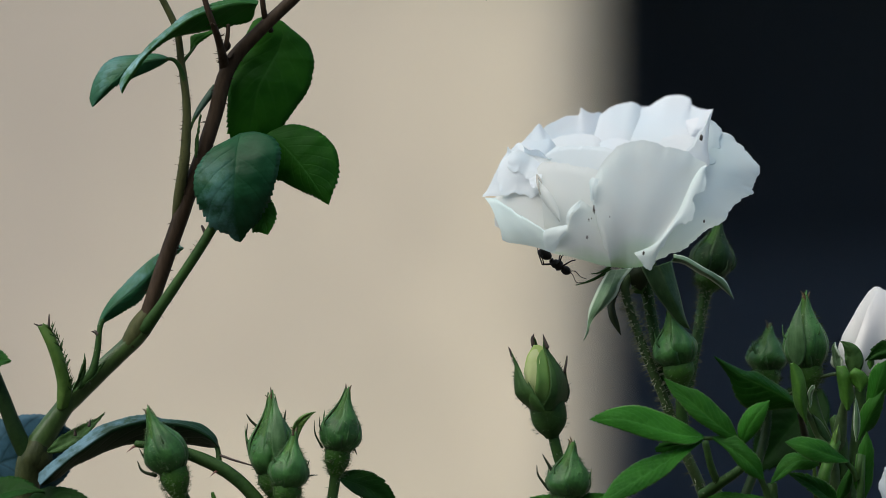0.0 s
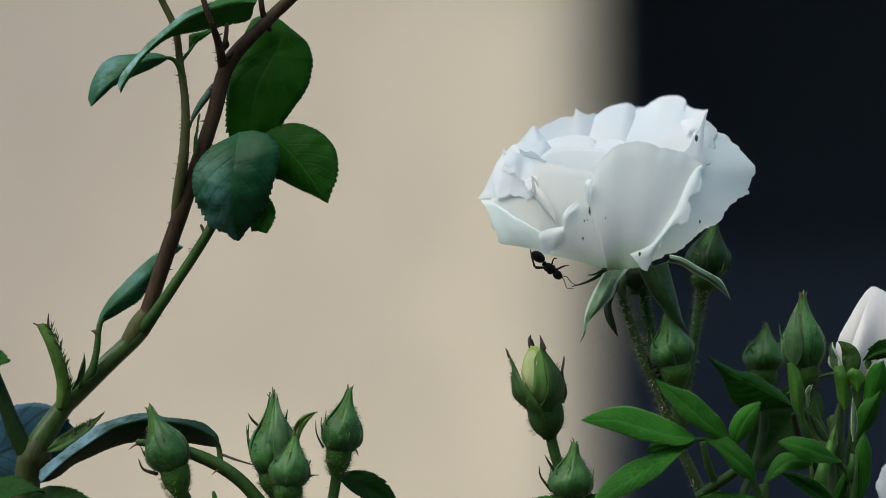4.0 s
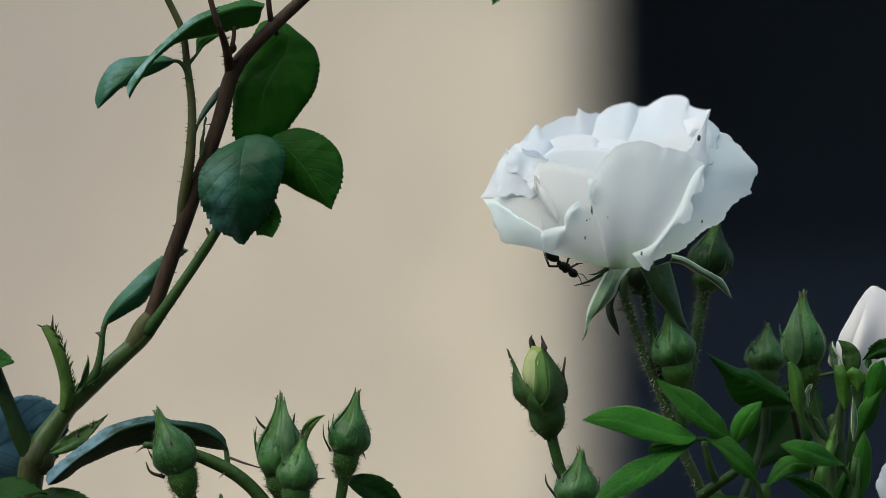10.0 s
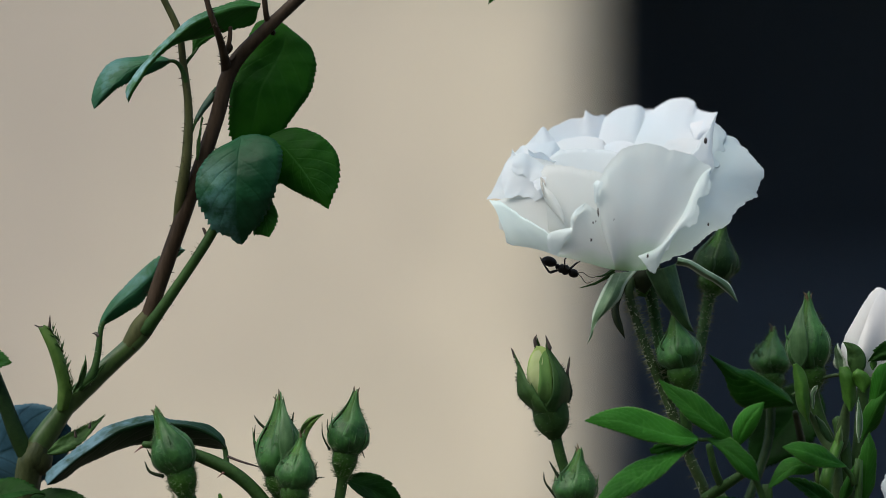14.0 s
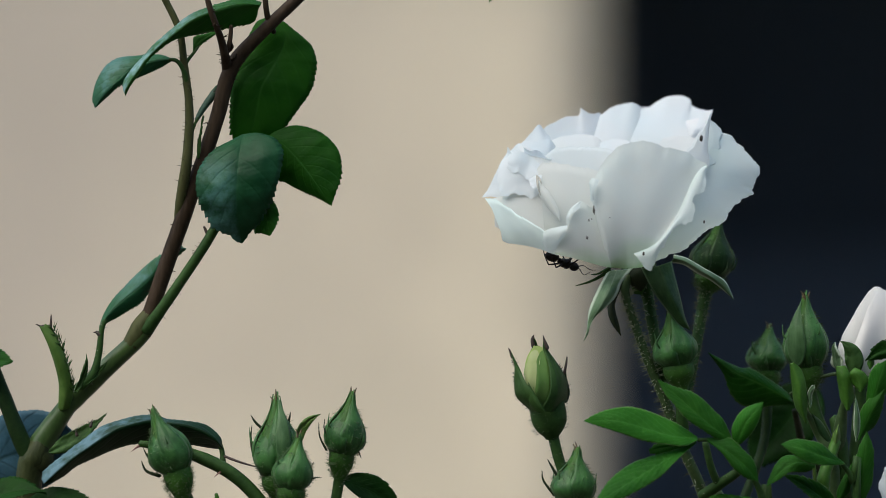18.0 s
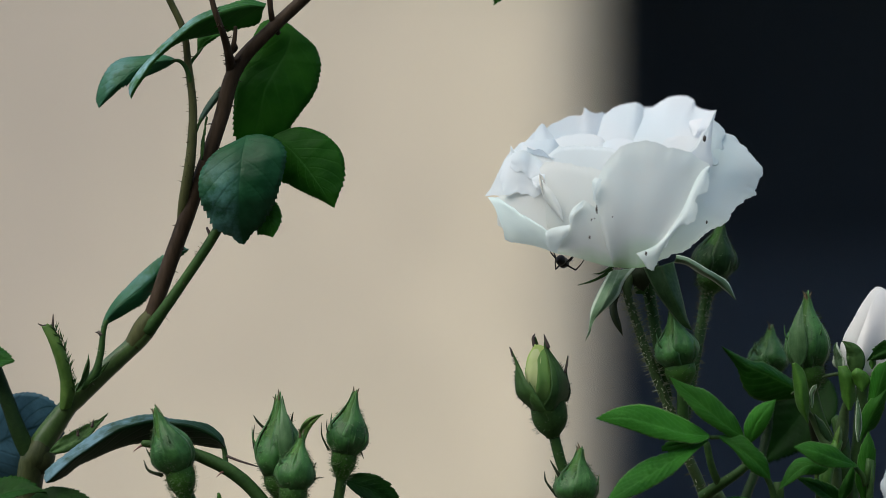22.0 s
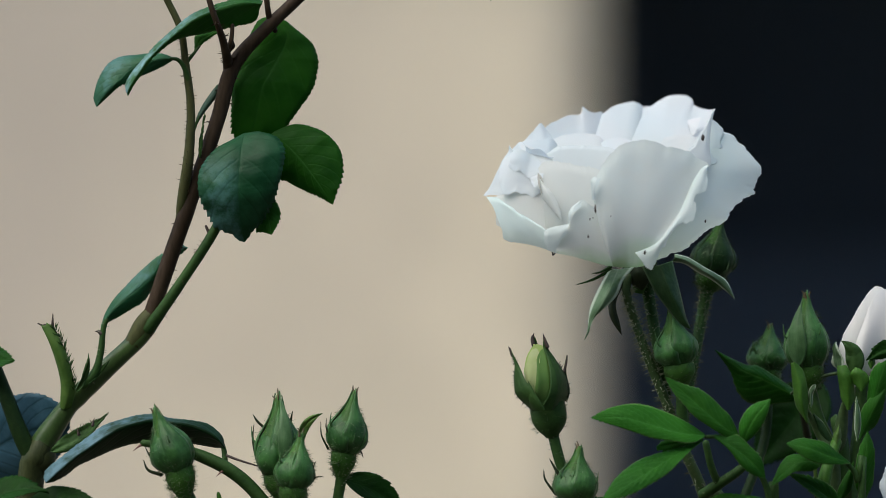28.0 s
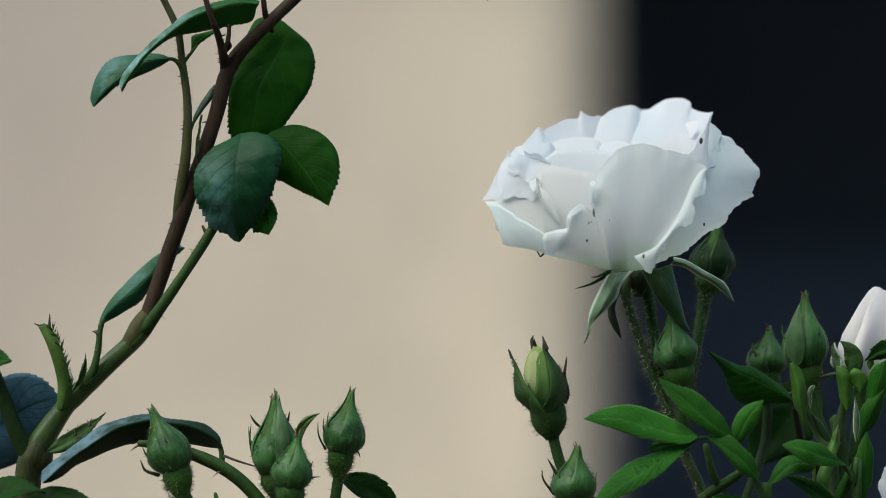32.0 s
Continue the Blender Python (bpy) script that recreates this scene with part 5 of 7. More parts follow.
# petals from the back of the bloom to the front: foot line, rim line, swelling, material
PETALS = [
    # back wall of the cup
    ([(32.59, 8, 1.66), (41.64, 8, -0.6), (47.68, 8, -1.36)], [(14.76, 6, 16.72), (17.83, 10, 23.12), (23.98, 16, 29.29), (32.97, 24, 34.2), (42.23, 27, 35.34), (47.16, 28, 37.36)], 0.0, PETAL),
    ([(46.17, 8, -1.36), (52.2, 8, -1.36), (58.24, 8, 0.15)], [(43.82, 29, 35.85), (51.52, 30, 38.49), (57.69, 31, 38.82), (65.32, 30, 40.33), (70.17, 26, 36.39), (71.84, 20, 33.33), (72.03, 12, 25.88)], 0.0, PETAL),
    ([(50.16, 14, 28.94), (57.65, 12, 26.48), (65.12, 10, 26.44), (70.11, 10, 28.86)], [(53.51, 26, 37.91), (56, 27, 38.71), (58.33, 28, 40.27), (60.94, 28, 41.49), (65.22, 28, 41.64), (67.01, 27, 40.54), (67.57, 26, 38.83), (70.32, 23, 37.68), (72.7, 19, 37.72)], 0.5, PETAL),
    ([(38.75, 12.5, 25.89), (47.83, 12.5, 26.19), (54.33, 16, 26.86)], [(39.97, 23, 34.63), (42.42, 23.5, 36.32), (45.22, 25, 38.19), (48.31, 26, 39.29), (51.06, 26, 39.9), (53.09, 27, 39.01), (54.39, 29, 37.84), (56.42, 30, 37.87)], 0.5, PETAL),
    ([(28.88, 11, 24.65), (34.17, 11, 24.65), (43.07, 15, 25.63)], [(26.52, 14, 31.67), (27.9, 15, 33.21), (30.53, 17, 34.63), (33.61, 19, 35.9), (36.53, 20, 36.23), (37.17, 21, 38.08), (38.69, 21, 37.17), (40.55, 22, 36.58), (42.13, 24, 36.94), (43.57, 26, 35.93)], 0.4, PETAL),
    ([(55.61, 25, 36.51), (60.54, 26, 38.37), (65.43, 26, 38.07), (67.78, 24, 35.87)], [(53.14, 20.5, 32.74), (54.95, 20, 31.96), (57.99, 20, 31.2), (61.04, 20, 31.36), (64.08, 20, 32.12), (67, 20.5, 33.5)], 0.6, PETAL),
    ([(53.57, 12, 26.18), (59.92, 12, 25.27), (65.67, 12, 26.48)], [(53.07, 22.6, 33.4), (55.82, 22.8, 32.49), (60.4, 22.8, 32.03), (64.21, 22.8, 32.79), (67.41, 22.6, 34.31)], 0.3, PETAL_INNER),
    ([(65.26, 16, 34.6), (67.03, 15, 35.03), (68.8, 14, 35.31)], [(64.97, 10, 32.79), (65.98, 6, 30.28), (67.49, 9, 32.46)], 0.3, PETAL_INNER),
    ([(27.66, 3, 23), (33.97, 3, 24.2), (42.12, 4, 25.42)], [(24.71, 6, 26.67), (28.36, 8, 28.97), (32.61, 9, 30.35), (37.17, 10, 30.82), (41.37, 9, 29.9), (42.85, 8, 27.91)], 0.4, PETAL_INNER),
    ([(41.19, 3, 24.2), (45.24, 3, 23.9), (49.75, 3, 24.5)], [(40.37, 6, 26.97), (42.85, 8, 28.97), (46.17, 8, 29.57), (49.15, 7, 29.1), (50.88, 5, 27.55)], 0.3, PETAL),
    ([(56.88, 1, 24.16), (60.94, 1, 23.86), (65.14, 1, 25.37)], [(57.46, 4, 28.13), (58.71, 5, 29.51), (61.12, 5, 30.41), (63.83, 5, 30.41), (67.24, 4, 29.63)], 0.4, PETAL_INNER),
    ([(22.65, 0, 20.55), (27.15, 0, 22.05), (29.7, 0, 23.55)], [(20.62, 5, 28.15), (22.77, 7, 30.3), (24.76, 9, 32.76), (25.84, 10, 33.54), (27.05, 10, 32.03), (28.69, 9, 30.05)], 0.3, PETAL),
    ([(21.13, -1, 22.03), (25.63, -1, 21.73), (28.22, 1, 22.96)], [(19.99, 3, 28.11), (21.96, 4, 28.88), (24.97, 4, 28.73), (28.3, 5, 29.2), (30.12, 5.5, 27.56)], 0.4, PETAL),
    ([(18.11, -3, 13.32), (21.1, -3, 16.31), (24.09, -3, 19.3), (25.74, -3, 21.1)], [(10.33, -3, 13.77), (12.3, 0, 16.65), (13.51, 1, 19.36), (15.32, 2, 23.13), (16.99, 3, 25.7), (17.14, 3, 27.51), (17.89, 3, 26.31), (19.24, 3, 27.96), (20.44, 3, 28.41), (22.06, 1, 26.87)], 0.8, PETAL),
    ([(20.64, -4, 20.49), (23.31, -5, 18.98), (25.7, -5, 18.38)], [(20.26, 1, 27.62), (22.65, 0, 27), (25.63, -1, 25.48), (28.71, -4, 23.33)], 0.5, PETAL_INNER),
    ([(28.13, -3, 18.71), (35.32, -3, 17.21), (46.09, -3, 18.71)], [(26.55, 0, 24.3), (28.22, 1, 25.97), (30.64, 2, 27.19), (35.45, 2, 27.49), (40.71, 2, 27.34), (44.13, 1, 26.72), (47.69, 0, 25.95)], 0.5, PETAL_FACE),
    ([(13.71, -9, 6.11), (21.7, -12, 1.64), (31.32, -14, 0.74)], [(12.54, -6, 13.44), (16.56, -7, 14.47), (21.77, -7.5, 15.66), (25.5, -7.5, 16.55), (29.97, -8, 15.65), (33.94, -10, 11.16)], 0.6, PETAL_WARM_SHADE),
    ([(26.59, -13, 5.5), (32.03, -15, 3.11), (39.45, -15, 2.37), (44.2, -15, 2.37)], [(24.75, -8, 21.32), (26.24, -8, 22.81), (29.94, -9, 22.94), (33.64, -10, 22.33), (37.34, -11, 21.57), (40.73, -12, 20.81), (43.7, -12, 20.07)], 1.6, PETAL_WARM_SHADE),
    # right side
    ([(71.14, 1, 30.47), (69.63, -5, 24.06), (67.58, -10, 18.76), (64.41, -14, 13.21), (60.44, -16.5, 7.85), (56.25, -17.5, 2.52), (52.16, -16, -2.82)], [(74.23, 8, 31.38), (77, 9, 30.5), (78.21, 9, 28.84), (80.02, 9, 27.63), (81.65, 8.5, 25.96), (82.53, 8, 24.44), (83.89, 8, 23.08), (84.43, 7, 21.11), (84.06, 6, 18.68), (82.95, 5, 17.01), (82.19, 5, 16.11), (82.65, 5, 14.9), (80.27, 3, 13.68), (77.9, 1, 11.86), (75.83, -1, 9.89), (74.67, -3, 7.78), (72.97, -4, 6.58), (70.47, -6, 5.52), (68.13, -8, 3.88), (64.9, -10, 1.04), (61.09, -12, -1.04), (57.04, -13, -2.53), (53.13, -14, -4.6)], 1.4, PETAL_SIDE_SHADE),
    ([(69.75, 3, 34.12), (69.89, 0, 30.15), (69.44, -3, 26.34), (69.08, -7, 22.38)], [(71.1, 3, 34.57), (73.11, 4, 33.24), (74.16, 4, 31.89), (74.41, 3, 30.36), (73.75, 2, 29.29), (73.64, 0, 26.85), (72.54, -1, 25.93), (72.37, -4, 22.88), (70.62, -6, 22.25)], 0.4, PETAL_FOLD),
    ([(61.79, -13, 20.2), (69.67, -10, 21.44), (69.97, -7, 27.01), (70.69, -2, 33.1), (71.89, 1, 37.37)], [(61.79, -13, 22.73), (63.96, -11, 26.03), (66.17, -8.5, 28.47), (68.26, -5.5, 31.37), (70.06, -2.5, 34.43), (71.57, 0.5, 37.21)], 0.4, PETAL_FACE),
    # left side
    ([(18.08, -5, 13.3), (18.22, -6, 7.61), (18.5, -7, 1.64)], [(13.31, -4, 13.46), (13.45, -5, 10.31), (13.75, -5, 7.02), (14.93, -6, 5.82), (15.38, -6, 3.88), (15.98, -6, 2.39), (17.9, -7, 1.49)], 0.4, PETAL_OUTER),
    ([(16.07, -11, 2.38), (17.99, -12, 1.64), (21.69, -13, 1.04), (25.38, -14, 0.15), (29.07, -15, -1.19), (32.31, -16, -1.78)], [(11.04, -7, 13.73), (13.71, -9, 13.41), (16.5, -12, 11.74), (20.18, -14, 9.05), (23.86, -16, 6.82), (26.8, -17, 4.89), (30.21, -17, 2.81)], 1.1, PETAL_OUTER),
    # front
    ([(29.47, -17, -1.18), (33.44, -18, -2.07), (37.88, -18, -3.26), (42.32, -18, -4.44), (47.98, -17, -5.03)], [(28.52, -20, 0), (30.71, -21, 3.1), (32.33, -21, 6.35), (32.78, -21, 9.01), (34.12, -20.5, 11.08), (36.05, -20, 12.71), (37.82, -20, 11.67), (39.63, -19, 10.79), (43.8, -18, 8.29), (49.05, -16, 1.63)], 1.8, PETAL_LOW),
    ([(44.11, -17.5, -4.59), (46.78, -17.5, -4.88), (49.74, -17.5, -4.88), (52.7, -17.5, -4.44), (54.9, -18, -3.11)], [(41.99, -19, 0.15), (40.17, -20.5, 7.53), (38.84, -20.5, 14.18), (39.6, -20, 18.17), (41.55, -19, 22.33), (44.56, -17.5, 26.05), (47.55, -16.5, 27.7), (51.29, -15.5, 28.17), (55.76, -15, 27.88), (60.26, -14, 26.57), (63.72, -13, 25.84), (67.19, -12, 23.49), (69.56, -12, 21.55), (67.7, -13.5, 17.97), (64.93, -15.5, 13.19), (61.88, -17.5, 7.55), (58.87, -18.5, 3.11), (56.33, -19, -1.04)], 3.2, PETAL_LOW),
]
for i_, (f_, r_, swell_, m_) in enumerate(PETALS):
    veil(bloom, f_, r_, swell_, m_, seed=i_ + 3, crimp=1.0 if m_ is PETAL_SIDE_SHADE else 0.25 if m_ in (PETAL, PETAL_INNER) else 0.45, wave=0.2 if m_ in (PETAL_LOW, PETAL_WARM_SHADE) else 0.35, fine=120 if len(r_) > 15 else 72, lip=0.0 if m_ in (PETAL, PETAL_INNER) else -0.45)
# crumpled petals at the shoulder of the bloom
RUFFLES = [
    ([(15.8, -1, 23.8), (18.5, -2, 25.2), (21.6, -3, 24.4), (24.4, -4.5, 22.2), (26.6, -6, 19.9)], [(14.3, -3.5, 20.5), (14.4, -5.5, 17.2), (15.0, -7.5, 15.2), (15.6, -8.3, 14.1), (17.2, -8.5, 14.2), (18.6, -8.5, 14.9), (20.2, -8.5, 14.3), (21.75, -8.5, 14.4), (23.0, -8.7, 13.6), (24.9, -8.9, 14.4), (25.9, -9, 16.4)], 0.4),
    ([(17.5, -3, 25.2), (20, -3.5, 26.2), (23, -3.5, 24.8), (25.5, -4.5, 22.8)], [(16.8, -4.6, 21.7), (18.4, -5.9, 20.0), (20.0, -6.2, 20.6), (21.8, -6.7, 18.7), (23.6, -7.0, 19.3), (25.4, -7.4, 19.2)], 0.3),
    ([(22.6, -8, 18.6), (24.3, -9, 19.4), (26.2, -9, 19.9)], [(22.9, -10.2, 17.0), (23.8, -10.8, 16.2), (24.5, -11, 17.0), (25.2, -11, 17.6), (26.0, -10.6, 18.6)], 0.3),
    ([(21.5, -1, 24.6), (25, -1.5, 24.4), (28.4, -2, 23.4)], [(21.3, -2, 27.3), (23.2, -2.5, 26.0), (25.4, -3, 26.2), (27.4, -4, 24.3), (29.0, -4.4, 24.0)], 0.3),
]
for i_, (f_, r_, swell_) in enumerate(RUFFLES):
    veil(bloom, f_, r_, swell_, PETAL, crimp=0.5, seed=71 + i_, label="crumpled white petal", wave=0.55)
FOLDS = [
    ([(26.15, -20, 4.28), (27.17, -21, 5.17), (29.22, -21.5, 5.76), (32.46, -22, 6.34)], [(25.99, -20.5, 1.92), (27.03, -20.5, -0.15), (28.36, -20.5, -0.74), (29.66, -21.5, 0.44), (30.53, -22.5, 2.21), (32.28, -23, 4.13)], 1.1, 0.15, "small turned-over petal lobe"),
    ([(32.31, -22, 6.05), (32.31, -22, 8.7), (33.5, -21.5, 10.92), (36.02, -21, 12.84)], [(32.89, -22.5, 7.08), (33.18, -22.7, 8.85), (34.52, -22.2, 10.03), (35.41, -21.7, 11.07), (36.17, -21, 12.7)], 0.3, 0.5, ""),
    ([(38.52, -21.5, 12.54), (38.37, -21.5, 15.64), (38.22, -21.5, 17.56), (38.98, -21, 18.75)], [(39.54, -22, 12.69), (39.37, -22.5, 15.19), (40.26, -22.5, 16.81), (40.88, -21.5, 18.3)], 0.4, 0.4, "curled tip of a petal edge"),
    ([(24.82, -12, 17.99), (25.38, -14, 14.25), (26.84, -15, 11.72), (29.05, -16, 9.04), (30.66, -16.5, 6.96)], [(25.71, -12.5, 17.53), (27.59, -15, 15.42), (29.19, -16, 12.89), (30.22, -16.5, 10.52), (30.8, -17, 7.26)], 0.9, 0.1, "rolled inner petal edge"),
    ([(69.32, -11, 22.31), (67.43, -13, 20.94), (65.4, -15, 17.95), (63.36, -17.5, 13.47), (60.87, -20, 8.27), (57.7, -21.5, 3.84), (54.73, -22, 1.03), (49.9, -21, -1.03)],
     [(69.47, -11, 22.02), (69.01, -14, 19.15), (68.94, -15.5, 16.46), (68, -16.5, 15.11), (66.29, -18, 14.21), (65.38, -18.5, 13.16), (65.65, -19, 11.68), (65.92, -19.5, 10.2), (65.16, -20, 7.83), (64.1, -20.5, 7.09), (61.42, -21, 5.91), (59.18, -21.5, 3.84), (57.98, -22, 1.48), (56.21, -22, -1.03), (55.17, -22, -3.98), (54.29, -22, -5.61), (52.96, -22, -5.16), (51.36, -21.5, -2.8)], 0.8, 0.7, "ruffled turned-over petal edge"),
]
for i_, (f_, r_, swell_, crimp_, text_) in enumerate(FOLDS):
    veil(bloom, f_, r_, swell_, PETAL_WARM_SHADE if text_.startswith("rolled") else PETAL_FOLD, crimp=crimp_, seed=50 + i_, name="petal_fold", label=text_, wave=0.25)
for pts_ in (((24.67, -12, 19.62, 0.2), (24.8, -13, 17.97, 0.35), (25.07, -14.5, 16.17, 0.25), (25.65, -15.5, 14.23, 0.1)), ((24.97, -12, 19.17, 0.3), (25.55, -13, 18.27, 0.3), (25.97, -14, 17.22, 0.1))):
    stem("withered_edge_crack", bloom, pts_, WITHERED, "brownish withered petal edge", sides=6)
# Dark tube that paints the shade of a crack between two petals.
stem("withered_edge_crack", bloom, [(39.37, -22.5, 11.5, 0.1), (39.37, -22.6, 10.17, 0.28), (39.52, -22.6, 9.14, 0.08)], SPECK, sides=6)
for c_, r_ in (((68.06, -9.5, 29.34), 0.75), ((52.31, -23.5, -1.03), 0.5), ((68.6, -13.5, 7.28), 0.4), ((37.56, -24.2, 3.09), 0.4), ((38, -24.2, 7.66), 0.3), ((38.73, -24.2, 7.95), 0.2), ((43.42, -25, 8.39), 0.2)):
    bm = bmesh.new()
    bmesh.ops.create_icosphere(bm, subdivisions=1, radius=r_)
    for v in bm.verts:
        v.co = Vector((v.co.x * 0.7, v.co.y * 0.5, v.co.z * 1.3)) + Vector(c_)
    part("speck", bm, SPECK, bloom)

# ---- compound leaf spray in front of the dark opening ----
fol = thing("leaf_spray", (97.36, -14, -958.63), "fresh green compound rose leaves with toothed leaflets", "rose leaves", "rose bush stems")
stem("stem", fol, [(97.36, -14, -973.48, 2.2), (91.43, -14, -320.44, 1.9), (87.14, -16, -82.84, 1.3), (85.59, -17, -67.97, 1.1)], STEM)
stem("leaf_stalk", fol, [(85.59, -17, -68.71, 1), (84.05, -18, -62, 0.8), (79.55, -19, -54.26, 0.7), (74.76, -20, -49.79, 0.6), (68.26, -20, -49.5, 0.55)], STEM)
blade("leaflet", fol, [(68.11, -20, -48.76), (65.16, -20, -46.69), (61.46, -20, -44.62), (57.03, -20, -42.7), (52.56, -21, -41.19), (48.83, -22, -40.86), (44.37, -23, -41.57), (40.66, -24, -43.01), (38.15, -24, -44.49)],
      [(68.06, -21, -49.16), (61.32, -23, -48.35), (53.91, -24, -46.25), (46.51, -25, -44.3), (38.15, -24, -44.49)],
      [(68.01, -22, -49.57), (64.52, -24, -50.97), (59.02, -25, -50.34), (53.85, -25.5, -49.58), (47.97, -25.5, -47.67), (43.57, -25, -46.22), (38.15, -24, -44.49)], LEAF_LIGHT, teeth=24, tooth=0.3, quilt=0.3, veins=10, arch=0.35, wave=0.3, seed=71)
blade("leaflet", fol, [(67.48, -18, -50.01), (61.56, -18, -50.01), (57.86, -18, -50.46), (55.49, -18, -52.09)], [(67.42, -19, -50.12), (61.51, -19, -51.16), (55.49, -18, -52.23)], [(67.42, -19, -50.27), (63.73, -19, -52.19), (59.29, -19, -53.23), (56.08, -18, -53.12), (55.49, -18, -52.38)], LEAF_LIGHT, teeth=10, tooth=0.3, seed=72, veins=10)
blade("leaflet", fol, [(67.82, -20, -49.79), (62.2, -20, -52.16), (56.99, -21, -53.44), (51.04, -22, -55.47), (46.55, -24, -58.48), (43.54, -26, -61.63), (40.83, -28, -65.94)],
      [(67.77, -21, -50.05), (59.8, -24, -54.5), (53.83, -26, -58.1), (47.14, -28, -62.12), (40.83, -28, -65.94)],
      [(67.77, -21, -50.34), (65.01, -23, -52.48), (61.97, -25, -55.34), (58.2, -27, -58.79), (52.99, -28.5, -61.95), (47.1, -29, -64.71), (40.83, -28, -66.09)], LEAF_LIGHT, teeth=24, tooth=0.3, quilt=0.9, veins=10, arch=0.4, wave=0.3, seed=73)
blade("leaflet", fol, [(77.27, -20, -49.5), (75.06, -20, -44.47), (72.69, -20, -41.96), (69.74, -20, -39.01), (66.78, -20, -37.08), (63.68, -20, -36.2), (60.72, -20, -35.02), (57.62, -20, -33.69)],
      [(77.07, -21, -49.61), (71.7, -22, -45.88), (66.53, -22, -41.45), (62.16, -21, -37.5), (57.62, -20, -33.69)],
      [(76.92, -21, -49.9), (73.17, -22, -49.27), (68.69, -23, -46.44), (65.01, -23, -43.78), (62.11, -22, -40.57), (59.79, -21, -37.94), (57.62, -20, -33.69)], LEAF_GREEN, teeth=20, tooth=0.3, quilt=0.25, veins=9, arch=0.4, wave=0.4, seed=74)
blade("leaflet", fol, [(70.57, -21, -48.87), (76.18, -21, -48.87), (79.81, -22, -51.93), (82.7, -23, -55.13), (83.82, -24, -60.25)], [(70.52, -22, -49.27), (76.07, -23, -52.63), (80.43, -24, -56.27), (83.82, -24, -60.25)], [(70.52, -22, -49.72), (74.3, -23, -52.92), (77.48, -24, -57.01), (80.4, -24.5, -59.19), (83.82, -24, -60.25)], LEAF_GREEN, teeth=14, tooth=0.3, quilt=0.2, seed=75, veins=9)
blade("leaflet", fol, [(78.31, -20, -51.42), (77.12, -20, -48.61), (77.27, -20, -45.65), (78.84, -21, -42.67), (81.35, -21, -40.75), (85.27, -22, -39.54)], [(78.31, -20, -51.42), (79.37, -22, -47.36), (81.67, -23, -43.34), (85.27, -22, -39.54)], [(78.31, -20, -51.42), (80.61, -21, -49.46), (82.91, -22, -46.62), (84.35, -22.5, -43.36), (85.27, -22, -39.54)], LEAF_LIGHT, teeth=14, tooth=0.3, quilt=0.2, seed=76, veins=10)

fol2 = thing("leaf_spray", (97.66, -10, -961.52), "green rose leaflets before the young shoots", "rose leaves", "rose bush stems")
blade("leaflet", fol2, [(106.39, -18, -55.64), (102.99, -18, -52.83), (99.95, -19, -50.42), (96.92, -20, -49.64), (93.9, -21, -49.16), (91.61, -22, -49.42), (89.12, -24, -50.38)], [(106.31, -19, -55.6), (99.73, -22, -53.4), (94.42, -24, -51.41), (89.12, -24, -50.38)], [(106.23, -20, -55.7), (101.94, -22, -56.06), (97.37, -24, -55.53), (93.61, -25, -53.72), (89.12, -24, -50.38)], LEAF_GREEN, teeth=16, tooth=0.25, quilt=0.2, seed=77, veins=9)
blade("leaflet", fol2, [(98.77, -15, -55.02), (94.32, -15, -53.54), (90.55, -16, -53.65), (88.19, -18, -55.79), (86.65, -19, -58.7), (85.55, -20, -61.61)], [(98.62, -17, -55.68), (93.3, -19, -55.3), (89.24, -20, -57.77), (85.55, -20, -61.61)], [(98.55, -18, -56.67), (96.26, -19, -57.67), (91.68, -21, -58.02), (88.73, -21, -59.79), (85.55, -20, -61.61)], LEAF_GREEN, teeth=14, tooth=0.25, quilt=0.2, seed=78, veins=9)
leaf("leaflet", fol2, (104.94, -12, -68.23), (90.1, -16, -58.54), 6.5, LEAF_GREEN, face=(0.2, -0.75, 0.6), fold=14, bend=(0, 0, 0.8), teeth=14, seed=79)
stem("leaf_stalk", fol2, [(105.65, -18, -55.79, 0.6), (108.25, -17, -60.57, 0.8), (109.07, -16, -76.91, 1.1), (97.36, -14, -320.44, 1.5), (97.36, -14, -973.48, 1.9)], STEM)
leaf("leaflet", fol2, (90.35, -8, -69.18), (67.34, -6, -66.74), 6.0, LEAF_DARK, face=(0, -0.6, 0.8), fold=10, bend=(0, 0, 1.4), teeth=16, seed=80)

# ---- dark leaves behind ----
dark = thing("dark_leaves", (102.56, 36, -994.67), "dark shaded rose leaves behind the buds", "rose leaves", "rose bush stems")
stem("stem", dark, [(102.56, 36, -1010.07, 2.4), (107.18, 36, -332.48, 2), (104.87, 36, -86.08, 1.4), (98.76, 26, -54.88, 1.1), (95.78, 14, -44.25, 0.8)], STEM_RED)
blade("leaf", dark, [(95.17, 14, -41.52), (93.35, 14, -38.95), (89.04, 13, -35.89), (84.13, 12, -32.99), (81.11, 12, -32.69), (76.81, 11, -30.85), (72.38, 10, -28.56)], [(94.96, 11, -41.88), (90.05, 10, -38.83), (84.7, 9, -36.09), (78.66, 9, -33.37), (72.38, 10, -28.56)], [(95.03, 12, -42.37), (90.19, 12, -42.82), (85.65, 12, -43.43), (81.11, 12, -42.52), (78.38, 12, -39.49), (76.51, 11, -34.32), (72.38, 10, -28.56)], LEAF_GREEN, teeth=16, tooth=0.3, quilt=0.3, wave=0.8, seed=81, veins=9)
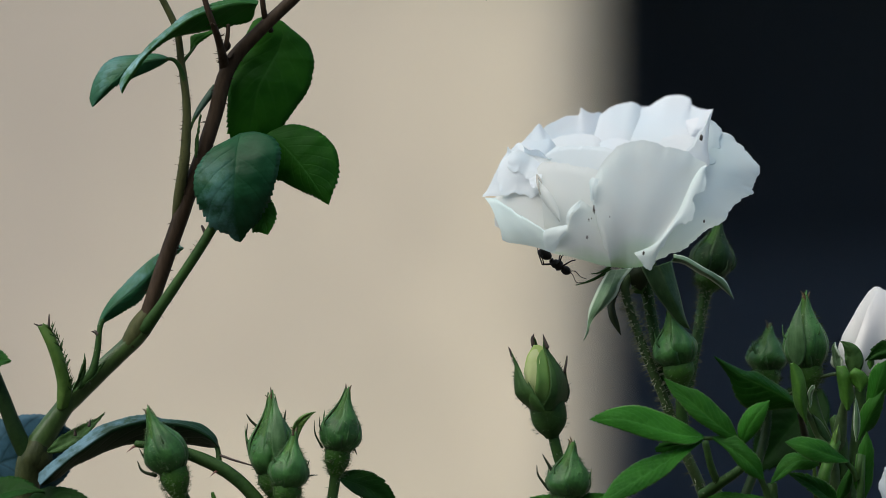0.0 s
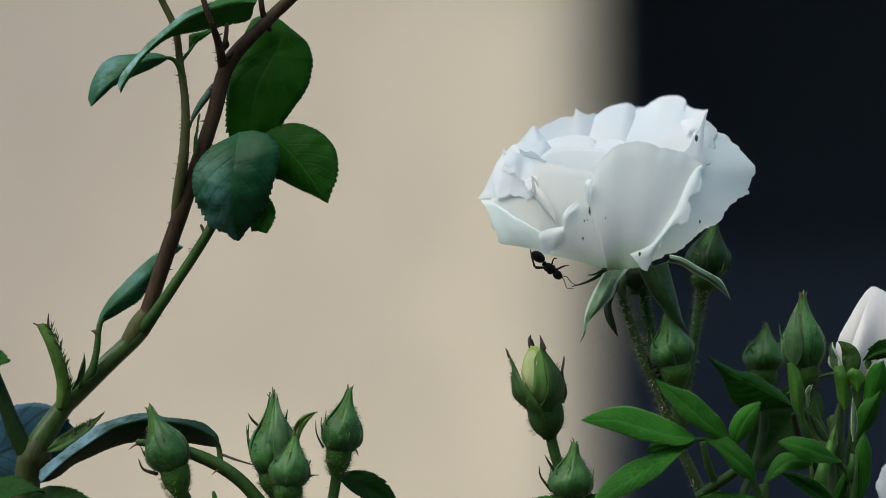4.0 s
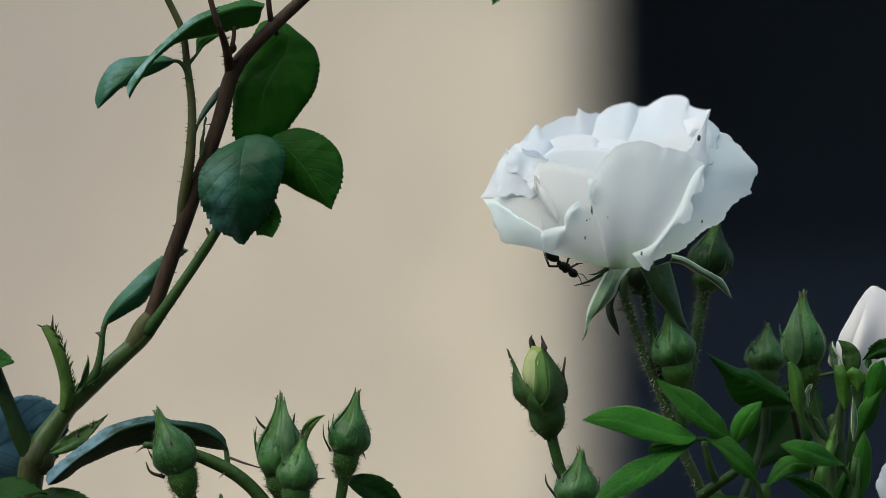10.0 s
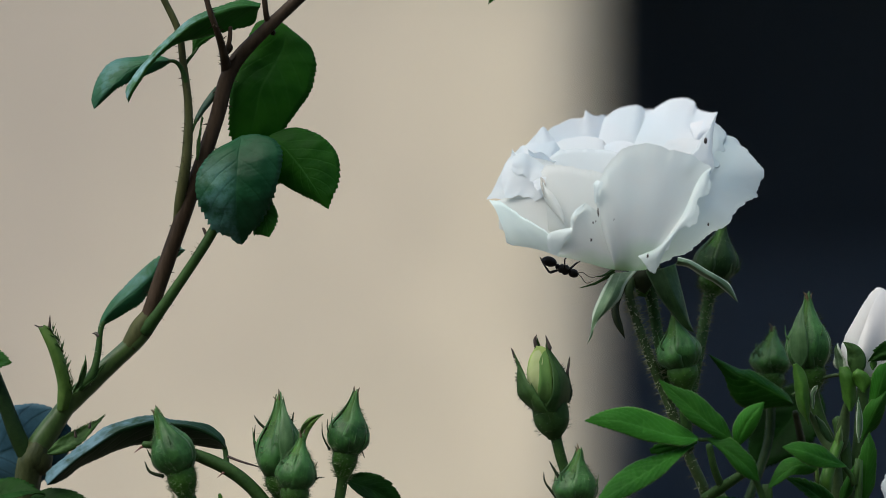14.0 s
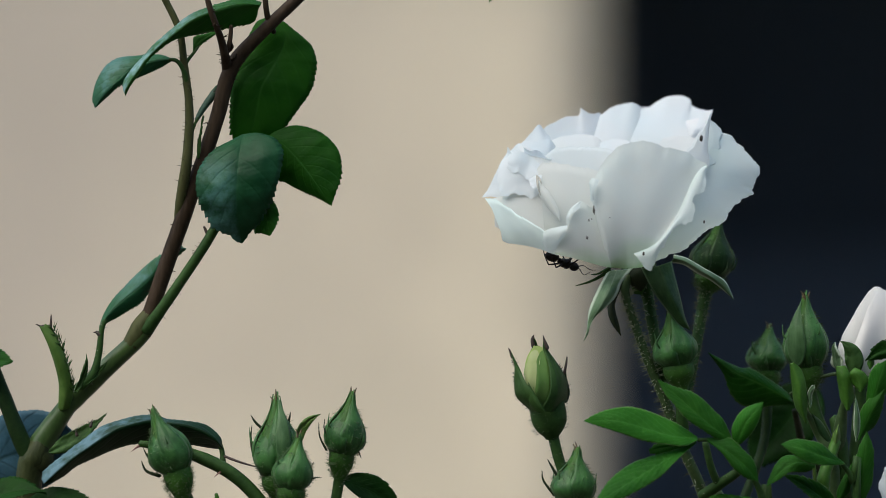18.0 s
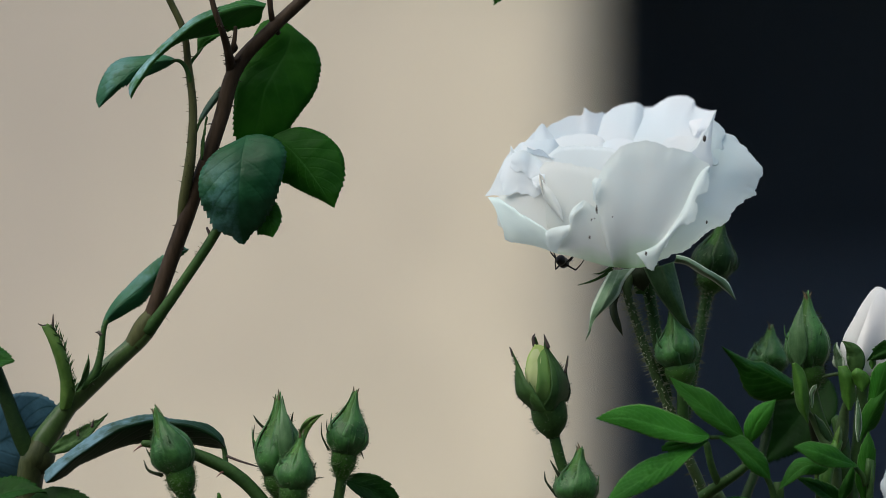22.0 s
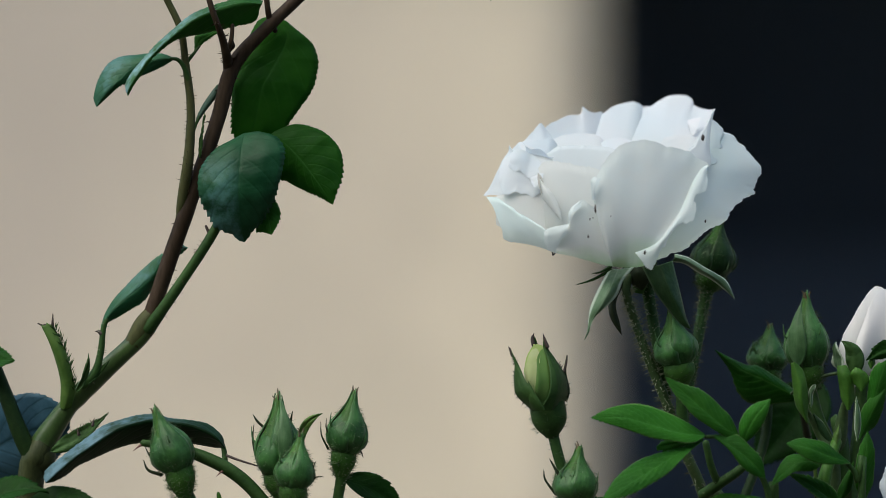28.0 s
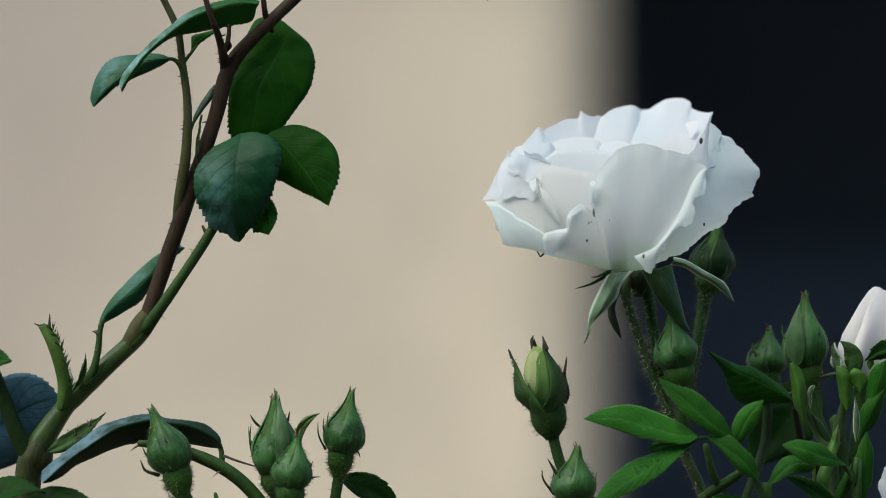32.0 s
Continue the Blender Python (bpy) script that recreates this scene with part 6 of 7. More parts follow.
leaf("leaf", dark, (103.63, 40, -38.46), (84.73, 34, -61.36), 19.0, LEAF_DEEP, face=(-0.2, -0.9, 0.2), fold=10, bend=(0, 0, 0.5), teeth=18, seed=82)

# ---- right buds and young shoots ----
rb = thing("bud_cluster", (107.71, 4, -971.61), "white half-open bud, green bud and young pale shoots", "rose buds", "rose bush stems")
stem("stem", rb, [(107.71, 4, -986.65, 3), (108.46, 4, -324.77, 2.6), (107.55, 2, -83.96, 2.3), (106.19, 0, -65.84, 2.2), (105.51, -1, -52.3, 2), (104.09, 0, -44.84, 1.6)], STEM)
bud(rb, (97.33, 2, -38.9), (96.73, 2, -31.39), (96.28, 2, -10.96), 5.7, 4.2, 91, fringe=6)
stem("stem", rb, [(97.33, 2, -37.4, 1.7), (99.43, 2, -44.91, 1.7), (102.96, 1, -53.88, 1.9), (105.29, 0, -64.34, 2)], STEM)
stem("leaf_stalk", rb, [(92.09, 0, -38.55, 0.4), (96.89, 0, -35.25, 0.45), (104.09, 0, -33.15, 0.5), (108.97, 1, -34.07, 0.6)], STEM_ROSE)
stem("stem", rb, [(111.63, 6, -32.99, 2), (111.1, 5, -42, 1.9), (109.88, 3, -53.96, 2), (107.47, 1, -68.89, 2.2)], STEM)
for k, (b_, r_) in enumerate((((113.47, 10, -34.9), ((106.67, 10, -24.93), (111.29, 11, -15.73), (116.04, 10, -10.12), (123.48, 12, -18.01))),
                             ((112.05, 2, -34.4), ((104.09, 0, -29.85), (105.29, 0, -24.75), (108.89, 0, -17.25), (114.76, 2, -10.21), (118.63, 0, -17.85))),
                             ((113.97, -2, -34.59), ((107.73, -5, -29.74), (110.8, -4, -19.29), (116.38, 0, -10.8), (122.38, 0, -17.85), (126.88, 0, -29.85))))):
    petal(rb, b_, r_, 3.0, 0.3, 0.5, 92 + k, PETAL_BUD, label="white furled petal")
leaf("sepal", rb, (107.94, -8, -33.25), (104.81, -8, -24.3), 5.6, STEM, face=(-0.1, -0.95, 0.1), fold=-25, bend=(1.7, -1, 1.0), teeth=0, shape=0.7)
leaf("sepal", rb, (105.73, -2, -33.1), (103.85, -3, -24.69), 4.2, SEPAL_PALE, face=(-0.8, -0.6, 0.1), fold=-15, bend=(-0.9, 0, 0), teeth=0, shape=0.8)
leaf("sepal", rb, (112.3, -4, -33.94), (121.66, -8, -29.67), 5.0, SEPAL, face=(0.2, -0.7, 0.6), fold=10, bend=(0, 0, -1.5), teeth=5, shape=0.8)
for k, (l_, c_, r_, m_) in enumerate((
        ([(95.12, -8, -46.37), (92.73, -8, -41), (91.92, -9, -35.61), (91.4, -10, -30.07)], [(95.79, -9, -46.03), (94.31, -11, -40.91), (93.57, -11, -35.55), (92, -10, -30.07)], [(96.61, -8, -45.77), (96.31, -8, -40.7), (95.64, -9, -35.61), (94.6, -9, -32.03), (92.3, -10, -29.77)], SHOOT),
        ([(96.31, -8, -41.89), (96.16, -8, -38.32), (96.98, -9, -36.2), (98.18, -9, -35.75)], [(96.83, -9, -41.86), (96.69, -9, -38.29), (97.43, -9, -36.65), (98.18, -9, -35.75)], [(97.5, -8, -41.89), (97.35, -8, -38.61), (97.88, -9, -37.1), (98.18, -9, -35.75)], SEPAL_PALE),
        ([(105.11, -8, -42.49), (104.43, -9, -37.39), (103.76, -10, -33.49), (103.61, -10, -30.81)], [(106.59, -10, -42.58), (106.21, -11, -37.34), (105.32, -11, -33.47), (104.5, -10, -30.81)], [(108.83, -8, -42.49), (108.31, -9, -37.39), (107.48, -10, -33.49), (105.99, -10, -30.67)], SHOOT),
        ([(108.67, -10, -37.37), (107.63, -10, -34.98), (107.1, -11, -32.73), (108.44, -11, -31.24)], [(109.85, -12, -37.61), (109.4, -12, -34.78), (108.51, -12, -32.55), (108.44, -11, -31.24)], [(111.42, -11, -37.04), (112.01, -11, -34.81), (110.97, -11, -32.58), (108.44, -11, -31.24)], SHOOT),
        ([(110.84, -9, -44.25), (111.5, -10, -38.85), (112.01, -11, -34.06), (113.26, -12, -31.07), (116.53, -12, -29.28)], [(111.86, -11, -44.48), (113.41, -12, -39.09), (114.67, -13, -34.31), (116.53, -12, -29.28)], [(113.52, -9, -44.1), (115.82, -10, -39.45), (117.81, -11, -35.55), (116.53, -12, -29.28)], LEAF_LIGHT),
        ([(108.6, -9, -50.2), (109.27, -10, -44.81), (111.42, -11, -40.16), (116.24, -12, -36.71)], [(109.48, -11, -50.43), (111.48, -12, -45.19), (113.63, -13, -40.85), (116.24, -12, -36.71)], [(110.69, -9, -50.35), (114.03, -10, -46.15), (115.73, -11, -41.5), (116.24, -12, -36.71)], LEAF_GREEN),
        ([(107.91, -12, -66.74), (107.98, -13, -59.56), (109.09, -14, -52.69), (111.31, -14, -47.79)], [(110.13, -14, -66.94), (110.19, -15, -59.47), (110.79, -15, -52.8), (111.31, -14, -47.79)], [(112.67, -12, -66.74), (113.03, -13, -59.56), (113.09, -14, -52.84), (111.31, -14, -47.79)], LEAF_GREEN),
        ([(108.06, -12, -50.69), (107.98, -13, -44.71), (108.43, -13, -38.77)], [(108.58, -13, -50.65), (108.79, -14, -44.67), (108.43, -13, -38.77)], [(109.25, -12, -50.69), (109.62, -13, -44.71), (108.43, -13, -38.77)], SEPAL_PALE),
        ([(102.11, -14, -66.64), (104.34, -14, -61.59), (107.6, -14, -55.95)], [(103.74, -16, -66.54), (105.51, -16, -61.5), (107.6, -14, -55.95)], [(105.97, -14, -66.64), (107.31, -14, -61.59), (107.6, -14, -55.95)], LEAF_GREEN),
        ([(96.97, -3, -44), (98.92, -3, -48.49), (101.46, -3, -52.23)], [(97.72, -5, -43.63), (99.81, -5, -47.67), (102.28, -4, -51.89)], [(98.62, -3, -43.4), (101.16, -3, -47.14), (103.55, -3, -51.63)], SEPAL_DULL),
        ([(102.43, -6, -52.41), (102.88, -6, -49.42), (104.44, -7, -46.4)], [(103.47, -8, -52.03), (103.77, -8, -49.05), (104.44, -7, -46.4)], [(104.82, -6, -52.11), (104.97, -6, -49.12), (104.44, -7, -46.4)], SHOOT_PALE),
        ([(105.11, -6, -37.18), (104.67, -6, -33.89), (105.33, -7, -31.48)], [(105.78, -7, -37.15), (105.48, -7, -33.87), (105.33, -7, -31.48)], [(106.76, -6, -37.18), (106.46, -6, -33.89), (105.33, -7, -31.48)], STEM_RED),
        ([(115.39, -8, -38.61), (115.1, -8, -35.04), (115.9, -9, -31.88)], [(116.2, -9, -38.58), (116.05, -9, -35.01), (115.9, -9, -31.88)], [(117.18, -8, -38.61), (117.18, -8, -35.04), (115.9, -9, -31.88)], SHOOT),
        ([(111.65, -10, -31.41), (111.95, -10, -29.62), (112.9, -11, -27.82)], [(112.46, -11, -31.68), (112.61, -11, -29.75), (112.9, -11, -27.82)], [(113.43, -10, -31.41), (113.58, -10, -29.62), (112.9, -11, -27.82)], SHOOT))):
    blade("young_leaf", rb, l_, c_, r_, m_, teeth=8 if m_ in (LEAF_GREEN, LEAF_LIGHT) else 0, tooth=0.3, quilt=0.1, arch=0.3, wave=0.3, seed=100 + k, taper=0.3)
stem("stem", rb, [(106.31, -6, -38.67, 0.5), (105.5, -3, -45.49, 1.6), (104.83, -2, -50.77, 2), (104.09, 0, -56.84, 2.1), (104.99, 0, -67.34, 2.2)], STEM_ROSE)
stem("stem", rb, [(95.56, -6, -41.96, 0.4), (99.22, -3, -48.49, 1.2), (102.06, -3, -52.97, 1.7), (103.33, -2, -58.26, 1.9), (104.01, -1, -67.29, 2)], STEM_ROSE)
stem("stem", rb, [(99.89, -10, -69.07, 1.9), (100.04, -10, -62.37, 1.9), (101.01, -9, -57.95, 1.7), (103.92, -6, -50.62, 1.4)], SHOOT)
petal(rb, (120.75, -18, -68.66), ((114.74, -19, -64.91), (114, -19, -61.66), (115.04, -19, -58.7), (117.11, -19, -56.04), (123.7, -18, -57.56)), 1.5, 0.3, 0.3, 97, label="white furled petal")

leaf("leaf", rb, (120.73, -10, -25.46), (111.42, -11, -29.3), 5.0, LEAF_DEEP, face=(0.1, -0.95, 0.2), fold=10, bend=(0, 0, 0.8), teeth=7, seed=121)
stem("young_shoot", rb, [(97.51, -12, -55.15, 0.4), (97.81, -12, -60.05, 0.55), (98.4, -12, -69.71, 0.6)], SHOOT_PALE, "pale young shoot")
leaf("sepal", rb, (94.0, -3.6, -30.97), (95.0, -1.6, -13.6), 5.6, SEPAL_SOFT, face=(-0.35, -0.9, 0.1), fold=-18, bend=(-1.3, -2.0, 0), teeth=0, seed=122, shape=0.6, ripple=0.2, blunt=0.95)
# ---- the ant under the bloom ----
A0 = (30.06, -4, -4.04)
ANT_SIZE = 1.0
ant = thing("ant", A0, "black ant hanging under a white petal", "ant")


def ant_form(name, foot, top, profile, material, sides=14):
    bm_ = bmesh.new()
    body(bm_, Vector(A0) + Vector(foot) * ANT_SIZE, Vector(A0) + Vector(top) * ANT_SIZE, profile, sides)
    return part(name, bm_, material, ant)


ant_form("gaster", (-5.6, 0, 0.5), (-1.5, 0, 0.7), [(0, 0.2), (0.1, 0.8), (0.3, 1.28), (0.55, 1.42), (0.8, 1.15), (0.95, 0.65), (1, 0.3)], ANT)
ant_form("petiole", (-1.6, 0, 0.1), (-0.7, 0, 0.1), [(0, 0.4), (0.4, 0.8), (0.6, 0.8), (1, 0.5)], ANT)
ant_form("thorax", (-0.9, 0, -0.1), (2.4, 0, 0.0), [(0, 0.5), (0.12, 1.0), (0.3, 1.3), (0.45, 1.15), (0.68, 1.5), (0.88, 1.1), (1, 0.6)], ANT)
ant_form("head", (2.2, 0, -0.1), (4.9, 0, -0.2), [(0, 0.4), (0.15, 0.95), (0.4, 1.22), (0.7, 1.1), (0.92, 0.65), (1, 0.3)], ANT)
LEGS = []
for s_ in (-1, 1):
    for nm_, pts_ in (("front_leg", ((1.6, 0.5, -0.2), (2.2, 1.6, 0.6), (3.3, 2.6, 2.6), (4.2, 2.6, 3.4))), ("middle_leg", ((0.8, 0.5, -0.3), (0.8, 1.8, 0.9), (0.4, 3.2, 2.6), (1.0, 3.4, 3.3))),
                      ("hind_leg", ((0.0, 0.5, -0.3), (-1.4, 1.3, -1.2), (-2.6, 2.0, -1.9), (-3.0, 2.1, -1.7), (-4.7, 2.3, -0.3), (-6.1, 2.3, 1.2)))):
        bm = bmesh.new()
        n_ = len(pts_)
        tube(bm, [(*(Vector(A0) + Vector((x, y * s_, z)) * ANT_SIZE), 0.28 - 0.17 * i / (n_ - 1)) for i, (x, y, z) in enumerate(pts_)], 7, 4, 0)
        joint_ = Vector(A0) + Vector((pts_[0][0], pts_[0][1] * s_, pts_[0][2])) * ANT_SIZE
        LEGS.append((part(nm_, bm, ANT, ant, origin=joint_), joint_ - Vector(A0), s_))
    bm = bmesh.new()
    tube(bm, [(*(Vector(A0) + Vector((x, y * s_, z)) * ANT_SIZE), r) for x, y, z, r in ((4.4, 0.4, 0.2, 0.14), (5.8, 0.9, 0.3 - 0.6 * s_, 0.12), (7.6, 1.2, -0.5 - 0.9 * s_, 0.11), (9.2, 1.4, 0.2 - 0.5 * s_, 0.09))], 6, 4, 0)
    part("antenna", bm, ANT_RED, ant)


# ---- movement ----
def sway(ob, rows):
    """rows: seconds, millimetres right and up, degrees of lean to the right, about the foot of the stem."""
    b = BASES[ob.name]
    o = Vector((b.x * MM, b.y * MM, LENS_Z + b.z * MM))
    walk(ob, [(t, Matrix.Translation(o + Vector((x * MM, 0, z * MM))) @ Matrix.Rotation(radians(a), 4, "Y")) for t, x, z, a in rows])


def nod(leaf_, rows):
    """rows: seconds, degrees by which a leaf turns to the right about its foot on the cane."""
    foot = leaf_.location.copy()
    walk(leaf_, [(t, Matrix.Translation(foot) @ Matrix.Rotation(radians(a), 4, "Y")) for t, a in rows])


def crawl(ob, rows):
    """rows: seconds, place in plan millimetres, turn away from the viewer, nose down, in degrees."""
    walk(ob, [(t, Matrix.Translation((x * MM, y * MM, LENS_Z + z * MM)) @ Matrix.Rotation(radians(dip), 4, "Y") @ Matrix.Rotation(radians(yaw), 4, "Z"))
              for t, x, y, z, yaw, dip in rows])
    stride(LEGS, rows)


def stride(legs, rows):
    """Swings the legs to and fro as the ant walks its rows."""
    for k, (leg, at, side) in enumerate(legs):
        keys, gone, turn = [], 0.0, k % 2 * math.pi + 0.6 * k
        for p, q in zip(rows, rows[1:]):
            step = (Vector(q[1:4]) - Vector(p[1:4])).length + 0.03 * abs(q[4] - p[4])
            n = max(1, math.ceil((q[0] - p[0]) / 0.25))
            for i in range(n):
                f = i / n
                a = radians(13) * math.sin((gone + step * f) * 1.5 + turn)
                yaw = p[4] + (q[4] - p[4]) * f
                a += radians(50) * smooth01(yaw, 30, 75) if leg.name.startswith("hind") and side < 0 else 0.0
                keys.append((p[0] + (q[0] - p[0]) * f, Matrix.Translation(at * MM) @ Matrix.Rotation(a * (side if side > 0 or not leg.name.startswith("hind") else 1), 4, "Z") @ Matrix.Rotation(radians(5) * math.sin((gone + step * f) * 1.5 + turn), 4, "Y")))
            gone += step
        keys.append((rows[-1][0], keys[-1][1]))
        walk(leg, keys)


def motions():
    sway(cane, [
        (0, 0, 0, 0), (0.5, 0.59, 0.07, -0.032), (1, 1.6, 0, -0.083), (1.5, 3.29, 0.07, -0.199), (2, 4.92, -0.11, -0.311), (2.5, 4.84, -0.04, -0.322),
        (3, 2.38, -0.03, -0.153), (3.5, 2.58, 0.19, -0.166), (5.5, -3.02, -0.26, 0.179), (6, -9.73, -0.09, 0.64), (6.5, -4.15, -0.15, 0.272), (7, -4.22, -0.26, 0.291),
        (7.5, -8.84, -0.56, 0.599), (8, -13.38, -0.25, 0.889), (8.5, -10.3, -0.44, 0.718), (9, -7.1, -0.05, 0.468), (9.5, -6.71, -0.2, 0.439), (10, -6.84, -0.17, 0.468),
        (10.5, -14.08, -0.22, 0.944), (11, -0.16, -0.28, 0.038), (11.5, 5.07, -0.47, -0.324), (12, -5.44, -0.32, 0.338), (12.5, -2.63, -0.23, 0.168), (13, -1.59, -0.21, 0.106),
        (13.5, -3.53, -0.14, 0.235), (14, -4.26, -0.34, 0.269), (14.5, -6.76, -0.37, 0.461), (16.5, -4.63, 0.06, 0.289), (17, -3.91, 0.06, 0.261), (17.5, -1.39, -0.11, 0.114),
        (18, -2.22, -0.1, 0.165), (18.5, 1.89, -0.21, -0.106), (19, 1.91, -0.17, -0.097), (19.5, 0.84, -0.17, -0.036), (20, 0.65, 0.02, -0.004), (20.5, -4.05, -0.07, 0.3),
        (21, -8.84, -0, 0.6), (21.5, -9.92, 0.13, 0.681), (22, -9.33, 0.12, 0.624), (22.5, -9.16, 0.12, 0.612), (23, -13.28, 0.25, 0.875), (23.5, -0.61, 0.21, 0.084),
        (24, 2.65, 0.02, -0.115), (24.5, -1.19, 0.02, 0.118), (25, -6.4, 0.2, 0.415), (25.5, -1.73, 0.33, 0.133), (27.5, -6.4, 0.34, 0.443), (28, -0.51, 0.11, 0.09),
        (28.5, 3.96, 0.01, -0.228), (29, -1.63, -0.25, 0.093), (29.5, 7.09, -0.35, -0.441), (30, 2.36, -0.24, -0.143), (30.5, -3.93, 0.02, 0.259), (31, -5.23, -0.1, 0.351),
        (31.5, -0.59, 0.08, 0.049), (32, -0.91, 0.04, 0.065),
    ])
    nod(top_leaf, [
        (0, 0), (0.5, -0.1), (1, 0), (1.5, -0), (2, -0.1), (2.5, 0.1), (3, 0), (3.5, 0.1), (5.5, -0.4), (6, 0.3), (6.5, 0.1), (7, 0.3),
        (7.5, -2.9), (8, -4.7), (8.5, -1.9), (9, -0.2), (9.5, -1.2), (10, -1.3), (10.5, -4.9), (11, -0.4), (11.5, -1), (12, -0.2), (12.5, -1.3), (13, -1.4),
        (13.5, -3.5), (14, -2.8), (14.5, -3.7), (16.5, -1.3), (17, -1.8), (17.5, -1.3), (18, -0.4), (18.5, 0), (19, 0.2), (19.5, -1.1), (20, -2), (20.5, -2.5),
        (21, -1.5), (21.5, -1.3), (22, -1.7), (22.5, -1.9), (23, -0.9), (23.5, -1.2), (24, -1.2), (24.5, -1.6), (25, -0.9), (25.5, -1.1), (27.5, -1), (28, -1.1),
        (28.5, 0.7), (29, -1.2), (29.5, 0.7), (30, -0.4), (30.5, 0), (31, -0.9), (31.5, -1), (32, 0.6),
    ])
    nod(right_leaf, [
        (0, -0), (0.5, -0.8), (1, -1), (1.5, -0.8), (2, -0.5), (2.5, 0.3), (3, -0.1), (3.5, -0.5), (5.5, 1.9), (6, 1.4), (6.5, 0.3), (7, 3.9),
        (7.5, 2.6), (8, 3.4), (8.5, 2.4), (9, 1.8), (9.5, 1.8), (10, 1.4), (10.5, 2.2), (11, -0), (11.5, 0.3), (12, 2.3), (12.5, 1.9), (13, 1.3),
        (13.5, 1.2), (14, 1.4), (14.5, 1.7), (16.5, 0.4), (17, 0.9), (17.5, 0.1), (18, -0.3), (18.5, 0), (19, -0.7), (19.5, -0.2), (20, -0.5), (20.5, 0.3),
        (21, 0.2), (21.5, -0.5), (22, -0.2), (22.5, 0.1), (23, 0.3), (23.5, -0.4), (24, -0.5), (24.5, -0.3), (25, -0.3), (25.5, 0), (27.5, -0.5), (28, -0.2),
        (28.5, -0.9), (29, 0.5), (29.5, 0), (30, 0.2), (30.5, 0.3), (31, 1.5), (31.5, 0.1), (32, 0.7),
    ])
    nod(broad_leaf, [
        (0, 0), (0.5, 0.1), (1, 0.4), (1.5, 0.3), (2, -0.8), (2.5, 0.1), (3, 0), (3.5, -0), (5.5, 2.5), (6, 1.5), (6.5, 1.5), (7, 2),
        (7.5, 1.9), (8, 0.8), (8.5, -0.3), (9, 2.3), (9.5, 2.1), (10, 0.5), (10.5, 0.4), (11, -0.4), (11.5, 1), (12, 1.6), (12.5, 1.5), (13, -0),
        (13.5, -0.9), (14, -0.3), (14.5, -0.1), (16.5, -0.8), (17, -0.8), (17.5, -0.8), (18, 0.3), (18.5, 0.2), (19, 0.1), (19.5, 0), (20, -0.2), (20.5, -0.7),
        (21, 1), (21.5, 2.1), (22, 0.8), (22.5, 2.2), (23, 1), (23.5, 0.3), (24, 0.5), (24.5, -0.2), (25, 0.9), (25.5, 0.6), (27.5, 0.5), (28, -0.2),
        (28.5, 0.2), (29, 0.9), (29.5, 0.5), (30, 1.3), (30.5, 1), (31, 0.6), (31.5, 0), (32, 0.9),
    ])
    sway(spray, [
        (0, 0, 0, 0), (0.5, -3.61, 0.04, 0.21), (1, -3.73, 0.03, 0.227), (1.5, -3.95, 0.03, 0.227), (2, 0.22, -0, 0), (2.5, -6.96, -0.15, 0.428),
        (3, -6.74, -0.15, 0.428), (3.5, -9.74, 0.11, 0.619), (5.5, -7.11, -0.27, 0.558), (6, -10.73, -0.73, 0.794), (6.5, -11.34, -0.31, 0.791), (7, -10.06, -0.77, 0.717),
        (7.5, -10.38, -0.89, 0.859), (8, -9.55, -0.81, 0.775), (8.5, -12.32, -1.09, 0.959), (9, -10.47, -0.45, 0.806), (9.5, -11.16, -0.68, 0.806), (10, -10.18, -0.72, 0.784),
        (10.5, -5.33, -0.72, 0.547), (11, -8.12, -0.49, 0.627), (11.5, -9.13, -0.56, 0.633), (12, -8.01, -0.72, 0.597), (12.5, -8.29, -0.49, 0.596), (13, -8.88, -0.56, 0.632),
        (13.5, -6.49, -0.49, 0.544), (14, -6.9, -0.49, 0.56), (14.5, -6.69, -0.71, 0.581), (16.5, -5.5, -0.38, 0.427), (17, -8.23, -0.27, 0.61), (17.5, -8.6, -0.33, 0.619),
        (18, -11.94, -0.46, 0.822), (18.5, -8.8, -0.27, 0.627), (19, -9.13, -0.34, 0.633), (19.5, -5.79, -0.38, 0.44), (20, -8.36, -0.27, 0.623), (20.5, -7.55, -0.49, 0.61),
        (21, -11.26, -0.46, 0.822), (21.5, -6.72, -0.49, 0.562), (22, -14.13, -0.42, 1.001), (22.5, -7.75, -0.49, 0.609), (23, -13.85, -0.41, 1.007), (23.5, -7.74, -0.13, 0.559),
        (24, -10.32, -0.32, 0.72), (24.5, -13.96, -0.2, 0.981), (25, -11.94, -0.23, 0.822), (25.5, -8.93, -0.11, 0.62), (27.5, -11.26, -0.23, 0.822), (28, -11.16, -0.23, 0.806),
        (28.5, -8.46, -0.11, 0.62), (29, -8.23, -0.49, 0.61), (29.5, -8.38, -0.33, 0.619), (30, -8.67, -0.34, 0.633), (30.5, -8.38, -0.33, 0.619), (31, -4.8, -0.38, 0.425),
        (31.5, -12.18, -0.23, 0.823), (32, -12.03, -0.29, 0.813),
    ])
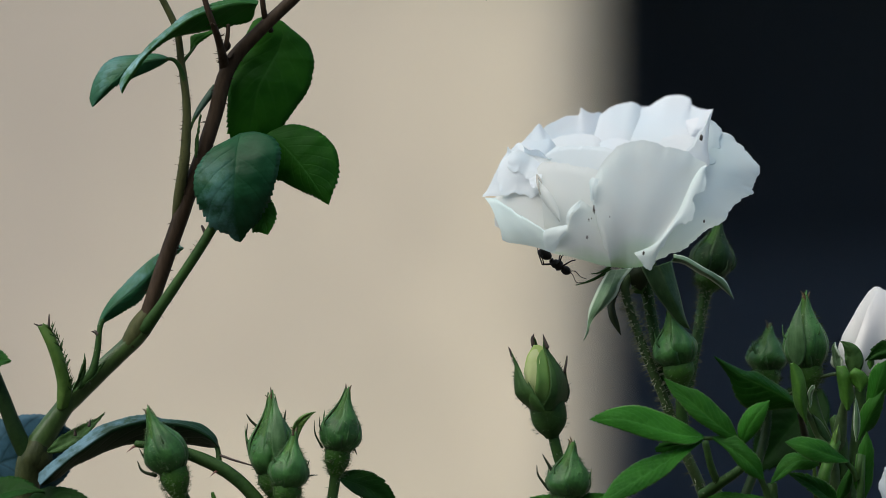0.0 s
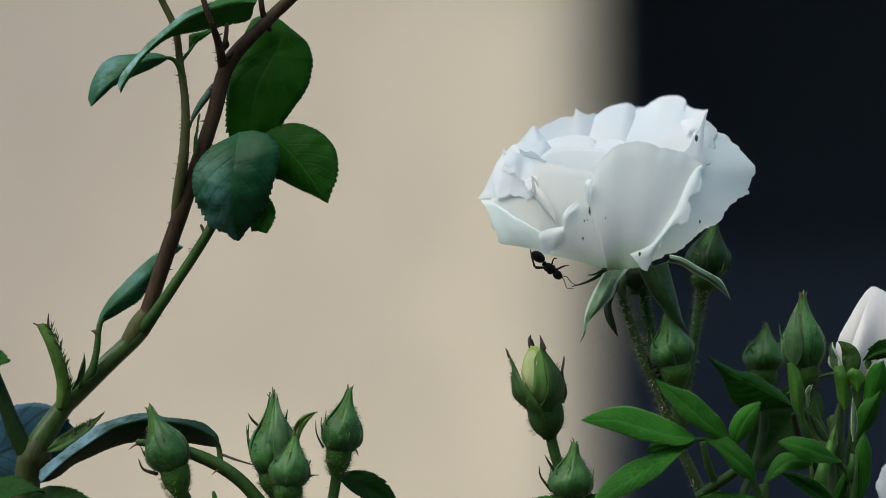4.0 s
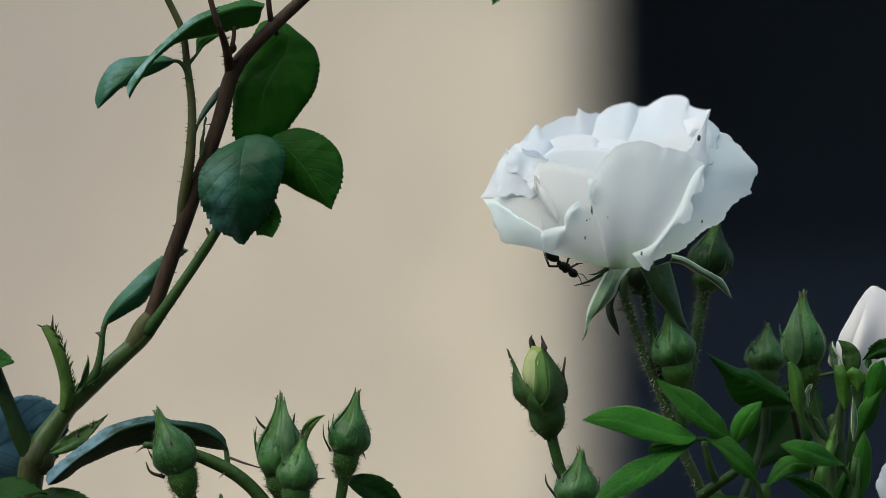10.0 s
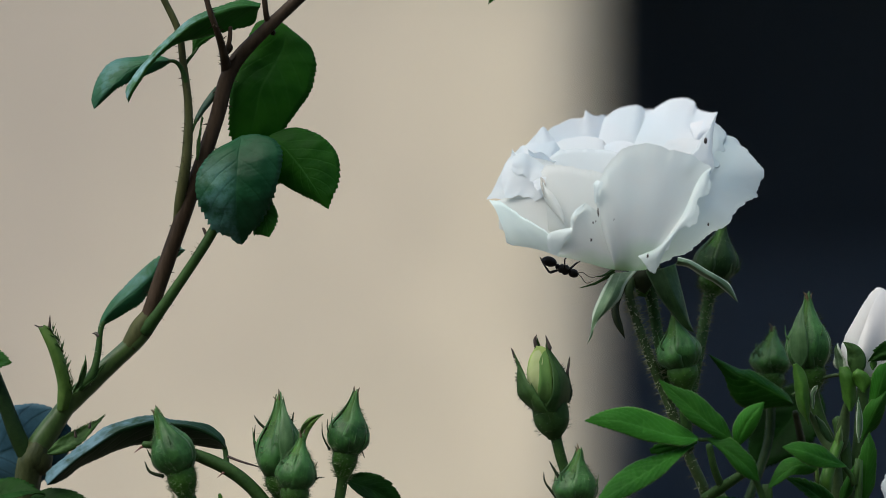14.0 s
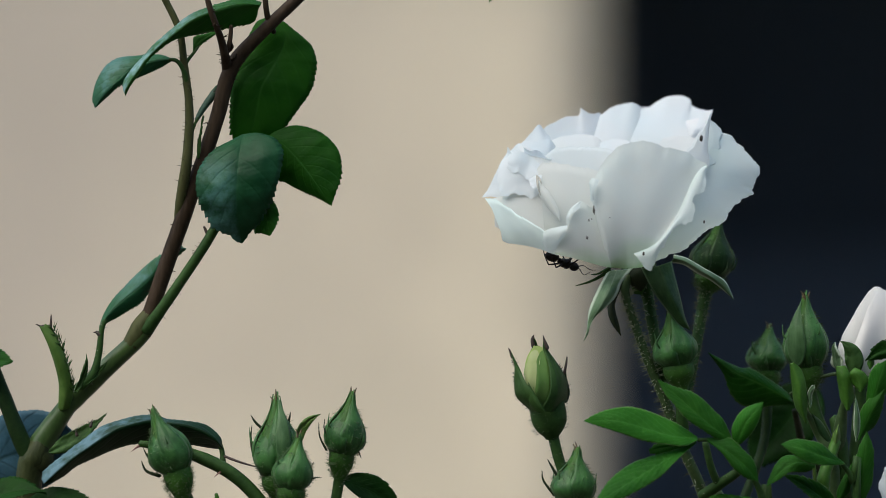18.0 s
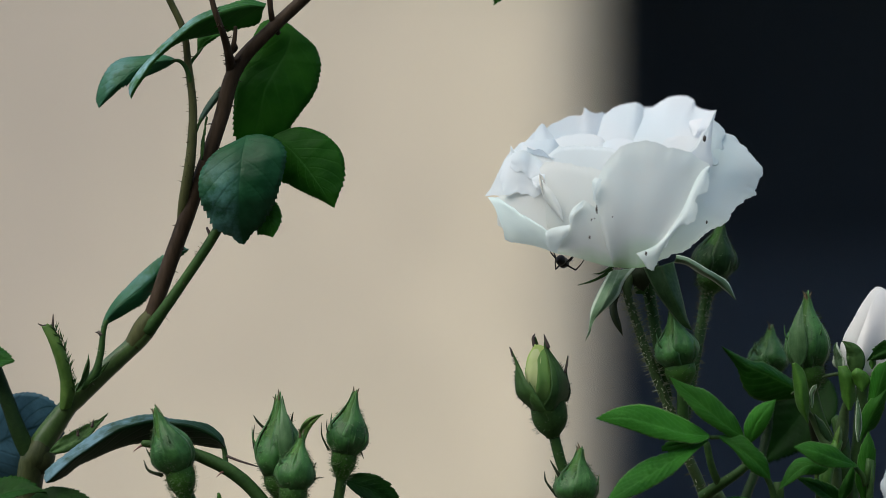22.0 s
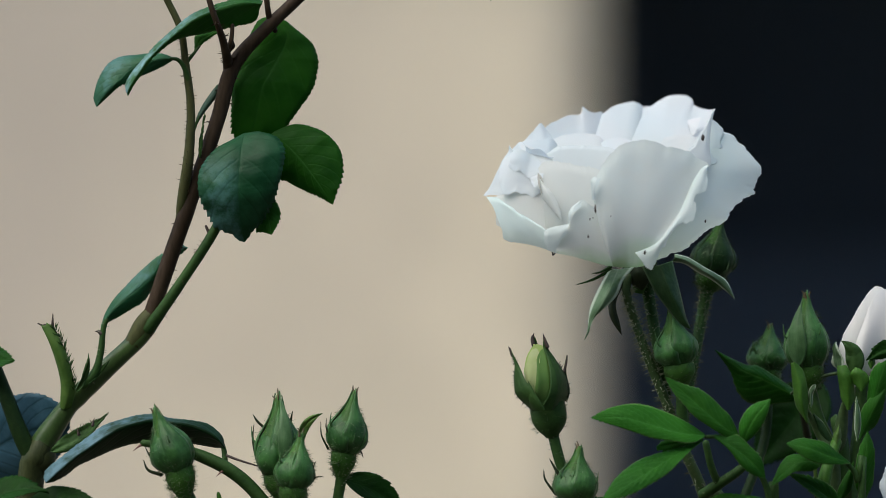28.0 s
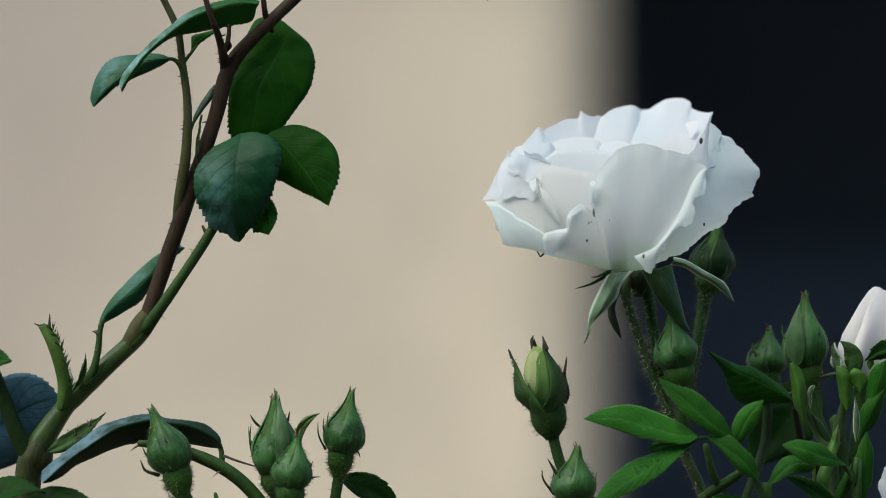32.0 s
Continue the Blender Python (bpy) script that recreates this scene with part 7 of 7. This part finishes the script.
    sway(lowbud, [
        (0, 0, 0, 0), (0.5, 0, 0.22, 0), (1, -0.24, 0, 0), (1.5, -0.24, 0.22, 0), (2, 0, 0, 0), (2.5, -0.24, -0.46, 0),
        (3, 0, -0.46, 0), (3.5, 0.22, -0.24, 0), (5.5, 1.81, -1.14, 0), (6, 1.59, -2.27, 0), (6.5, 1.35, -1.14, 0), (7, 1.59, -1.37, 0),
        (7.5, 3.4, -2.95, 0), (8, 2.49, -2.95, 0), (8.5, 2.95, -2.95, 0), (9, 2.49, -1.83, 0), (9.5, 1.81, -2.05, 0), (10, 2.27, -2.27, 0),
        (10.5, 3.4, -2.51, 0), (11, 2.03, -1.37, 0), (11.5, 1.13, -1.37, 0), (12, 1.35, -1.83, 0), (12.5, 1.13, -1.6, 0), (13, 1.35, -1.37, 0),
        (13.5, 1.81, -1.83, 0), (14, 1.81, -1.83, 0), (14.5, 2.49, -2.27, 0), (16.5, 1.35, -1.37, 0), (17, 1.59, -1.37, 0), (17.5, 1.35, -1.6, 0),
        (18, 1.35, -1.37, 0), (18.5, 1.13, -1.14, 0), (19, 1.13, -0.92, 0), (19.5, 1.35, -0.92, 0), (20, 1.81, -1.14, 0), (20.5, 2.27, -1.83, 0),
        (21, 2.27, -1.83, 0), (21.5, 2.27, -1.83, 0), (22, 2.03, -1.6, 0), (22.5, 2.03, -1.6, 0), (23, 2.27, -1.83, 0), (23.5, 1.59, -0.92, 0),
        (24, 1.59, -1.14, 0), (24.5, 1.81, -1.37, 0), (25, 1.59, -1.14, 0), (25.5, 1.35, -0.92, 0), (27.5, 2.03, -1.14, 0), (28, 1.81, -1.14, 0),
        (28.5, 1.59, -0.92, 0), (29, 1.59, -1.37, 0), (29.5, 1.81, -1.14, 0), (30, 1.59, -1.14, 0), (30.5, 1.59, -1.37, 0), (31, 2.03, -1.6, 0),
        (31.5, 1.35, -0.92, 0), (32, 1.35, -1.14, 0),
    ])
    sway(openbud, [
        (0, 0, 0, 0), (0.5, 3.52, 0.11, -0.242), (1, 5.95, 0.25, -0.384), (1.5, 5.24, 0.14, -0.344), (2, 4.19, 0.02, -0.29), (2.5, 3.87, -0.15, -0.288),
        (3, 2.98, -0.35, -0.251), (3.5, 2.14, -0.07, -0.177), (5.5, 5.28, -0.67, -0.371), (6, 3.39, -0.65, -0.166), (6.5, -3.82, -0.36, 0.317), (7, -1.69, -0.47, 0.224),
        (7.5, -0.84, -0.48, 0.115), (8, -1.78, -0.54, 0.158), (8.5, 5.78, -0.6, -0.353), (9, 5.5, -0.67, -0.371), (9.5, 5.59, -0.44, -0.377), (10, 1.41, -0.25, -0.115),
        (10.5, 0.34, 0.23, -0.007), (11, -0.1, 0, -0.008), (11.5, 1.41, -0.25, -0.115), (12, 4.46, -0.32, -0.278), (12.5, -0.56, -0.45, 0.037), (13, 0.89, -0.62, -0.055),
        (13.5, 1.58, -0.16, -0.055), (14, -0.98, -0.3, 0.103), (14.5, 2.33, -0.2, -0.091), (16.5, 4.04, -0.1, -0.268), (17, 0.31, 0.23, -0.005), (17.5, 4.49, 0.13, -0.268),
        (18, -0.02, -0.23, 0.001), (18.5, 0, 0, 0), (19, 0.46, 0, 0), (19.5, 4.03, -0.18, -0.254), (20, 0.09, 0.23, -0.005), (20.5, 3.83, 0.05, -0.255),
        (21, -0.74, -0, 0.018), (21.5, 0.51, 0.07, -0.018), (22, -1.31, 0.05, 0.095), (22.5, 0.97, 0.07, -0.018), (23, 0.69, 0, 0), (23.5, 0.75, 0.07, -0.018),
        (24, -0.22, 0, 0), (24.5, 2.98, 0.04, -0.207), (25, 3.29, 0.11, -0.213), (25.5, -0.22, 0, 0), (27.5, -0.19, 0.3, 0.021), (28, -1.2, 0.14, 0.074),
        (28.5, 0.22, 0, 0), (29, 0.46, 0, 0), (29.5, 2.93, -0.35, -0.219), (30, -0.6, -0.46, -0.005), (30.5, 2.93, -0.35, -0.219), (31, -0.65, -0.46, 0.012),
        (31.5, 4.12, -0.33, -0.273), (32, 4.35, -0.33, -0.273),
    ])
    sway(rose, [
        (0, 0, 0, 0), (0.5, 3.69, 0.24, -0.249), (1, 0.52, 0.31, -0.058), (1.5, 1.69, 0.29, -0.127), (2, 3.67, 0.13, -0.254), (2.5, 5.36, 0.05, -0.379),
        (3, 8.3, 0.03, -0.575), (3.5, 6.15, 0.04, -0.427), (5.5, 9.23, -0.93, -0.595), (6, -2.4, -1.25, 0.201), (6.5, -4.86, -1.08, 0.388), (7, -8.56, -1.45, 0.663),
        (7.5, -5.88, -1.26, 0.437), (8, -1.72, -1.01, 0.174), (8.5, 4.92, -1.23, -0.285), (9, 9.22, -0.74, -0.58), (9.5, 9.23, -0.57, -0.594), (10, 3.31, -0.02, -0.225),
        (10.5, -1.47, 0.27, 0.1), (11, -0, 0.11, -0.01), (11.5, 4.76, -0.15, -0.313), (12, 1.17, -0.65, -0.069), (12.5, 0.32, -0.69, -0.008), (13, -0.65, -1.04, 0.045),
        (13.5, -3.24, -0.85, 0.263), (14, -1.17, -0.84, 0.133), (14.5, -3.54, -0.74, 0.277), (16.5, 2.39, -0.21, -0.165), (17, -2.15, -0.05, 0.15), (17.5, 0.1, -0.25, 0.006),
        (18, 0.12, -0.17, -0.007), (18.5, 1.54, -0.04, -0.094), (19, -1.93, -0.28, 0.15), (19.5, 3.43, -0.46, -0.207), (20, -0.3, 0.2, 0.018), (20.5, 2.74, 0.03, -0.18),
        (21, 2, 0.05, -0.147), (21.5, -0.84, -0.04, 0.065), (22, -6.33, -0.27, 0.412), (22.5, -7.62, -0.49, 0.524), (23, -3.49, -0.69, 0.262), (23.5, 0.73, -0.25, -0.016),
        (24, 3.27, -0.06, -0.21), (24.5, 3.67, 0.01, -0.248), (25, -2.1, -0.04, 0.118), (25.5, 1.04, -0.12, -0.069), (27.5, -5.25, 0.16, 0.335), (28, -3.98, -0.01, 0.253),
        (28.5, -4.17, -0.49, 0.277), (29, -8.29, -0.49, 0.539), (29.5, 2.46, -0.63, -0.181), (30, 3.09, -0.66, -0.224), (30.5, 2.82, -0.81, -0.205), (31, 1.94, -0.67, -0.141),
        (31.5, 3.07, -0.67, -0.204), (32, 2.06, -0.8, -0.121),
    ])
    sway(rb, [
        (0, 0, 0, 0), (0.5, -0.34, 0.11, -0), (1, -0.22, 0.11, -0), (1.5, -0.22, 0.11, -0), (2, -0.45, 0.11, -0), (2.5, -0.91, 0.11, -0),
        (3, -1.26, 0.23, 0), (3.5, -0.69, 0.11, -0), (5.5, -0.92, -0.12, 0), (6, 0.68, -0.23, 0.001), (6.5, 1.26, -0.23, 0.001), (7, 1.72, -0.47, 0.001),
        (7.5, 0.92, -0.23, 0.001), (8, 0.68, -0.23, 0.001), (8.5, -0.01, -0.23, 0.001), (9, -0.7, -0.01, 0.001), (9.5, -0.92, 0, 0), (10, -0.69, 0.23, 0),
        (10.5, 0.24, 0.11, -0), (11, -0.22, 0.11, -0), (11.5, -0.46, -0, 0), (12, -0.01, -0.12, 0), (12.5, -0.01, -0.12, 0), (13, -0.12, -0.12, 0),
        (13.5, 0.8, -0.01, 0.001), (14, 0.68, -0.23, 0.001), (14.5, 0.92, -0.12, 0), (16.5, -0.46, 0.11, 0), (17, 0.23, 0.11, 0), (17.5, 0.23, -0, 0),
        (18, 0, 0, 0), (18.5, 0, 0, 0), (19, 0.46, -0.12, 0), (19.5, 0.11, -0.24, -0), (20, 0, 0.23, 0), (20.5, -0.22, 0.11, -0),
        (21, -0.35, 0.23, 0), (21.5, 0.23, -0, 0), (22, 0.47, 0, -0), (22.5, 0.68, -0.01, 0.001), (23, 0.8, -0.01, 0.001), (23.5, 0.46, 0.11, 0),
        (24, -0.23, 0, 0), (24.5, -0.46, 0.23, 0), (25, -0.23, 0.11, 0), (25.5, -0.23, 0.23, 0), (27.5, 0.23, 0.23, 0), (28, 0.23, 0.11, 0),
        (28.5, 0.23, 0.11, 0), (29, 0.68, -0.01, 0.001), (29.5, -0.7, 0.11, 0), (30, -0.7, 0.11, 0), (30.5, -0.58, 0.11, 0), (31, -0.35, 0.11, 0),
        (31.5, -0.35, 0.11, 0), (32, -0.12, -0.01, 0.001),
    ])
    sway(fol, [
        (0, 0, 0, 0), (0.5, -0.87, 0.08, 0.014), (1, -1.16, -0.09, 0.014), (1.5, -0.64, -0.04, -0.009), (2, -1.08, -0.15, 0.005), (2.5, -3.2, -0.76, -0.017),
        (3, -3.46, -0.7, -0.019), (3.5, -2.28, -0.25, -0.018), (5.5, -1.65, -0.25, 0.006), (6, 0.01, -0.17, 0.004), (6.5, -0.16, -0.34, 0.007), (7, -1.31, -0.96, -0.002),
        (7.5, -0.73, -0.08, 0.004), (8, -1.82, -0.52, -0.002), (8.5, 0.29, 0.58, 0.014), (9, -1.61, 0.37, 0.008), (9.5, -1.89, -0.01, 0.012), (10, -1.96, -0.15, 0.006),
        (10.5, 0.72, 0.51, 0.02), (11, -0.01, 0.51, 0.019), (11.5, -0.77, 0.14, 0.015), (12, -1, -0.01, 0.012), (12.5, -1.17, -0.07, -0.006), (13, -1.02, 0, -0.001),
        (13.5, -0.77, 0.22, 0.006), (14, -1.25, -0.37, -0.005), (14.5, -0.69, 0.06, 0.015), (16.5, -2.04, -0.63, -0.004), (17, -2.11, -0.49, -0.017), (17.5, -1.18, -0.18, -0.004),
        (18, -1.45, -0.4, -0.006), (18.5, -1.38, -0.16, -0.007), (19, -0.25, 0.04, 0.016), (19.5, -0.95, -0.41, -0.004), (20, 0.59, 0.31, 0.022), (20.5, -0.27, 0.03, 0.011),
        (21, 0.69, 0.29, 0.019), (21.5, 2.09, 0.59, 0.015), (22, 1.52, 0.24, 0.008), (22.5, 2.77, 0.46, 0.008), (23, 1.33, 0.25, 0.013), (23.5, 1.11, 0.52, 0.019),
        (24, 1.37, 0.52, 0.019), (24.5, 0.18, 0.26, 0.016), (25, 0.6, 0.45, 0.016), (25.5, 0.04, 0.41, 0.022), (27.5, 0.81, 0.6, 0.018), (28, 0.01, 0.39, 0.02),
        (28.5, -1.28, -0.02, -0.002), (29, -1.01, 0.16, 0.006), (29.5, -2.03, -0.16, 0.006), (30, -1.73, -0.02, -0.001), (30.5, -1.58, -0.15, 0.006), (31, -1.28, -0.14, -0.001),
        (31.5, -1.61, -0.19, -0.003), (32, -1.59, 0.14, 0.005),
    ])
    sway(fol2, [
        (0, 0, 0, 0), (0.5, -0.74, 0.15, 0), (1, -0.89, 0.45, 0), (1.5, -0.89, 0.45, 0), (2, -0.89, 0.15, 0), (2.5, -2.68, 0.15, 0),
        (3, -3.42, 0.45, 0), (3.5, -2.53, 0.15, 0), (5.5, -0.85, -0.12, 0), (6, 0.98, -2.17, 0), (6.5, 0.3, -2.17, 0), (7, 0.52, -3.54, 0),
        (7.5, 0.3, -2.41, 0), (8, -0.16, -3.32, 0), (8.5, 1.67, -2.63, 0), (9, -0.63, -1.04, 0), (9.5, -1.07, -0.8, 0), (10, -1.3, -0.8, 0),
        (10.5, 1.21, -0.58, 0), (11, 0.52, -0.58, 0), (11.5, -0.39, -0.36, 0), (12, -0.16, -1.49, 0), (12.5, -0.63, -1.73, 0), (13, -0.63, -1.27, 0),
        (13.5, 0.06, -0.8, 0), (14, -0.63, -1.27, 0), (14.5, 0.52, -1.27, 0), (16.5, -1.53, -0.8, 0), (17, -1.53, -0.58, 0), (17.5, -0.39, -0.8, 0),
        (18, -1.07, -0.58, 0), (18.5, -1.07, -0.36, 0), (19, 0.06, -0.8, 0), (19.5, -0.16, -0.8, 0), (20, 0.98, -0.36, 0), (20.5, 0.3, -0.58, 0),
        (21, 0.98, -0.36, 0), (21.5, 2.35, -1.04, 0), (22, 2.35, -1.27, 0), (22.5, 2.8, -1.27, 0), (23, 1.89, -1.27, 0), (23.5, 1.67, -0.8, 0),
        (24, 1.89, -0.8, 0), (24.5, 0.74, -0.36, 0), (25, 0.98, -0.58, 0), (25.5, 0.52, -0.12, 0), (27.5, 0.98, -0.36, 0), (28, 0.3, -0.36, 0),
        (28.5, -0.85, -0.58, 0), (29, -0.16, -0.8, 0), (29.5, -0.85, -0.58, 0), (30, -1.07, -0.58, 0), (30.5, -0.63, -0.8, 0), (31, -0.39, -1.04, 0),
        (31.5, -0.85, -0.58, 0), (32, -0.85, -0.8, 0),
    ])
    sway(dark, [
        (0, 0, -0, 0), (0.5, -1.23, -0.31, 0), (1, -1.39, -0.77, 0), (1.5, -0.77, -0.77, 0), (2, -1.23, -0.62, 0), (2.5, -3.08, -3.54, 0),
        (3, -3.39, -2, 0), (3.5, -1.85, -0.77, 0), (5.5, -1.55, 0.55, 0), (6, 0.07, 0.63, 0), (6.5, -0.05, 0.46, 0), (7, -1.34, -0.16, 0),
        (7.5, -0.67, 0.72, 0), (8, -1.85, 0.28, 0), (8.5, 0.52, 1.39, 0), (9, -1.48, 1.17, 0), (9.5, -1.7, 0.79, 0), (10, -1.86, 0.65, 0),
        (10.5, 1.04, 1.32, 0), (11, 0.3, 1.32, 0), (11.5, -0.53, 0.95, 0), (12, -0.81, 0.79, 0), (12.5, -1.27, 0.73, 0), (13, -1.04, 0.8, 0),
        (13.5, -0.67, 1.02, 0), (14, -1.33, 0.43, 0), (14.5, -0.45, 0.87, 0), (16.5, -2.86, -0.08, 0), (17, -2.16, 0.17, 0), (17.5, -0.97, 0.88, 0),
        (18, -1.45, 0.88, 0), (18.5, -1.45, -0.08, 0), (19, 0.2, 1.57, 0), (19.5, -0.74, 0.4, 0), (20, 3.03, 0.17, 0), (20.5, 0.91, 0.63, 0),
        (21, 2.09, 0.88, 0), (21.5, 3.97, 2.28, 0), (22, 2.09, 2.53, 0), (22.5, 3.74, 3.46, 0), (23, 2.57, 2.28, 0), (23.5, 2.33, 1.34, 0),
        (24, 3.03, 1.57, 0), (24.5, 1.62, 0.4, 0), (25, 2.33, 1.57, 0), (25.5, 1.62, 1.11, 0), (27.5, 1.1, 1.81, 0), (28, 0.33, 1.6, 0),
        (28.5, -1.31, 1.18, 0), (29, -0.91, 1.36, 0), (29.5, -1.93, 1.04, 0), (30, -1.75, 1.18, 0), (30.5, -1.48, 1.05, 0), (31, -1.3, 1.06, 0),
        (31.5, -1.66, 1.01, 0), (32, -1.51, 1.34, 0),
    ])
    sway(flutter, [
        (0, 0, 0, -0), (0.5, 0.06, -0.21, 1.01), (1, 0.16, -0.37, 1.76), (1.5, 0.33, -0.47, 2.26), (2, 0.49, -0.63, 3.02), (2.5, 0.48, -1.57, 7.54),
        (3, 0.24, -0.47, 2.26), (3.5, 0.26, 0.58, -2.77), (5.5, -0.3, 1.89, -9.05), (6, -0.97, 2.2, -10.56), (6.5, -0.42, 2.1, -10.05), (7, -0.42, 1.31, -6.28),
        (7.5, -0.88, 3.62, -17.34), (8, -1.34, 2.41, -11.56), (8.5, -1.03, 4.09, -19.61), (9, -0.71, 1.89, -9.05), (9.5, -0.67, 2.57, -12.32), (10, -0.68, 1.89, -9.05),
        (10.5, -1.41, 1.68, -8.04), (11, -0.02, 1.47, -7.04), (11.5, 0.51, 2.41, -11.56), (12, -0.54, 0.16, -0.75), (12.5, -0.26, 0.31, -1.51), (13, -0.16, 1.05, -5.03),
        (13.5, -0.35, 0.31, -1.51), (14, -0.43, 1.05, -5.03), (14.5, -0.68, 0.89, -4.27), (16.5, -0.46, -0.15, 0.7), (17, -0.39, 0.66, -3.14), (17.5, -0.14, 0.58, -2.77),
        (18, -0.22, 0.41, -1.99), (18.5, 0.19, 0.5, -2.39), (19, 0.19, 0.34, -1.61), (19.5, 0.08, 0.17, -0.83), (20, 0.07, 0.34, -1.61), (20.5, -0.41, 0.9, -4.3),
        (21, -0.88, 1.38, -6.61), (21.5, -0.99, 2.51, -12.02), (22, -0.93, 2.18, -10.46), (22.5, -0.92, 1.86, -8.92), (23, -1.33, 1.38, -6.61), (23.5, -0.06, 1.62, -7.77),
        (24, 0.27, 1.46, -6.99), (24.5, -0.12, 1.86, -8.92), (25, -0.64, 1.06, -5.08), (25.5, -0.17, 0.74, -3.54), (27.5, -0.64, 1.57, -7.54), (28, -0.05, 2.1, -10.05),
        (28.5, 0.4, 1.47, -7.04), (29, -0.16, 1.57, -7.54), (29.5, 0.71, 2.36, -11.31), (30, 0.24, 2.36, -11.31), (30.5, -0.39, 1.84, -8.8), (31, -0.52, 3.15, -15.08),
        (31.5, -0.06, 3.67, -17.6), (32, -0.09, 4.2, -20.11),
    ])
    crawl(ant, [
        (0, 29.61, -4, -3.74, 0, 31), (0.5, 29.46, -4, -3.89, 0, 31), (1, 29.01, -4, -3.74, 0, 33), (1.5, 29.01, -4, -3.89, 0, 34), (2, 27.96, -4, -4.49, 0, 40), (2.5, 27.81, -4, -4.49, 0, 38),
        (3, 27.36, -4, -4.64, 0, 40), (3.5, 27.51, -4, -4.64, 0, 38), (5.5, 28.11, -4, -4.93, 0, 36), (6, 29.61, -4, -5.08, 0, 35), (6.5, 30.8, -4, -4.64, 0, 28), (7, 31.4, -4, -4.49, 0, 26),
        (7.5, 31.7, -4, -4.64, 0, 24), (8, 31.1, -4, -4.93, 0, 24), (8.5, 30.36, -4, -5.23, 0, 19), (9, 30.65, -4, -5.38, 0, 17), (9.5, 30.8, -4, -5.38, 0, 30), (10, 31.55, -4, -4.34, 0, 33),
        (10.5, 31.7, -4, -3.74, 0, 30), (11, 31.55, -4, -3.89, 0, 27), (11.5, 30.06, -4, -4.79, 0, 28), (12, 30.5, -4, -5.38, 0, 19), (12.5, 30.8, -4, -5.08, 0, 17), (13, 30.5, -4, -5.08, 0, 16),
        (13.5, 31.25, -4, -5.38, 0, 26), (14, 31.25, -4, -5.08, 0, 20), (14.5, 31.55, -4, -4.64, 0, 20), (16.5, 30.8, -4, -3.54, 40, 10), (17, 31.85, -4, -3.69, 30, 8), (17.5, 31.4, -4, -4.28, 22, 12),
        (18, 31.7, -4, -3.54, 25, 18), (18.5, 31.55, -4, -3.99, 25, 15), (19, 32.3, -4, -3.54, 18, 10), (19.5, 31.85, -4, -4.13, 28, 12), (20, 32.62, -3, -3.89, 45, 8), (20.5, 31.43, -3, -3.89, 62, 5),
        (21, 30.53, -3, -3.74, 80, 0), (21.5, 31.28, -3, -3.59, 80, 0), (22, 31.72, -3, -3.59, 80, 0), (22.5, 32.32, -3, -3.74, 80, 0), (23, 31.58, -3, -4.34, 80, 0), (23.5, 31.28, -3, -3.74, 80, -5),
        (24, 30.83, -3, -3.14, 80, -5), (24.5, 30.38, -3, -2.99, 80, -8), (25, 30.83, -3, -2.69, 80, -8), (25.5, 30.08, -3, -1.65, 80, -10), (27.5, 30.19, 2, 1.15, 80, -10), (28, 30.94, 2, 0.25, 80, -5),
        (28.5, 31.24, 2, -0.35, 60, 0), (29, 31.54, 2, -0.35, 50, 0), (29.5, 30.04, 2, -1.1, 50, 0), (30, 29.74, 2, -0.95, 60, 0), (30.5, 28.69, 2, 0.4, 80, -5), (31, 28.69, 2, 0.25, 80, -5),
        (31.5, 28.39, 2, 0.55, 80, -5), (32, 28.39, 2, 0.25, 80, -5),
    ])


motions()
